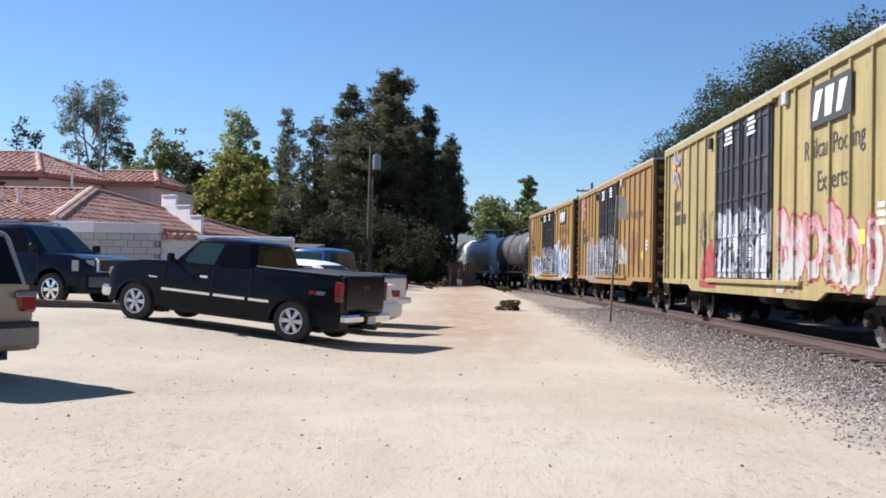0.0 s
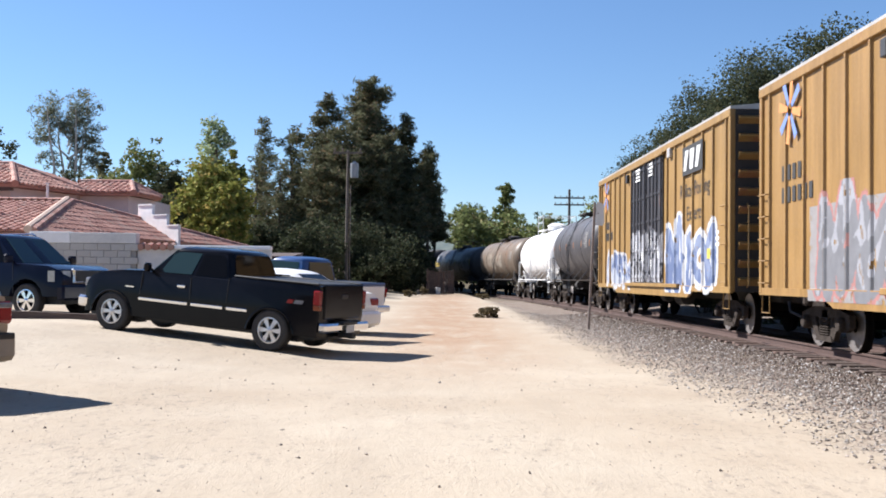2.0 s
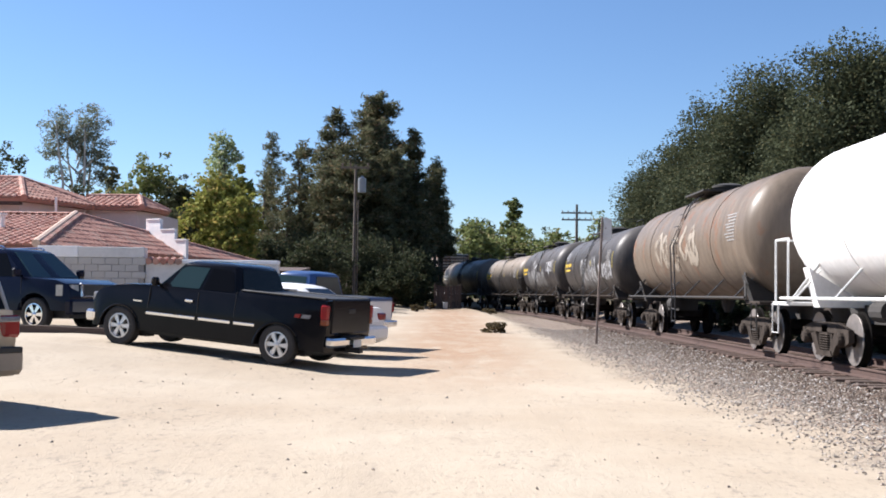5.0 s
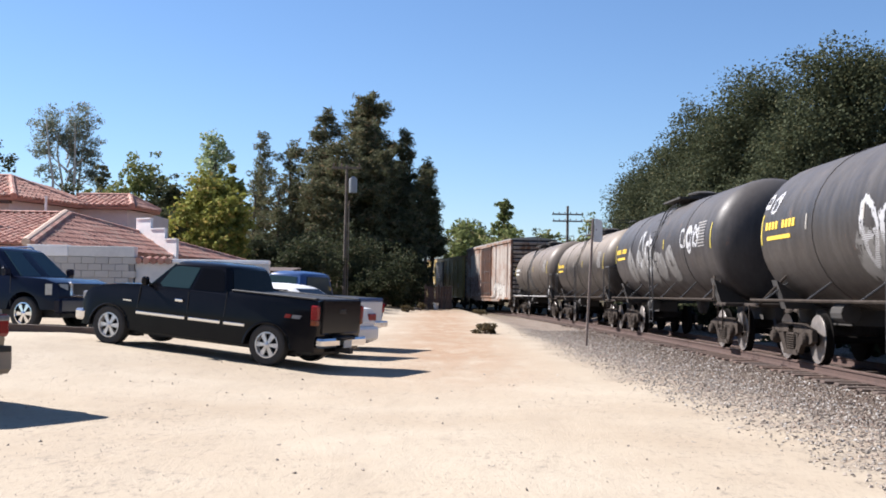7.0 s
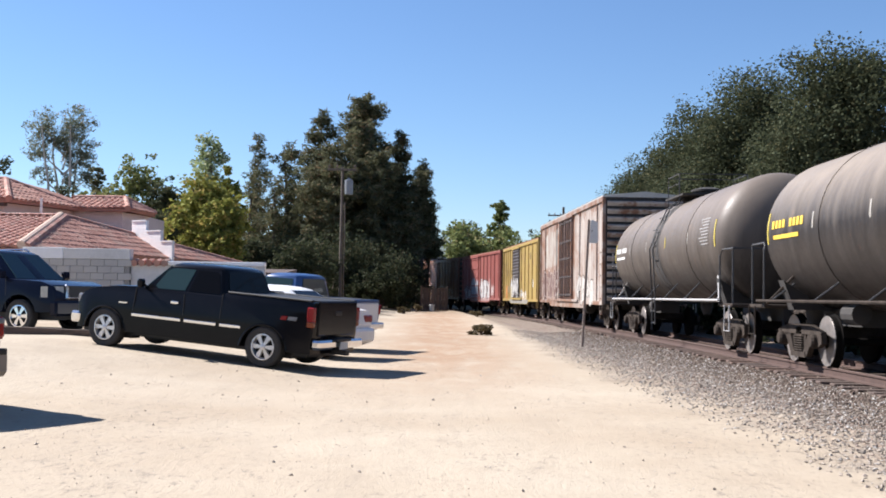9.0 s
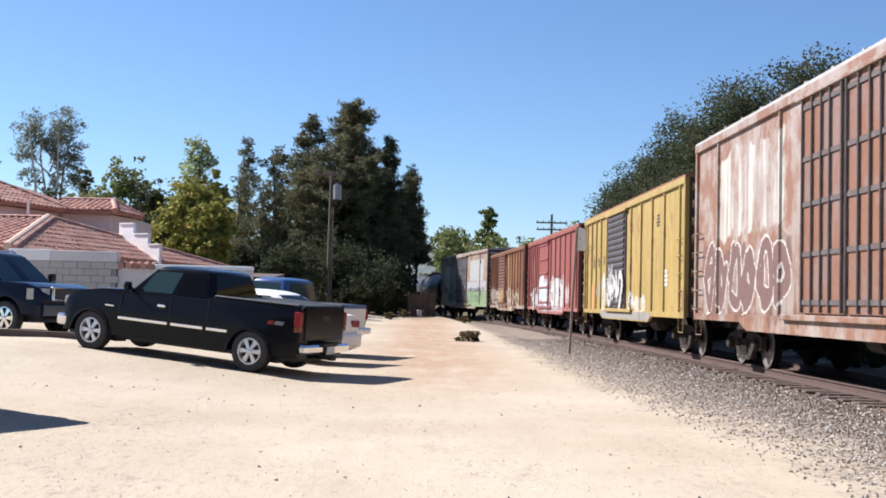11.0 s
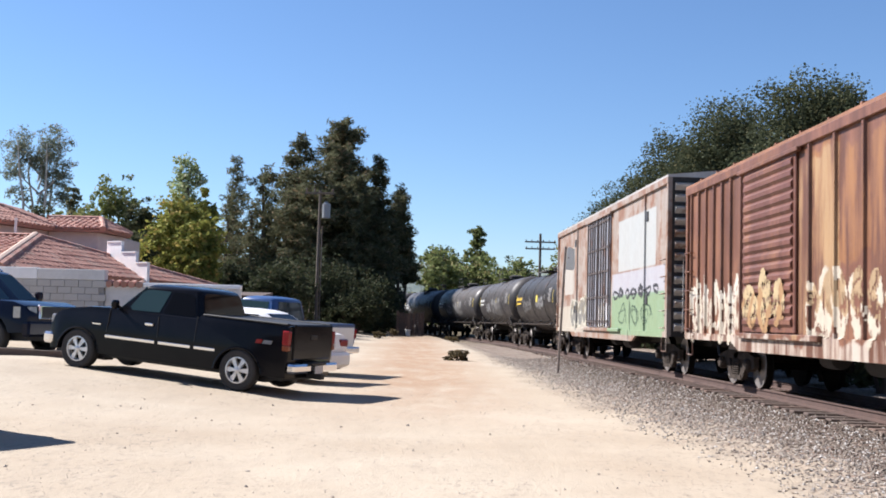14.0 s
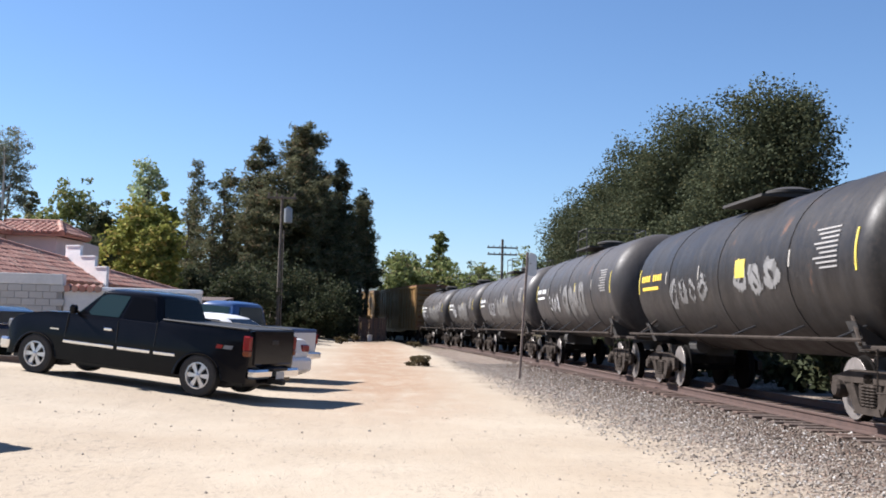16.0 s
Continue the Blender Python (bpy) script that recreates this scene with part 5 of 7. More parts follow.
def power_pole():
    x, y = -5.62, 70.0
    z = ground_z(x, y) - 0.2
    p = thing("utility_pole", pose(x, y, z), "grey wooden power pole with transformer can", "utility pole")
    H = 9.45 - z
    part("pole", Build().tube([(0, 0, 0), (0, 0, H * 0.5), (0.02, 0, H)], 0.12, 10, 0.08), m_wood_pole, p, smooth=True)
    part("cable_riser", Build().tube([(0.19, 0.05, 0), (0.19, 0.05, H - 2.2)], 0.03), m_post, p)
    part("crossarm", Build().box(-0.9, -0.14, H - 0.25, 0.9, -0.03, H - 0.12, 0.01), m_wood_pole, p)
    for dx in (-0.8, -0.3, 0.8):
        part("insulator", Build().lathe([(H - 0.12, 0.03), (H + 0.02, 0.06), (H + 0.1, 0.03)], (dx, -0.08, 0), "z", 8), m_insulator, p)
    can = part("transformer", Build().lathe([(H - 1.75, 0.1), (H - 1.72, 0.26), (H - 0.85, 0.26), (H - 0.8, 0.16), (H - 0.7, 0.05)], (0.42, -0.05, 0), "z", 14), m_can, p, "grey transformer can", True)
    part("bracket", Build().box(0.1, -0.1, H - 1.3, 0.2, 0.0, H - 1.1), m_post, can)


def telegraph_pole():
    x, y = 11.15, 95.0
    z = ground_z(2, y)
    p = thing("telegraph_pole", pose(x, y, z), "dark old telegraph pole with two crossarms", "utility pole")
    H = 9.15 - z
    part("pole", Build().tube([(0, 0, -0.3), (0, 0, H)], 0.15, 8, 0.1), m_wood_pole, p, smooth=True)
    for zz, w in ((H - 0.72, 1.32), (H - 1.3, 1.28)):
        arm = part("crossarm", Build().box(-w, -0.13, zz - 0.06, w, -0.03, zz + 0.06, 0.008), m_wood_pole, p)
        for k in range(6):
            dx = -w + 0.1 + (2 * w - 0.2) * k / 5
            part("insulator", Build().lathe([(zz + 0.06, 0.03), (zz + 0.15, 0.05), (zz + 0.2, 0.025)], (dx, -0.08, 0), "z", 6), m_insulator, arm)


def marker_post():
    x, y = 4.42, 32.6
    z = ground_height(x, y) - 0.08
    p = thing("marker_post", pose(x, y, z, 0, 2.5, 0), "thin leaning steel post with pale sign plate beside the track", "sign post")
    part("post", Build().box(-0.035, -0.02, 0, 0.035, 0.02, 3.78, 0.008), m_post, p)
    pl = part("sign_plate", Build().prism([(0.04, 3.1), (0.26, 3.1), (0.3, 3.2), (0.26, 3.72), (0.08, 3.78), (0.04, 3.72)], "y", -0.03, -0.022), m_sign, p, "bleached sign plate seen nearly edge-on")
    part("bolt", Build().lathe([(-0.045, 0.02), (-0.02, 0.02)], (0.1, 0, 3.45), "y", 6), m_post, pl)


def board_fence():
    """A short run of dark boards under the trees beside the bend."""
    x0, y0 = -0.6, 75.0
    z = ground_height(0.3, y0) - 0.1
    f = thing("board_fence", pose(x0, y0, z), "short dark weathered board fence under the trees", "fence")
    rnd = random.Random(12)
    for k in range(3):
        part("post", Build().box(0.85 * k - 0.06, 0.03, 0, 0.85 * k + 0.06, 0.15, 1.75, 0.01), m_tie, f)
    for k in range(10):
        h = 1.62 + rnd.uniform(-0.06, 0.06)
        part("board", Build().box(0.178 * k - 0.08, 0, 0.08, 0.178 * k + 0.08, 0.028, h, 0.004), m_tie, f)
    p = Build().lathe([(0.0, 0.14), (0.38, 0.17), (0.4, 0.185), (0.42, 0.17), (0.4, 0.16), (0.1, 0.14)], (0, 0, 0), "z", 14)
    solid("bucket", p, m_vent, "white plastic bucket standing by the fence", "bucket", smooth=True, m=pose(0.1, 74.5, ground_height(0.1, 74.5)))


power_pole(), telegraph_pole(), marker_post(), board_fence()


# ---- parked vehicles ----
def gloss(name, c, rough=0.12, metal=0.0, dust=0.25, spec=0.35):
    m = Mat(name, rough, metal, spec)
    m.b.inputs["Coat Weight"].default_value = 0.05
    m.b.inputs["Coat Roughness"].default_value = 0.06
    d = m.math("MULTIPLY", m.ramp(m.math("ADD", m.noise(2.2, 5), m.math("MULTIPLY", m.noise(30, 3), 0.3)), 0.5, 0.95), dust)
    m.colour(m.mix(d, c, (0.3, 0.25, 0.19)))
    m.rough(m.math("ADD", rough, m.math("MULTIPLY", d, 0.7)))
    return m.m


m_black_paint = gloss("black_car_paint", (0.006, 0.006, 0.008), 0.14, dust=0.015, spec=0.13)
m_navy_paint = gloss("navy_car_paint", (0.006, 0.008, 0.02), 0.12, dust=0.015, spec=0.13)
m_tan_paint = gloss("tan_car_paint", (0.33, 0.27, 0.2), 0.3, 0.35, 0.15)
m_white_paint = gloss("silver_white_car_paint", (0.82, 0.81, 0.79), 0.25, 0.0, 0.04)
m_blue_paint = gloss("blue_truck_paint", (0.02, 0.07, 0.2), 0.3, dust=0.2)
m_tan_trim = plain("tan_bumper_plastic", (0.27, 0.22, 0.17), 0.55, 0, 0.1, 5)
m_glass = Mat("tinted_car_glass", 0.05, 0, 0.08).colour((0.006, 0.006, 0.007)).m
m_glass_clear = Mat("green_car_glass", 0.04, 0, 0.22).colour((0.03, 0.055, 0.058)).m
m_alloy = plain("worn_alloy", (0.7, 0.69, 0.67), 0.38, 0.55, 0.3, 9)
m_chrome = plain("chrome", (0.75, 0.75, 0.76), 0.12, 1.0, 0.06, 6)
m_rubber = plain("tyre_rubber", (0.035, 0.032, 0.03), 0.85, 0, 0.3, 12, 0.2)
m_trim = plain("black_trim", (0.012, 0.012, 0.013), 0.6, 0, 0.2, 6)
m_red_lamp = Mat("red_lamp_lens", 0.15, 0, 0.6).colour((0.24, 0.012, 0.012)).m
m_amber_lamp = Mat("amber_lamp_lens", 0.2, 0, 0.6).colour((0.2, 0.045, 0.012)).m
m_clear_lamp = plain("clear_lamp_lens", (0.3, 0.3, 0.32), 0.12, 0.5, 0.25, 14)
m_plate = plain("number_plate", (0.6, 0.6, 0.58), 0.5, 0, 0.1, 10)


def arch(xc, r, zb, n=8):
    """Points over a wheel arch, from its rear foot to its front foot."""
    a0 = math.asin(min(0.95, max(-0.9, (zb - 0.4) / r)))
    return [(xc - r * math.cos(a0 + (math.pi - 2 * a0) * k / n), 0.4 + r * math.sin(a0 + (math.pi - 2 * a0) * k / n)) for k in range(n + 1)]


def lower_body(car, outline_top, zb, axles, ar, W, paint, name="body"):
    """A body from its side outline (rear to front along the top), with wheel arches and rolled edges."""
    xs = [p[0] for p in outline_top]
    x0, x1 = min(xs), max(xs)
    bottom = [(x0 + 0.02, zb)]
    for ax in sorted(axles):
        bottom += arch(ax, ar, zb)
    bottom += [(x1 - 0.02, zb)]
    o = bottom + outline_top[::-1]
    mid = (x0 + x1) / 2

    def inset(p, k):
        x, z = p
        x = mid + (x - mid) * (1 - k / ((x1 - x0) / 2)) if (abs(x - x0) < 0.2 or abs(x - x1) < 0.2) else x
        return x, z - (k if z > zb + 0.45 else 0)

    hw = W / 2
    rings = []
    for y, k in ((-hw + 0.035, 0.10), (-hw, 0.045), (-hw + 0.015, 0.015), (-hw + 0.12, 0.0), (hw - 0.12, 0.0), (hw - 0.015, 0.015), (hw, 0.045), (hw - 0.035, 0.10)):
        rings.append([(inset(p, k)[0], y * (1 - 0.045 * max(0, (abs(p[0] - mid) / ((x1 - x0) / 2)) ** 4)) * (1 - 0.03 * max(0, (p[1] - 0.9))), inset(p, k)[1]) for p in o])
    # the first and last ring only round the shoulders: start from the widest
    return part(name, Build().rings(rings[1:-1]), paint, car, smooth=True, angle=35)


class Cab:
    """A cabin with sloped sides; gives places on its faces for windows."""

    def __init__(self, xb0, xb1, xt0, xt1, wb, wt, zb, zt):
        self.a = (xb0, xb1, xt0, xt1, wb, wt, zb, zt)

    def shell(self, car, paint, name="cab"):
        xb0, xb1, xt0, xt1, wb, wt, zb, zt = self.a

        def ring(t, inx, iny, z):
            x0, x1 = xb0 + (xt0 - xb0) * t + inx, xb1 + (xt1 - xb1) * t - inx
            w = wb + (wt - wb) * t - iny
            c = 0.10
            return [(x0, -w + c, z), (x0 + c * 0.7, -w, z), (x1 - c, -w, z), (x1, -w + c * 1.6, z), (x1 + 0.03, 0, z), (x1, w - c * 1.6, z), (x1 - c, w, z), (x0 + c * 0.7, w, z), (x0, w - c, z), (x0 - 0.02, 0, z)]
        hgt = zt - zb
        rows = [ring(0, 0, 0, zb), ring(0.84, 0, 0, zb + hgt * 0.84), ring(0.91, 0.012, 0.01, zb + hgt * 0.91), ring(0.96, 0.035, 0.03, zb + hgt * 0.96), ring(1.0, 0.09, 0.075, zt), ring(1.0, 0.2, 0.16, zt + 0.02), ring(1.0, 0.42, 0.36, zt + 0.035)]
        return part(name, Build().rings(rows), paint, car, smooth=True, angle=45)

    def side(self, u, v, s, out):
        xb0, xb1, xt0, xt1, wb, wt, zb, zt = self.a
        x = (xb0 + (xb1 - xb0) * u) * (1 - v) + (xt0 + (xt1 - xt0) * u) * v
        return (x, s * (wb + (wt - wb) * v + out), zb + (zt - zb) * v)

    def end(self, u, v, front, out):
        xb0, xb1, xt0, xt1, wb, wt, zb, zt = self.a
        w = (wb + (wt - wb) * v) * (2 * u - 1)
        x = (xb1 + (xt1 - xb1) * v + 0.01 + out) if front else (xb0 + (xt0 - xb0) * v - 0.01 - out)
        return (x, w, zb + (zt - zb) * v)

    def side_window(self, car, poly, s, glass, name="side_window"):
        return part(name, Build().rings([[self.side(u, v, s, -0.02) for u, v in poly], [self.side(u, v, s, 0.006) for u, v in poly]]), glass, car)

    def end_window(self, car, poly, front, glass, name):
        return part(name, Build().rings([[self.end(u, v, front, -0.03) for u, v in poly], [self.end(u, v, front, 0.014) for u, v in poly]]), glass, car)


def wheel(car, x, y, r, rim_r, side, rim_mat, spokes=6, lift=0.0):
    s = side
    t = part("wheel", Build().lathe([(-0.12, rim_r), (-0.125, r * 0.9), (-0.10, r * 0.985), (-0.05, r), (0.05, r), (0.10, r * 0.985), (0.125, r * 0.9), (0.12, rim_r), (0.05, rim_r * 0.9), (-0.05, rim_r * 0.9)], axis="y", sides=32, caps=False), m_rubber, car, smooth=True, at=pose(x, y, r + lift))
    b = Build().lathe([(s * 0.02, rim_r * 0.84), (s * 0.02, rim_r * 0.96), (s * 0.115, rim_r * 1.0), (s * 0.118, rim_r * 0.9), (s * 0.05, rim_r * 0.86)], axis="y", sides=28, caps=False)
    part("rim", b, rim_mat, t, "polished alloy rim", True)
    for k in range(spokes * 2):
        a = 2 * math.pi * (k // 2 + 0.2 * (k % 2) - 0.1) / spokes
        ca, sa = math.cos(a), math.sin(a)
        w0, w1 = rim_r * 0.085, rim_r * 0.1
        def at(d, w, yy):
            return (d * ca - w * sa, yy, d * sa + w * ca)
        sp = Build().rings([[at(rim_r * 0.12, -w0, s * 0.06), at(rim_r * 0.12, w0, s * 0.06), at(rim_r * 0.12, w0, s * 0.10), at(rim_r * 0.12, -w0, s * 0.10)],
                            [at(rim_r * 0.9, -w1, s * 0.05), at(rim_r * 0.9, w1, s * 0.05), at(rim_r * 0.9, w1, s * 0.09), at(rim_r * 0.9, -w1, s * 0.09)]])
        part("spoke", sp, rim_mat, t)
    part("hub_cap", Build().lathe([(s * 0.05, rim_r * 0.24), (s * 0.11, rim_r * 0.2), (s * 0.125, rim_r * 0.08)], axis="y", sides=14), rim_mat, t)
    part("brake_disc", Build().lathe([(s * 0.0, rim_r * 0.95), (s * 0.012, rim_r * 0.95)], axis="y", sides=20), m_trim, t)
    return t


def wheels(car, axles, track, r, rim_r, rim_mat, spokes=6, lift=0.0):
    for x in axles:
        for s in (-1, 1):
            wheel(car, x, s * track, r, rim_r, s, rim_mat, spokes, lift)


def on_ground(rear, front, side):
    """Pose for a vehicle from two hub places on one flank (side +1: its left), raised by its own lie; origin midway between the axles on the ground."""
    a, b = Vector(rear), Vector(front)
    h = (b - a).normalized()
    left = Vector((0, 0, 1)).cross(h).normalized()
    up = h.cross(left)
    mid = (a + b) / 2 - left * side
    return Matrix((h, left, up)).transposed().to_4x4(), mid


def flank_pose(rear, front, side_off):
    m, mid = on_ground(rear, front, side_off)
    return Matrix.Translation(mid) @ m


def seam(car, x0, z0, x1, z1, y, name="door_seam"):
    d = Vector((x1 - x0, 0, z1 - z0))
    n = Vector((-d.z, 0, d.x)).normalized() * 0.009
    p = [Vector((x0, 0, z0)) - n, Vector((x1, 0, z1)) - n, Vector((x1, 0, z1)) + n, Vector((x0, 0, z0)) + n]
    s = 1 if y > 0 else -1
    return part(name, Build().rings([[(q.x, y - s * 0.03, q.z) for q in p], [(q.x, y + s * 0.004, q.z) for q in p]]), m_trim, car)


def black_pickup():
    m = flank_pose((-3.15, 21.16, 0.10), (-6.47, 22.5, 0.385), 0.93) @ Matrix.Translation((0, 0, -0.09))
    c = thing("pickup_truck", m, "black extended-cab pickup truck with chrome side strip", "pickup truck", "vehicles parked on the lot")
    W, ax = 1.94, (-1.81, 1.81)
    top = [(-2.8, 0.62), (-2.83, 0.8), (-2.83, 1.2), (-2.8, 1.4), (-2.42, 1.415), (-0.92, 1.42), (-0.86, 1.36), (0.9, 1.36), (1.15, 1.37), (1.6, 1.345), (2.05, 1.28), (2.3, 1.21), (2.46, 1.1), (2.53, 0.92), (2.5, 0.62)]
    lower_body(c, top, 0.44, ax, 0.5, W, m_black_paint)
    cab = Cab(-0.9, 1.08, -0.72, 0.50, 0.93, 0.75, 1.30, 1.885)
    cab.shell(c, m_black_paint)
    for s in (-1, 1):
        cab.side_window(c, [(0.48, 0.12), (0.80, 0.10), (0.86, 0.2), (0.90, 0.72), (0.87, 0.8), (0.80, 0.83), (0.48, 0.83)], s, m_glass_clear)
        cab.side_window(c, [(0.05, 0.2), (0.08, 0.12), (0.43, 0.12), (0.43, 0.83), (0.13, 0.83), (0.08, 0.76)], s, m_glass)
        y = s * W / 2 * 0.985
        for x0, x1 in ((-0.78, -0.02), (0.02, 1.2)):
            part("chrome_strip", Build().box(x0 + 0.02, min(y, y + s * 0.02), 0.77, x1 - 0.02, max(y, y + s * 0.02), 0.825, 0.006), m_chrome, c)
        part("chrome_strip", Build().box(-1.3, min(y, y + s * 0.02), 0.77, -0.84, max(y, y + s * 0.02), 0.825, 0.006), m_chrome, c)
        seam(c, 0.0, 0.55, 0.0, 1.3, s * W / 2 * 0.987), seam(c, 1.2, 0.55, 1.12, 1.33, s * W / 2 * 0.987), seam(c, -0.8, 0.5, -0.86, 1.38, s * W / 2 * 0.987)
        part("door_handle", Build().box(0.1, min(s * 0.96, s * 1.0), 1.1, 0.28, max(s * 0.96, s * 1.0), 1.15, 0.01), m_chrome, c)
        mir = part("mirror", Build().box(0.88, min(s * 0.98, s * 1.17), 1.35, 0.99, max(s * 0.98, s * 1.17), 1.52, 0.04), m_black_paint, c)
        part("mirror_arm", Build().tube([(0.94, s * 0.88, 1.36), (0.94, s * 1.02, 1.42)], 0.03), m_trim, mir)
        part("headlamp", Build().box(2.36, min(s * 0.62, s * 0.9), 0.92, 2.56, max(s * 0.62, s * 0.9), 1.1, 0.03), m_clear_lamp, c)
        part("taillamp", Build().box(-2.84, min(s * 0.87, s * 0.975), 1.04, -2.69, max(s * 0.87, s * 0.975), 1.31, 0.02), m_red_lamp, c)
        part("reverse_lamp", Build().box(-2.84, min(s * 0.87, s * 0.976), 0.94, -2.7, max(s * 0.87, s * 0.976), 1.037, 0.015), m_amber_lamp, c)
        for ax_x in ax:
            lip = arch(ax_x, 0.505, 0.46, 12)
            part("arch_lip", Build().tube([(px, s * (W / 2 - 0.004) * (1 - 0.045 * (abs(px + 0.135) / 2.69) ** 4), pz) for px, pz in lip], 0.022, 6), m_black_paint, c, smooth=True)
            part("wheel_well", Build().prism([(px, pz) for px, pz in arch(ax_x, 0.49, 0.3, 10)], "y", min(s * 0.42, s * 0.7), max(s * 0.42, s * 0.7)), m_trim, c)
        part("trim_badge", Build().prism([(-2.26, 1.03), (-2.14, 1.03), (-2.17, 1.1), (-2.29, 1.1)], "y", min(s * 0.955, s * 0.972), max(s * 0.955, s * 0.972)), m_red_lamp, c)
        part("trim_badge", Build().prism([(-2.47, 1.03), (-2.29, 1.03), (-2.32, 1.1), (-2.5, 1.1)], "y", min(s * 0.955, s * 0.972), max(s * 0.955, s * 0.972)), m_clear_lamp, c)
        part("model_badge", Build().box(1.3, min(s * 0.955, s * 0.975), 1.0, 1.5, max(s * 0.955, s * 0.975), 1.025), m_chrome, c)
        part("bed_rail_cap", Build().box(-2.77, min(s * 0.83, s * 0.945), 1.41, -0.95, max(s * 0.83, s * 0.945), 1.445, 0.012), m_trim, c)
    cab.end_window(c, [(0.07, 0.2), (0.1, 0.13), (0.9, 0.13), (0.93, 0.2), (0.92, 0.8), (0.88, 0.88), (0.12, 0.88), (0.08, 0.8)], False, m_glass, "rear_window")
    cab.end_window(c, [(0.08, 0.06), (0.92, 0.06), (0.9, 0.9), (0.1, 0.9)], True, m_glass_clear, "windshield")
    part("bed_floor", Build().box(-2.72, -0.8, 1.40, -0.95, 0.8, 1.425), m_trim, c)
    gate = part("tailgate", Build().box(-2.86, -0.78, 0.78, -2.8, 0.78, 1.43, 0.02), m_black_paint, c)
    part("tailgate_handle", Build().box(-2.87, -0.14, 1.16, -2.85, 0.14, 1.24, 0.01), m_trim, gate)
    bump = part("rear_bumper", Build().box(-2.98, -0.93, 0.54, -2.8, 0.93, 0.71, 0.04), m_chrome, c)
    part("bumper_step", Build().box(-3.03, -0.3, 0.68, -2.82, 0.3, 0.735, 0.01), m_trim, bump)
    part("number_plate", Build().box(-3.03, -0.16, 0.53, -3.02, 0.16, 0.67), m_plate, bump)
    part("tow_hitch", Build().box(-3.12, -0.08, 0.42, -2.77, 0.08, 0.52, 0.01), m_trim, bump)
    part("front_bumper", Build().box(2.43, -0.97, 0.52, 2.67, 0.97, 0.74, 0.05), m_chrome, c)
    part("grille", Build().box(2.5, -0.6, 0.78, 2.575, 0.6, 1.12, 0.02), m_chrome, c)
    part("underbody", Build().box(-2.62, -0.7, 0.36, 2.5, 0.7, 0.6), m_trim, c)
    wheels(c, ax, 0.84, 0.39, 0.25, m_alloy, 6, 0.09)
    return c


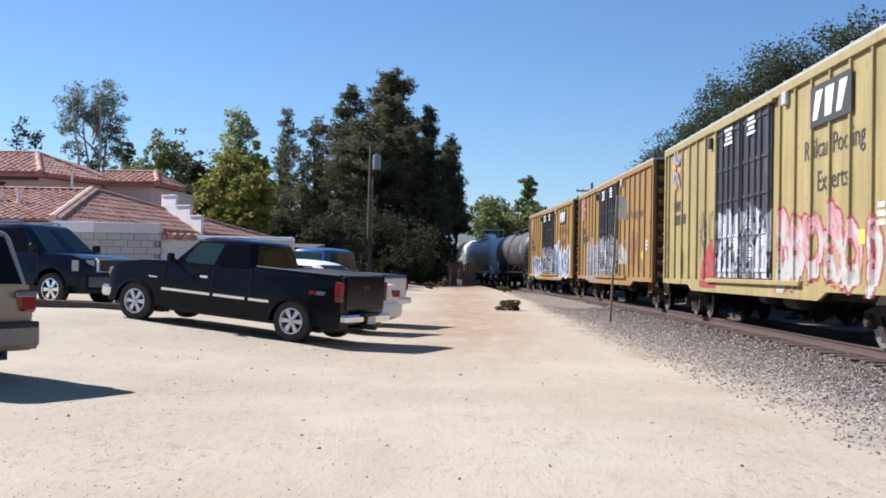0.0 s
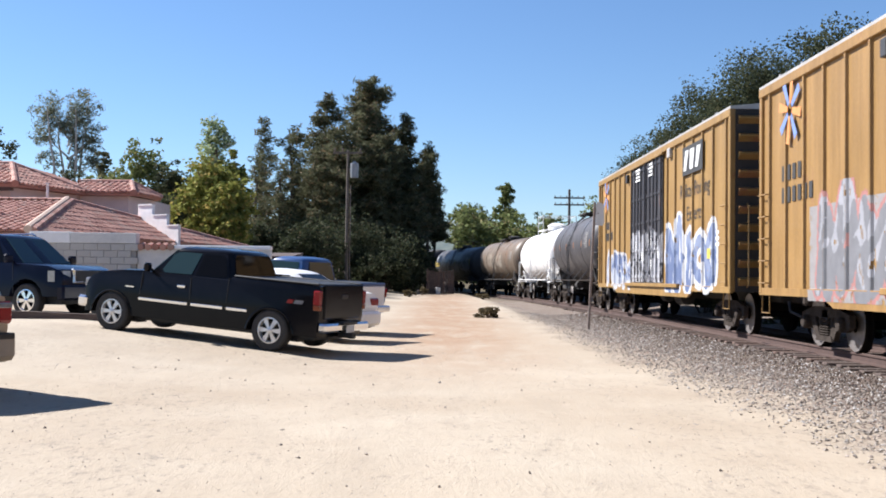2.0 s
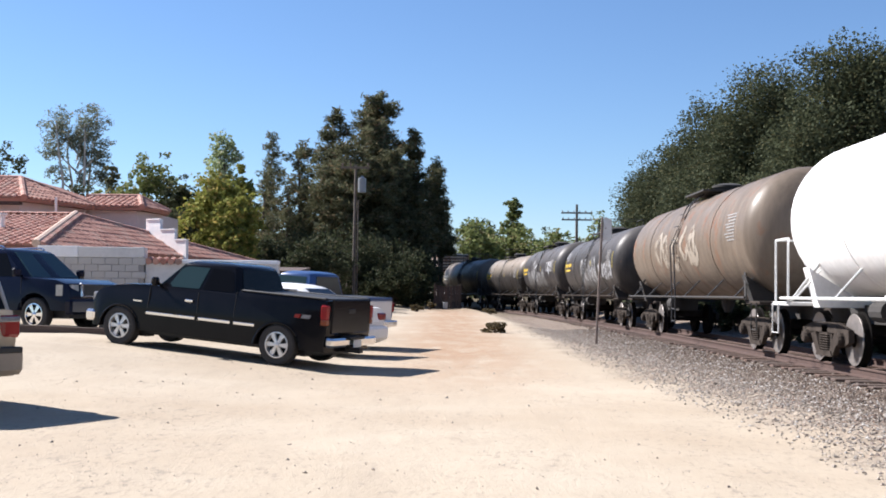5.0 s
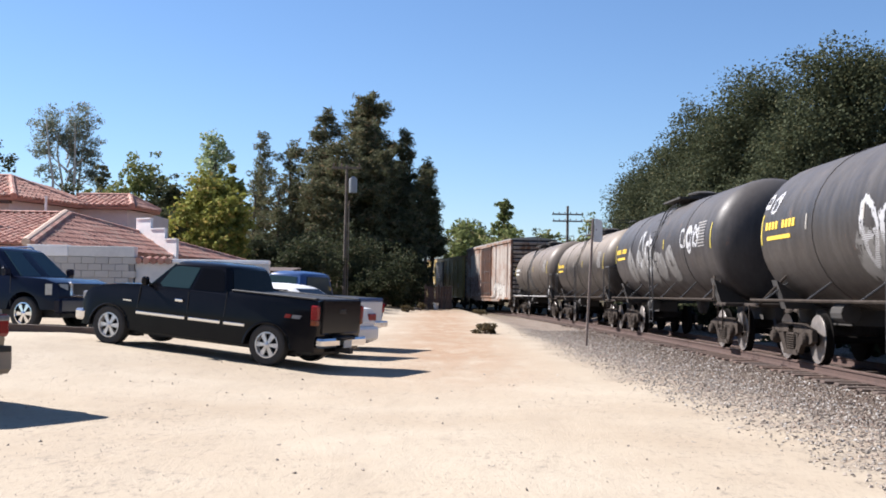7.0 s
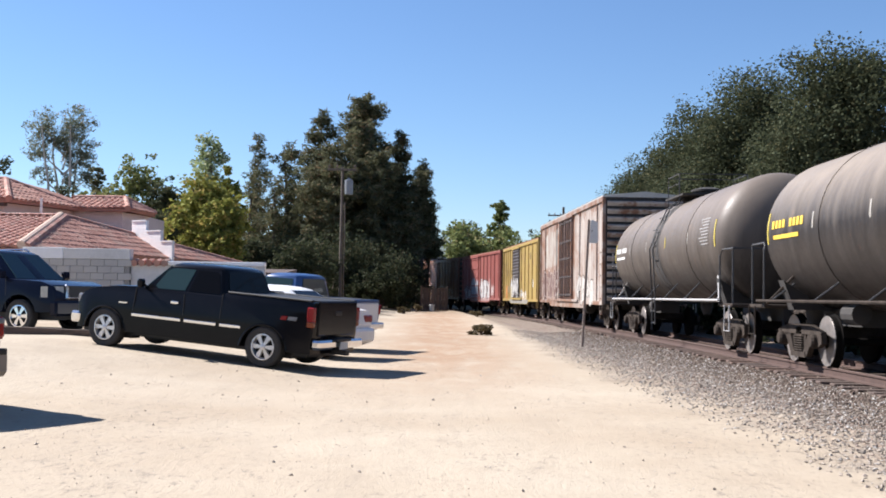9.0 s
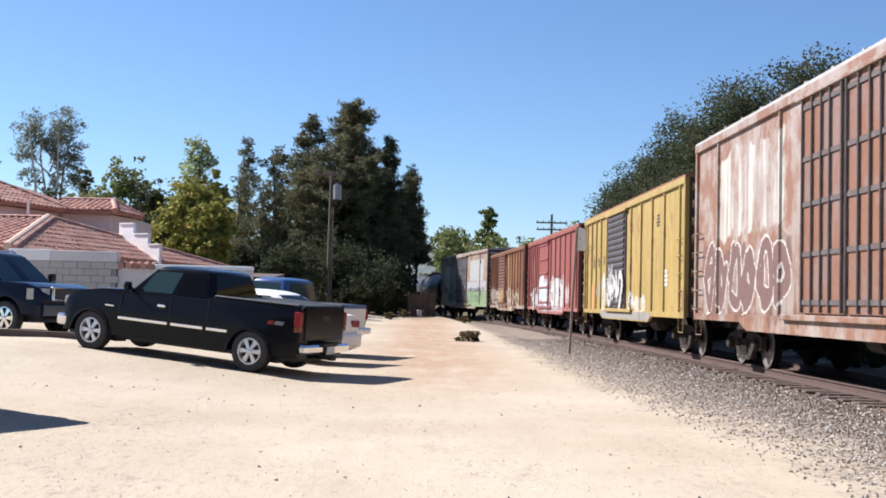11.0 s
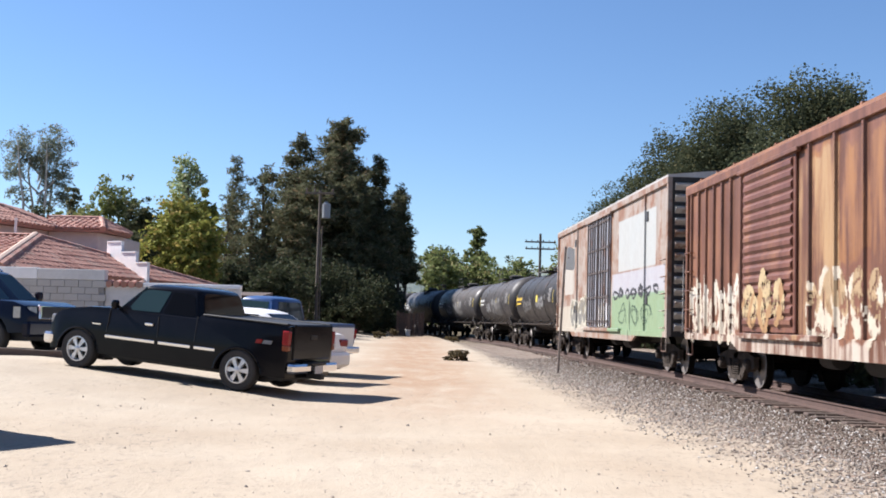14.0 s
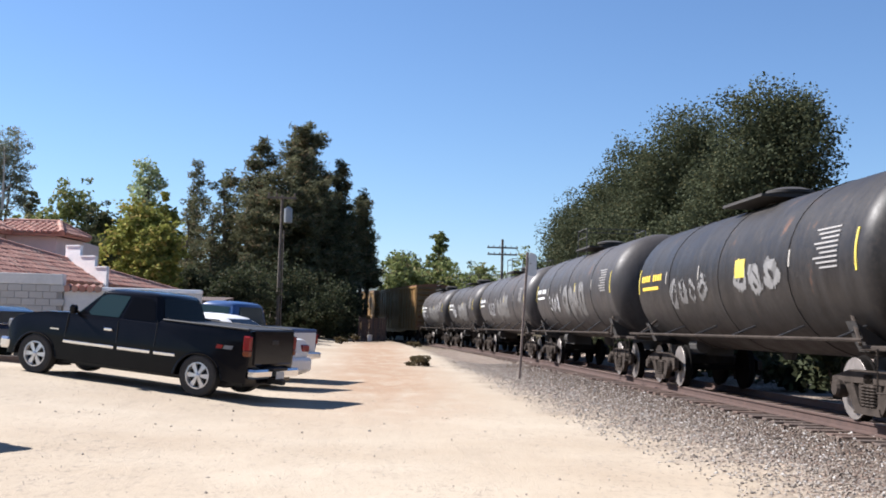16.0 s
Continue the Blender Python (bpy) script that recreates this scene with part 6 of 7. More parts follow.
def navy_suv():
    m = flank_pose((-12.2, 27.1, 0.47), (-9.4, 25.95, 0.5), -0.95)
    c = thing("suv", m, "dark navy full-size suv with chrome wheels", "suv", "vehicles parked on the lot")
    W, ax = 2.0, (-1.5, 1.5)
    top = [(-2.55, 0.6), (-2.62, 0.9), (-2.55, 1.25), (-2.4, 1.28), (1.2, 1.26), (2.1, 1.2), (2.42, 1.1), (2.52, 0.9), (2.5, 0.6)]
    lower_body(c, top, 0.48, ax, 0.49, W, m_navy_paint)
    cab = Cab(-2.5, 1.3, -2.25, 0.5, 0.95, 0.78, 1.22, 1.93)
    cab.shell(c, m_navy_paint)
    for s in (-1, 1):
        cab.side_window(c, [(0.66, 0.08), (0.90, 0.08), (0.955, 0.84), (0.66, 0.84)], s, m_glass)
        cab.side_window(c, [(0.36, 0.08), (0.63, 0.08), (0.63, 0.84), (0.36, 0.84)], s, m_glass)
        cab.side_window(c, [(0.06, 0.08), (0.33, 0.08), (0.33, 0.84), (0.06, 0.84)], s, m_glass)
        part("headlamp", Build().prism([(2.12, s * 0.972), (2.3, s * 0.965), (2.47, s * 0.86), (2.51, s * 0.66), (2.3, s * 0.66)], "z", 0.82, 1.07), m_clear_lamp, c)
        part("fog_lamp", Build().box(2.46, min(s * 0.7, s * 0.84), 0.6, 2.53, max(s * 0.7, s * 0.84), 0.68, 0.02), m_clear_lamp, c)
        mir = part("mirror", Build().box(1.0, min(s * 0.97, s * 1.2), 1.26, 1.14, max(s * 0.97, s * 1.2), 1.46, 0.04), m_navy_paint, c)
        part("mirror_arm", Build().tube([(1.06, s * 0.9, 1.28), (1.06, s * 1.0, 1.33)], 0.03), m_trim, mir)
        for x in (1.12, 0.02, -1.05):
            seam(c, x, 0.55, x, 1.24, s * W / 2 * 0.99)
        for x in (0.2, -0.9):
            part("door_handle", Build().box(x, min(s * 0.97, s * 1.01), 1.06, x + 0.17, max(s * 0.97, s * 1.01), 1.1, 0.01), m_navy_paint, c)
        part("roof_rail", Build().tube([(-2.0, s * 0.66, 1.95), (-1.9, s * 0.66, 2.0), (0.2, s * 0.66, 2.0), (0.3, s * 0.66, 1.95)], 0.022), m_chrome, c)
        part("taillamp", Build().box(-2.63, min(s * 0.8, s * 0.98), 0.95, -2.5, max(s * 0.8, s * 0.98), 1.3, 0.02), m_red_lamp, c)
    cab.end_window(c, [(0.08, 0.06), (0.92, 0.06), (0.9, 0.9), (0.1, 0.9)], True, m_glass_clear, "windshield")
    cab.end_window(c, [(0.1, 0.08), (0.9, 0.08), (0.86, 0.88), (0.14, 0.88)], False, m_glass, "rear_window")
    g = part("grille", Build().box(2.45, -0.6, 0.78, 2.55, 0.6, 1.12, 0.03), m_chrome, c)
    part("grille_mesh", Build().box(2.54, -0.54, 0.82, 2.56, 0.54, 1.08, 0.01), m_trim, g)
    part("front_bumper", Build().box(2.35, -0.98, 0.4, 2.58, 0.98, 0.74, 0.05), m_navy_paint, c)
    part("underbody", Build().box(-2.4, -0.7, 0.3, 2.3, 0.7, 0.6), m_trim, c)
    wheels(c, ax, 0.87, 0.39, 0.26, m_chrome, 6)
    return c


def tan_minivan():
    x, y = -6.64, 13.47
    m = Matrix.Translation((x, y, ground_z(-6.3, 14.3) - 0.01)) @ pose(0, 0, 0, 0, 0, 150)
    c = thing("minivan", m, "tan minivan with tinted glass, seen from behind", "minivan", "vehicles parked on the lot")
    W, ax = 1.92, (-0.1, 2.85)
    top = [(-1.15, 0.5), (-1.2, 0.75), (-1.13, 1.12), (3.0, 1.06), (3.6, 0.98), (3.82, 0.8), (3.82, 0.5)]
    lower_body(c, top, 0.32, ax, 0.4, W, m_tan_paint)
    cab = Cab(-1.12, 3.05, -0.94, 1.6, 0.93, 0.76, 1.06, 1.78)
    cab.shell(c, m_tan_paint)
    for s in (-1, 1):
        cab.side_window(c, [(0.05, 0.1), (0.32, 0.1), (0.34, 0.86), (0.1, 0.86)], s, m_glass)
        cab.side_window(c, [(0.35, 0.1), (0.6, 0.1), (0.63, 0.86), (0.36, 0.86)], s, m_glass)
        cab.side_window(c, [(0.64, 0.1), (0.86, 0.1), (0.92, 0.86), (0.66, 0.86)], s, m_glass)
        lamp = part("taillamp", Build().box(-1.215, min(s * 0.68, s * 0.965), 0.78, -0.98, max(s * 0.68, s * 0.965), 1.05, 0.04), m_red_lamp, c)
        part("lamp_top", Build().box(-1.222, min(s * 0.7, s * 0.94), 0.97, -1.2, max(s * 0.64, s * 0.94), 1.035, 0.01), m_clear_lamp, lamp)
        seam(c, 1.0, 0.45, 1.0, 1.06, s * W / 2 * 0.99)
        part("roof_rail", Build().tube([(-0.4, s * 0.64, 1.76), (-0.3, s * 0.64, 1.8), (1.2, s * 0.64, 1.8), (1.3, s * 0.64, 1.76)], 0.02), m_trim, c)
    cab.end_window(c, [(0.07, 0.08), (0.93, 0.08), (0.9, 0.88), (0.1, 0.88)], False, m_glass, "rear_window")
    cab.end_window(c, [(0.06, 0.06), (0.94, 0.06), (0.92, 0.9), (0.08, 0.9)], True, m_glass_clear, "windshield")
    part("liftgate_recess", Build().box(-1.215, -0.42, 0.82, -1.19, 0.42, 1.0, 0.01), m_tan_trim, c)
    part("number_plate", Build().box(-1.222, -0.16, 0.84, -1.214, 0.16, 0.98), m_plate, c)
    b = part("rear_bumper", Build().box(-1.32, -0.95, 0.34, -1.05, 0.95, 0.66, 0.06), m_tan_trim, c)
    part("bumper_pad", Build().box(-1.33, -0.9, 0.6, -1.1, 0.9, 0.675, 0.015), m_trim, b)
    part("tailpipe", Build().lathe([(-1.2, 0.035), (-0.9, 0.035)], (0, -0.5, 0.3), "x", 10), m_trim, c)
    part("underbody", Build().box(-1.0, -0.7, 0.2, 3.4, 0.7, 0.45), m_trim, c)
    wheels(c, ax, 0.84, 0.335, 0.22, m_bare, 5)
    return c


def white_sedan():
    m = flank_pose((-2.95, 25.0, 0.13), (-5.5, 26.1, 0.3), 0.8)
    c = thing("sedan", m, "silvery white sedan parked beside the pickup", "car", "vehicles parked on the lot")
    W, ax = 1.8, (-1.38, 1.38)
    top = [(-2.3, 0.5), (-2.4, 0.75), (-2.3, 1.06), (-1.6, 1.12), (1.0, 1.0), (1.9, 0.9), (2.25, 0.72), (2.28, 0.5)]
    lower_body(c, top, 0.3, ax, 0.39, W, m_white_paint)
    cab = Cab(-1.75, 1.15, -0.9, 0.25, 0.84, 0.62, 1.0, 1.46)
    cab.shell(c, m_white_paint)
    for s in (-1, 1):
        cab.side_window(c, [(0.2, 0.1), (0.48, 0.1), (0.48, 0.82), (0.12, 0.82)], s, m_glass)
        cab.side_window(c, [(0.51, 0.1), (0.84, 0.1), (0.92, 0.82), (0.51, 0.82)], s, m_glass)
        part("taillamp", Build().box(-2.4, min(s * 0.5, s * 0.87), 0.78, -2.12, max(s * 0.5, s * 0.87), 0.95, 0.03), m_red_lamp, c)
        seam(c, 0.1, 0.4, 0.1, 1.0, s * W / 2 * 0.99)
        part("headlamp", Build().box(2.05, min(s * 0.55, s * 0.86), 0.66, 2.27, max(s * 0.55, s * 0.86), 0.78, 0.02), m_clear_lamp, c)
    cab.end_window(c, [(0.08, 0.08), (0.92, 0.08), (0.88, 0.9), (0.12, 0.9)], False, m_glass, "rear_window")
    cab.end_window(c, [(0.08, 0.06), (0.92, 0.06), (0.9, 0.9), (0.1, 0.9)], True, m_glass_clear, "windshield")
    part("rear_bumper", Build().box(-2.5, -0.86, 0.34, -2.2, 0.86, 0.66, 0.06), m_white_paint, c)
    part("number_plate", Build().box(-2.43, -0.16, 0.78, -2.405, 0.16, 0.9), m_plate, c)
    part("underbody", Build().box(-2.1, -0.65, 0.2, 2.0, 0.65, 0.4), m_trim, c)
    wheels(c, ax, 0.78, 0.32, 0.21, m_bare, 5)
    return c


def blue_pickup():
    m = flank_pose((-2.55, 28.3, 0.16), (-5.55, 29.6, 0.34), 0.85)
    c = thing("pickup_truck", m, "old blue pickup truck with a white tailgate", "pickup truck", "vehicles parked on the lot")
    W, ax = 1.95, (-1.65, 1.65)
    top = [(-2.12, 0.6), (-2.16, 0.8), (-2.12, 1.2), (-0.75, 1.22), (-0.7, 1.16), (1.0, 1.14), (2.1, 1.08), (2.3, 0.9), (2.3, 0.6)]
    lower_body(c, top, 0.45, ax, 0.45, W, m_blue_paint)
    cab = Cab(-0.72, 0.95, -0.6, 0.35, 0.9, 0.74, 1.1, 1.76)
    cab.shell(c, m_blue_paint)
    for s in (-1, 1):
        cab.side_window(c, [(0.14, 0.12), (0.84, 0.12), (0.9, 0.84), (0.14, 0.84)], s, m_glass_clear)
        part("taillamp", Build().box(-2.17, min(s * 0.84, s * 0.96), 0.85, -2.06, max(s * 0.84, s * 0.96), 1.1, 0.02), m_red_lamp, c)
        seam(c, -0.62, 0.55, -0.62, 1.16, s * W / 2 * 0.99), seam(c, 0.95, 0.55, 0.95, 1.14, s * W / 2 * 0.99)
        part("chrome_trim", Build().box(-2.06, min(s * 0.955, s * 0.985), 0.8, 2.1, max(s * 0.955, s * 0.985), 0.84), m_chrome, c)
    cab.end_window(c, [(0.1, 0.12), (0.9, 0.12), (0.86, 0.86), (0.14, 0.86)], False, m_glass_clear, "rear_window")
    cab.end_window(c, [(0.08, 0.06), (0.92, 0.06), (0.9, 0.9), (0.1, 0.9)], True, m_glass_clear, "windshield")
    part("bed_floor", Build().box(-2.0, -0.82, 1.2, -0.85, 0.82, 1.226), m_trim, c)
    part("tailgate", Build().box(-2.18, -0.8, 0.62, -2.12, 0.8, 1.14, 0.02), m_white_paint, c, "white tailgate")
    part("tailgate_rail", Build().box(-2.185, -0.8, 1.143, -2.1, 0.8, 1.23, 0.02), m_blue_paint, c)
    part("rear_bumper", Build().box(-2.3, -0.95, 0.48, -2.12, 0.95, 0.64, 0.03), m_chrome, c)
    part("underbody", Build().box(-2.0, -0.7, 0.3, 2.1, 0.7, 0.55), m_trim, c)
    wheels(c, ax, 0.84, 0.36, 0.2, m_bare, 5)
    return c


black_pickup(), navy_suv(), tan_minivan(), white_sedan(), blue_pickup()


def parking_log():
    """An old timber laid as a wheel stop in front of the suv."""
    a, b = Vector((-9.6, 24.55, ground_height(-9.6, 24.55) + 0.07)), Vector((-7.0, 24.75, ground_height(-7.0, 24.75) + 0.07))
    d = (b - a).normalized()
    side = Vector((-d.y, d.x, 0)) * 0.12
    up = Vector((0, 0, 0.1))
    rings = [[p - side - up, p + side - up, p + side * 0.92 + up, p - side * 0.92 + up] for p in (a, a.lerp(b, 0.3) + Vector((0, 0.02, 0.008)), a.lerp(b, 0.7) - Vector((0, 0.02, 0.01)), b)]
    return solid("parking_log", Build().rings(rings), m_tie, "dark weathered timber laid as a wheel stop", "timber")


parking_log()


# ---- trees, bushes, hills ----
def leaf_mat(name, dark, light, warm):
    m = Mat(name, 0.75, 0, 0.06)
    r = m.island()
    c = m.mix(m.ramp(m.math("ADD", m.math("MULTIPLY", r, 0.4), m.math("MULTIPLY", m.noise(0.55, 3), 0.9)), 0.35, 0.95), dark, light)
    c = m.mix(m.ramp(m.math("FRACT", m.math("MULTIPLY", r, 9.1)), 0.86, 0.9), c, warm)
    m.colour(c)
    tr = m.node("ShaderNodeBsdfTranslucent")
    m.link(c, tr.inputs["Color"])
    mix = m.node("ShaderNodeMixShader")
    mix.inputs[0].default_value = 0.28
    m.link(m.b.outputs[0], mix.inputs[1])
    m.link(tr.outputs[0], mix.inputs[2])
    m.link(mix.outputs[0], m.t.nodes["Material Output"].inputs["Surface"])
    return m.m


m_pine = leaf_mat("pine_needles", (0.05, 0.056, 0.032), (0.155, 0.155, 0.085), (0.2, 0.15, 0.088))
m_oak = leaf_mat("oak_leaves", (0.042, 0.051, 0.028), (0.08, 0.091, 0.05), (0.1, 0.095, 0.048))
m_sycamore = leaf_mat("sycamore_leaves", (0.1, 0.118, 0.026), (0.31, 0.31, 0.08), (0.36, 0.28, 0.09))
m_pale = leaf_mat("pale_leaves", (0.133, 0.174, 0.080), (0.373, 0.427, 0.227), (0.400, 0.400, 0.267))
m_euc = leaf_mat("eucalyptus_leaves", (0.103, 0.120, 0.086), (0.258, 0.284, 0.206), (0.284, 0.241, 0.163))
m_bush = leaf_mat("shrub_leaves", (0.027, 0.034, 0.018), (0.062, 0.072, 0.038), (0.07, 0.062, 0.035))
m_fargreen = leaf_mat("distant_leaves", (0.086, 0.107, 0.039), (0.215, 0.241, 0.090), (0.241, 0.215, 0.103))
m_weed = leaf_mat("dry_weeds", (0.06, 0.05, 0.028), (0.15, 0.115, 0.06), (0.2, 0.15, 0.085))
m_bark = plain("dark_bark", (0.09, 0.065, 0.05), 0.95, 0, 0.4, 5, 0.6)
m_white_bark = plain("pale_bark", (0.5, 0.45, 0.4), 0.85, 0, 0.3, 3, 0.3)


def leaves_mesh(name, blobs, count, size, material, seed, ragged=0.35, droop=0.0, narrow=0.6):
    """Leaf sprays gathered in clumps through a set of uneven lobes (x, y, z, rx, ry, rz)."""
    g = np.random.default_rng(seed)
    B = np.array(blobs, float)
    vol = (B[:, 3] * B[:, 4] * B[:, 5]) ** 0.75
    per = 26
    nc = max(4, count // per)
    which = g.choice(len(B), nc, p=vol / vol.sum())
    d = g.normal(size=(nc, 3))
    d /= np.linalg.norm(d, axis=1)[:, None]
    rad = np.clip(g.random(nc) ** 0.38 * (1 + ragged * g.normal(size=nc) * 0.5), 0, 1.15)
    centre = B[which, :3] + d * rad[:, None] * B[which, 3:]
    spread = (0.16 + 0.1 * g.random(nc)) * np.minimum(B[which, 3], B[which, 5])
    spread = np.clip(spread, size * 0.9, size * 4.0)
    p = np.repeat(centre, per, 0) + np.clip(g.normal(size=(nc * per, 3)), -1.5, 1.5) * np.repeat(spread, per)[:, None] * (1, 1, 0.75)
    n = len(p)
    a = g.normal(size=(n, 3))
    a[:, 2] = a[:, 2] * 0.6 - droop
    a /= np.linalg.norm(a, axis=1)[:, None]
    b = np.cross(a, g.normal(size=(n, 3)))
    b /= np.linalg.norm(b, axis=1)[:, None]
    s = size * g.uniform(0.55, 1.3, (n, 1))
    V = np.stack([p - a * s, p + b * s * narrow, p + a * s, p - b * s * narrow], 1).reshape(-1, 3)
    me = bpy.data.meshes.new(name)
    me.vertices.add(4 * n)
    me.loops.add(4 * n)
    me.polygons.add(n)
    me.vertices.foreach_set("co", V.ravel())
    me.loops.foreach_set("vertex_index", np.arange(4 * n, dtype=np.int32))
    me.polygons.foreach_set("loop_start", np.arange(0, 4 * n, 4, dtype=np.int32))
    me.materials.append(material)
    me.update(calc_edges=True)
    return me


def tree(label, x, y, blobs, count, size, leaf, trunk_r, bark=None, seed=0, trunk_top=0.9, category="tree", group="", stems=1, z=None, limbs=7, **kw):
    """A tree at a place; blobs are lobes of its crown, relative to its foot."""
    z = ground_z(min(x, 0) if x < 6 else 3, y) if z is None else z
    t = thing("tree", pose(x, y, z - 0.1), label, category, group)
    rnd = random.Random(seed)
    top = max(b[2] + b[5] for b in blobs) * trunk_top
    bl = Build()
    for s in range(stems):
        ang, off = 6.28 * s / max(1, stems) + seed, (0.35 if stems > 1 else 0.0)
        lean = (0.10 if stems > 1 else 0.025) * top
        path = []
        for k in range(7):
            q = k / 6
            path.append((off * math.cos(ang) * (0.3 + q) + lean * q * math.cos(ang) + rnd.uniform(-1, 1) * 0.02 * top * q, off * math.sin(ang) * (0.3 + q) + lean * q * math.sin(ang) + rnd.uniform(-1, 1) * 0.02 * top * q, top * q))
        bl.tube(path, trunk_r, 8, trunk_r * 0.2)
    part("trunk", bl, bark or m_bark, t, smooth=True)
    for k, b in enumerate(blobs[: limbs * 2]):
        z0 = max(0.15 * top, min(b[2] - b[5] * 0.5, top * 0.9))
        end = Vector((b[0], b[1], b[2]))
        start = Vector((rnd.uniform(-0.02, 0.02), 0, min(z0, end.z * 0.85)))
        mid = start.lerp(end, 0.5) + Vector((rnd.uniform(-0.2, 0.2), rnd.uniform(-0.2, 0.2), -0.05 * (end - start).length))
        if (end - start).length > 0.4:
            part("limb", Build().tube([start, mid, end], trunk_r * 0.45, 6, trunk_r * 0.12), bark or m_bark, t, smooth=True)
    part("crown", leaves_mesh("crown", blobs, count, size, leaf, seed, **kw), None, t)
    return t


def conifer_blobs(h, r, seed, base=0.12, n=16, lean=0.0):
    """Lobes of a shaggy pine: flat boughs in uneven whorls, narrowing to the top."""
    rnd = random.Random(seed)
    out = []
    for k in range(n):
        q = base + (1 - base) * (k + 0.5) / n
        w = r * (1.05 - q) ** 0.44 * rnd.uniform(0.66, 1.14)
        a = rnd.uniform(0, 6.28)
        out.append((lean * q * h, 0, q * h, w * 0.4, w * 0.4, h / n * 0.8))
        for i in range(3):
            d, s = a + 2.1 * i + rnd.uniform(-0.5, 0.5), rnd.uniform(0.75, 1.1)
            out.append((w * 0.72 * s * math.cos(d) + lean * q * h, w * 0.72 * s * math.sin(d), q * h + rnd.uniform(-0.4, 0.5) * h / n, w * 0.52, w * 0.52, h / n * rnd.uniform(0.5, 0.75)))
    out.append((lean * h, 0, h * 0.97, r * 0.18, r * 0.18, h * 0.05))
    return out


def round_blobs(h, r, seed, base=0.3, n=14):
    """Lobes of a broad crown."""
    rnd = random.Random(seed)
    out = []
    for k in range(n):
        a, q = rnd.uniform(0, 6.28), rnd.random()
        zz = h * (base + (1 - base) * (0.12 + 0.76 * q))
        w = r * math.sqrt(max(0.1, 1 - (2 * q - 0.95) ** 2)) * rnd.uniform(0.35, 0.72)
        out.append((w * math.cos(a), w * math.sin(a), zz, r * rnd.uniform(0.36, 0.55), r * rnd.uniform(0.36, 0.55), h * (1 - base) * rnd.uniform(0.16, 0.26)))
    return out


G_P, G_O, G_L = "tall dark pines", "oaks beside the track", "leafy trees behind the houses"
for k, (x, y, h, r, n) in enumerate(((-6.21, 101.2, 18.0, 4.94, 21000), (-9.77, 100.0, 16.8, 2.99, 9000), (-2.88, 98.9, 15.3, 2.18, 8000), (-12.30, 96.6, 13.3, 2.88, 4500), (-7.93, 92.0, 12.6, 4.60, 12000), (-4.48, 93.1, 12.2, 3.91, 12000), (-6.21, 96.6, 15.4, 4.83, 13000), (-9.66, 94.3, 12.6, 3.68, 5500))):
    tree("tall dark green pine with a ragged crown", x, y, conifer_blobs(h, r, 10 + k, 0.08, 18), int(n * 2.2), 0.27, m_pine, 0.32, seed=20 + k, group=G_P, ragged=0.75, droop=0.25, narrow=0.2)
for k, (x, y, h, r, n) in enumerate(((-0.92, 96.6, 12.2, 2.07, 4500), (-0.35, 97.5, 8.2, 1.90, 3500), (-2.18, 94.3, 9.4, 2.64, 5000), (-15.18, 97.7, 14.4, 1.72, 3200), (-15.29, 95.4, 10.8, 2.99, 2600), (-12.88, 92.0, 9.7, 2.76, 2600))):
    tree("slender dark pine with sparse branches", x, y, conifer_blobs(h, r, 40 + k, 0.55 if k < 3 else 0.1, 15), int(n * 1.9), 0.24, m_pine, 0.2, seed=50 + k, group=G_P, ragged=0.85, droop=0.3, narrow=0.2)

tree("tall eucalyptus with pale bare stems", -36.2, 110, [(-1.7, 0, 16.4, 1.6, 1.6, 1.7), (1.3, 0, 16.9, 1.6, 1.6, 1.6), (0, 0.4, 15.6, 1.5, 1.4, 1.3), (-2.3, 0, 14.2, 1.2, 1.2, 1.4), (2.2, 0, 14.0, 1.3, 1.3, 1.6), (0.3, 0, 14.6, 1.2, 1.2, 1.3), (2.6, 0, 11.6, 1.1, 1.1, 1.3), (-1.8, 0, 11.8, 0.9, 0.9, 1.0), (0.6, 0, 11.0, 0.9, 0.9, 1.0), (0.9, 0, 12.9, 1.0, 1.0, 1.1)], 9500, 0.16, m_euc, 0.26, m_white_bark, 7, 0.9, group=G_L, stems=4, ragged=0.8, droop=0.5, narrow=0.35)
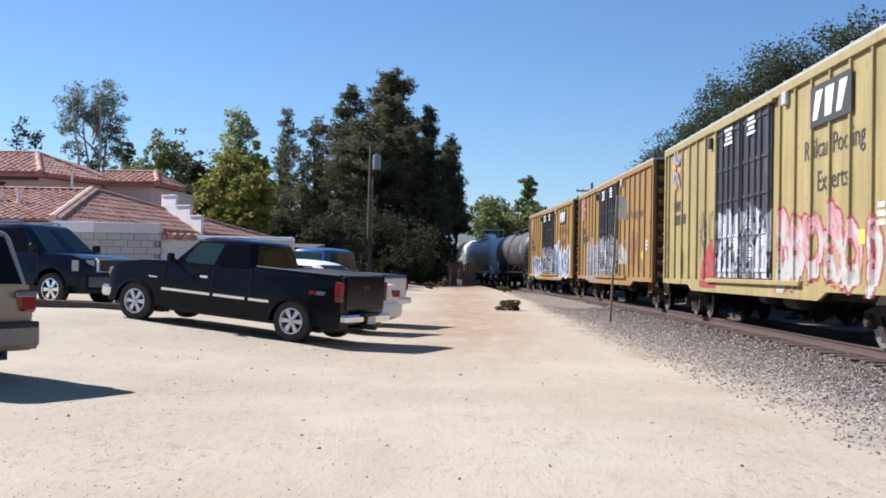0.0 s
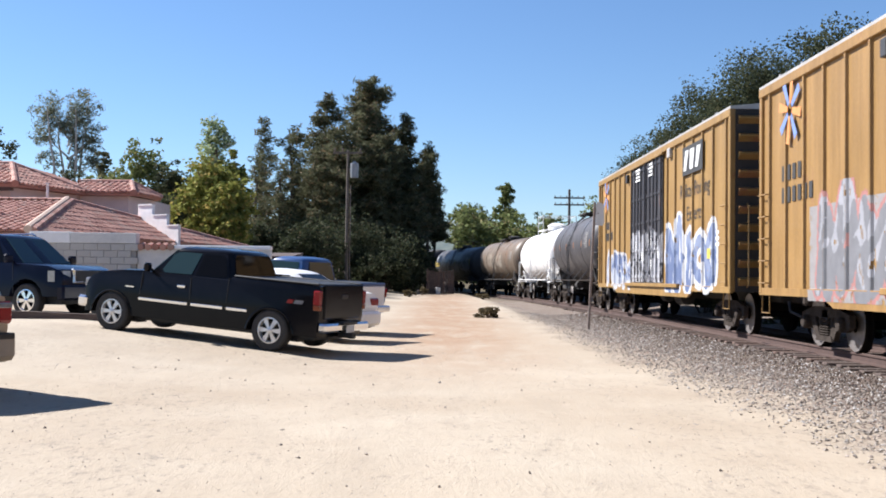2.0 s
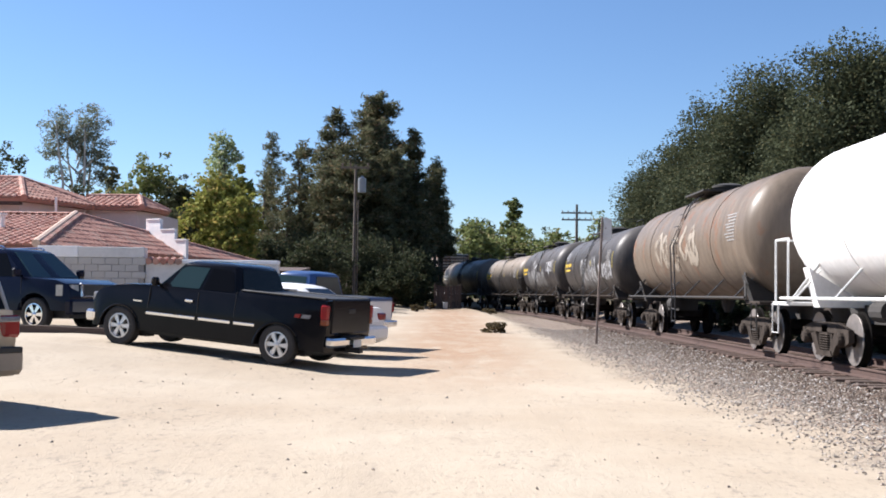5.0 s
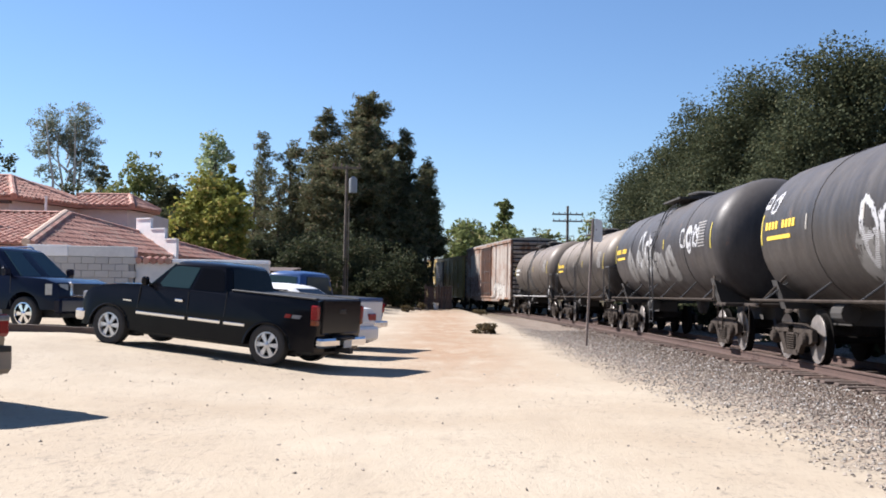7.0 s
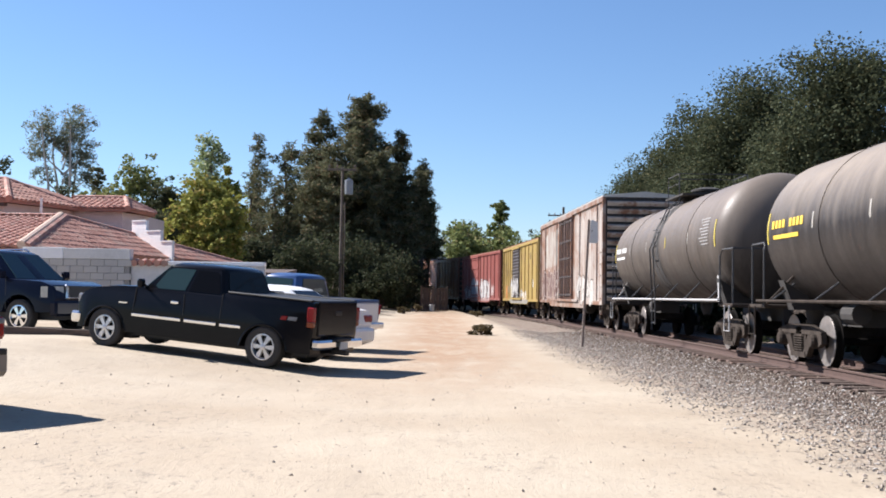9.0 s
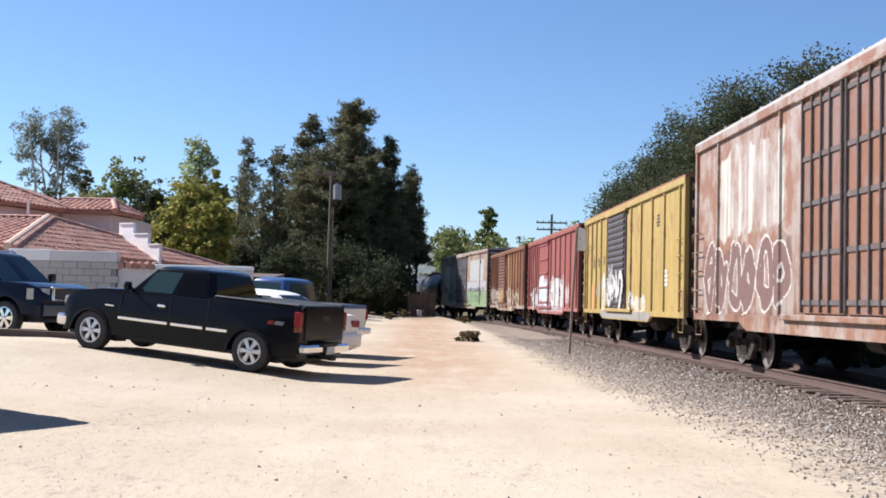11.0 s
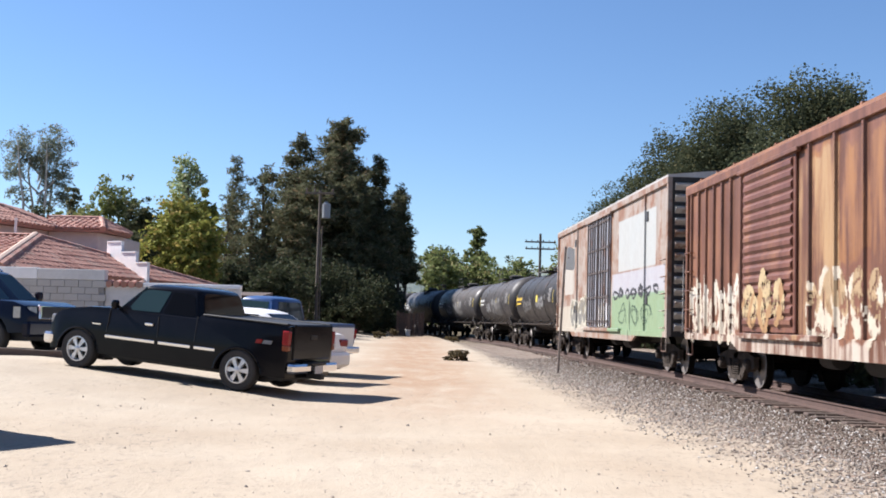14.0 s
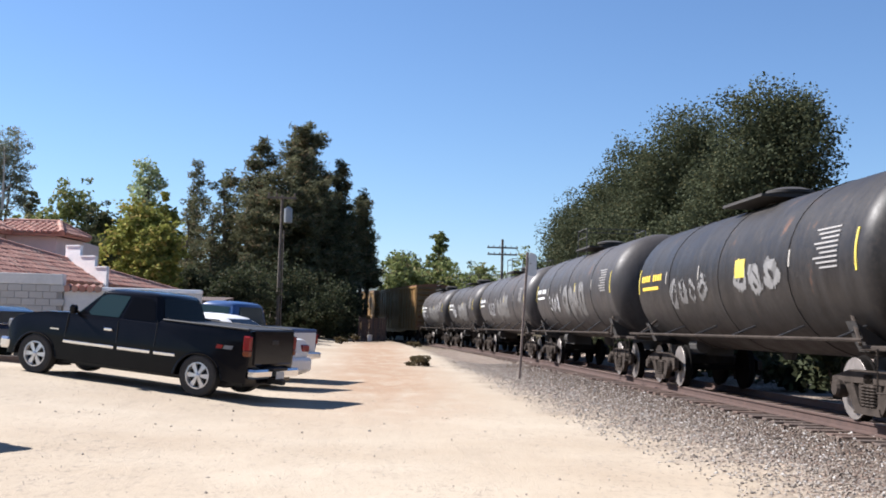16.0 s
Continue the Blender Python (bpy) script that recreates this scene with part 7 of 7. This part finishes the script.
for k, (x, y, h, r, n, mat, s, lab) in enumerate((
    (-12.6, 60, 6.6, 2.2, 7000, m_sycamore, 0.17, "yellow-green sycamore with a dense crown"), (-10.6, 58, 5.6, 1.6, 4500, m_sycamore, 0.16, "yellow-green sycamore with a dense crown"),
    (-14.4, 72, 10.2, 1.9, 4200, m_pale, 0.18, "pale green poplar with thin foliage"), (-13.0, 71, 8.6, 1.4, 3000, m_sycamore, 0.18, "pale green poplar with thin foliage"),
    (-20.0, 76, 8.8, 2.6, 5000, m_fargreen, 0.2, "green leafy tree behind the houses"), (-23.6, 79, 8.2, 2.3, 4500, m_fargreen, 0.2, "green leafy tree behind the houses"), (-17.4, 74, 7.6, 2.1, 4500, m_oak, 0.2, "dark green tree behind the houses"),
    (-26.5, 80, 7.4, 2.4, 3500, m_oak, 0.2, "dark green tree behind the houses"), (-47.0, 118, 16.0, 4.4, 4500, m_oak, 0.3, "dark round tree far behind the houses"), (-15.2, 62, 5.2, 1.9, 4500, m_oak, 0.18, "dark green tree behind the houses"), (-32.5, 100, 8.5, 3.0, 3500, m_oak, 0.25, "dark green tree behind the houses"))):
    tree(lab, x, y, round_blobs(h, r, 70 + k, 0.16), int(n * 1.7), s * 0.75, mat, 0.16, seed=80 + k, group=G_L, ragged=0.5)
tree("small dark cypress behind the houses", -27.4, 92, conifer_blobs(10.6, 0.8, 5, 0.1, 10), 1200, 0.2, m_pine, 0.12, seed=9, group=G_L)

for k, (x, y, h, r, n) in enumerate(((14.2, 76, 10.0, 2.9, 9000), (14.2, 69, 11.7, 3.5, 10000), (14.8, 61, 11.8, 3.6, 13000), (15.2, 53, 11.9, 3.6, 15000), (16.0, 44.5, 11.1, 3.6, 20000), (17.6, 51, 10.4, 3.4, 8000), (12.9, 73, 7.6, 2.4, 6000), (13.2, 57, 8.0, 2.6, 7000), (13.6, 47, 7.2, 2.4, 7000))):
    tree("large dark green live oak with dense crown", x, y, round_blobs(h, r, 100 + k, 0.14, 22), int(n * 5.2), 0.075, m_oak, 0.3, seed=110 + k, group=G_O, ragged=0.2, z=0.1, narrow=0.6)

for k, (x, y, h, r, n, mat) in enumerate(((10.9, 180, 15.4, 4.2, 7000, m_fargreen), (4.5, 150, 9.6, 4.5, 2600, m_fargreen), (9.5, 155, 9.0, 4.6, 2600, m_fargreen), (15.0, 150, 9.4, 4.6, 2600, m_fargreen), (19.5, 145, 10.2, 4.2, 2600, m_fargreen), (4.0, 132, 8.2, 3.2, 2200, m_fargreen), (23.0, 140, 9.0, 4.0, 2200, m_fargreen), (6.5, 190, 12.5, 5.0, 1800, m_oak), (18.0, 190, 12.0, 5.0, 1800, m_oak), (12.5, 128, 7.0, 3.4, 2200, m_fargreen), (27, 120, 9, 4, 2000, m_oak), (-3, 178, 10.5, 5, 1800, m_oak), (-10, 165, 10.5, 5, 1800, m_oak), (-30, 150, 11, 5, 1800, m_oak))):
    blobs = conifer_blobs(h * 1.05, r * 0.95, 130 + k, 0.12, 12) if k == 0 else round_blobs(h * 1.14, r, 130 + k, 0.1)
    tree("light green tree far along the line" if mat is m_fargreen else "dark green tree far along the line", x, y, blobs, int(n * 1.8), 0.26, mat, 0.25, seed=140 + k, group="trees along the line", z=0.3)


def bush(label, x, y, r, h, n, size, mat, seed, group, z=None):
    rnd = random.Random(seed)
    z = ground_height(x, y) if z is None else z
    b = thing("bush", pose(x, y, z - 0.05), label, "bush", group)
    blobs = [(rnd.uniform(-0.6, 0.6) * r, rnd.uniform(-0.6, 0.6) * r, h * rnd.uniform(0.25, 0.72), r * rnd.uniform(0.4, 0.6), r * rnd.uniform(0.4, 0.6), h * rnd.uniform(0.2, 0.32)) for _ in range(9)]
    st = Build()
    for q in blobs[:5]:
        st.tube([(q[0] * 0.2, q[1] * 0.2, 0), (q[0] * 0.6, q[1] * 0.6, q[2] * 0.6), q[:3]], 0.03 + 0.02 * r, 5, 0.008)
    part("woody_base", st, m_bark, b)
    part("foliage", leaves_mesh("foliage", blobs, n, size, mat, seed, 0.5), None, b)
    return b


G_B = "dark shrubs under the pines"
for k, (x, y, r, h) in enumerate(((-9.2, 64, 2.2, 4.4), (-7.3, 63, 2.2, 5.0), (-5.2, 77, 2.4, 3.8), (-8.2, 70, 2.4, 5.2), (-3.6, 75, 2.2, 3.2), (-2.9, 82, 2.0, 3.4), (-2.9, 86, 2.0, 3.4), (-4.0, 80, 2.6, 5.0), (-11.0, 66, 2.0, 3.4), (-2.6, 81, 2.4, 4.4), (-7.0, 78, 3.0, 6.0), (-2.0, 90, 1.7, 4.5), (-3.4, 91, 2.2, 4.8), (-4.4, 94, 2.8, 5.4))):
    bush("dense dark green shrub", x, y, r, h, 6500, 0.1, m_bush, 200 + k, G_B)
for k in range(16):
    rnd = random.Random(300 + k)
    bush("low green undergrowth behind the track", 12.2 + rnd.uniform(-0.8, 1.4), 16 + 3.6 * k, 1.5, rnd.uniform(1.4, 2.6), 1500, 0.13, m_bush if k % 3 else m_oak, 310 + k, "undergrowth along the track", z=0.1)
bush("dry brown weed clump on the dirt", 1.78, 39.5, 0.42, 0.46, 1300, 0.05, m_weed, 401, "weed clumps")
bush("dry brown weed clump on the dirt", 2.55, 63, 0.5, 0.4, 500, 0.06, m_weed, 402, "weed clumps")
for k, (x, y) in enumerate(((-3.4, 60), (-1.6, 66), (-5.4, 57), (-0.9, 71))):
    bush("dry weeds at the edge of the lot", x, y, 0.45, 0.6, 400, 0.06, m_weed if k % 2 else m_bush, 410 + k, "weed clumps")

mm = Mat("hazy_hillside", 1.0, 0, 0.1)
mm.colour(mm.mix(mm.ramp(mm.noise(0.02, 6, 0.7), 0.35, 0.65), (0.09, 0.12, 0.12), (0.19, 0.21, 0.18)))
m_hill = mm.m


def hills():
    """Wooded hills on the horizon."""
    v, f = [], []
    n = 160
    for j in range(8):
        for i in range(n):
            x = -2600 + 5200 * i / (n - 1)
            q = j / 7
            crest = 94 + 22 * noise.noise(Vector((x * 0.0022, 4.2, 0))) + 14 * noise.noise(Vector((x * 0.009, 1.2, 0))) + 4 * noise.noise(Vector((x * 0.05, 2.2, 0)))
            v.append((x, 1500 + 260 * q, -2 + crest * math.sin(q * math.pi / 2)))
    for j in range(7):
        for i in range(n - 1):
            f.append((j * n + i, j * n + i + 1, (j + 1) * n + i + 1, (j + 1) * n + i))
    return tagged(new("backdrop_hills", mesh_of("backdrop_hills", v, f, m_hill, True)), "hazy blue-green wooded hills on the horizon", "hills", kind="structure")


hills()


def motions():
    """The train rolls past at a steady 16.7 m/s."""
    for car, s0, half in TRAIN:
        rows = []
        for k in range(33):
            t = 0.5 * k
            xa, ya, _ = track_at(s0 - SPEED * t - half)
            xb, yb, _ = track_at(s0 - SPEED * t + half)
            turn = math.degrees(math.atan2(-(xb - xa), yb - ya))
            rows.append((t, pose((xa + xb) / 2, (ya + yb) / 2, RAIL_Z, 0, 0, turn)))
        walk(car, rows)


motions()
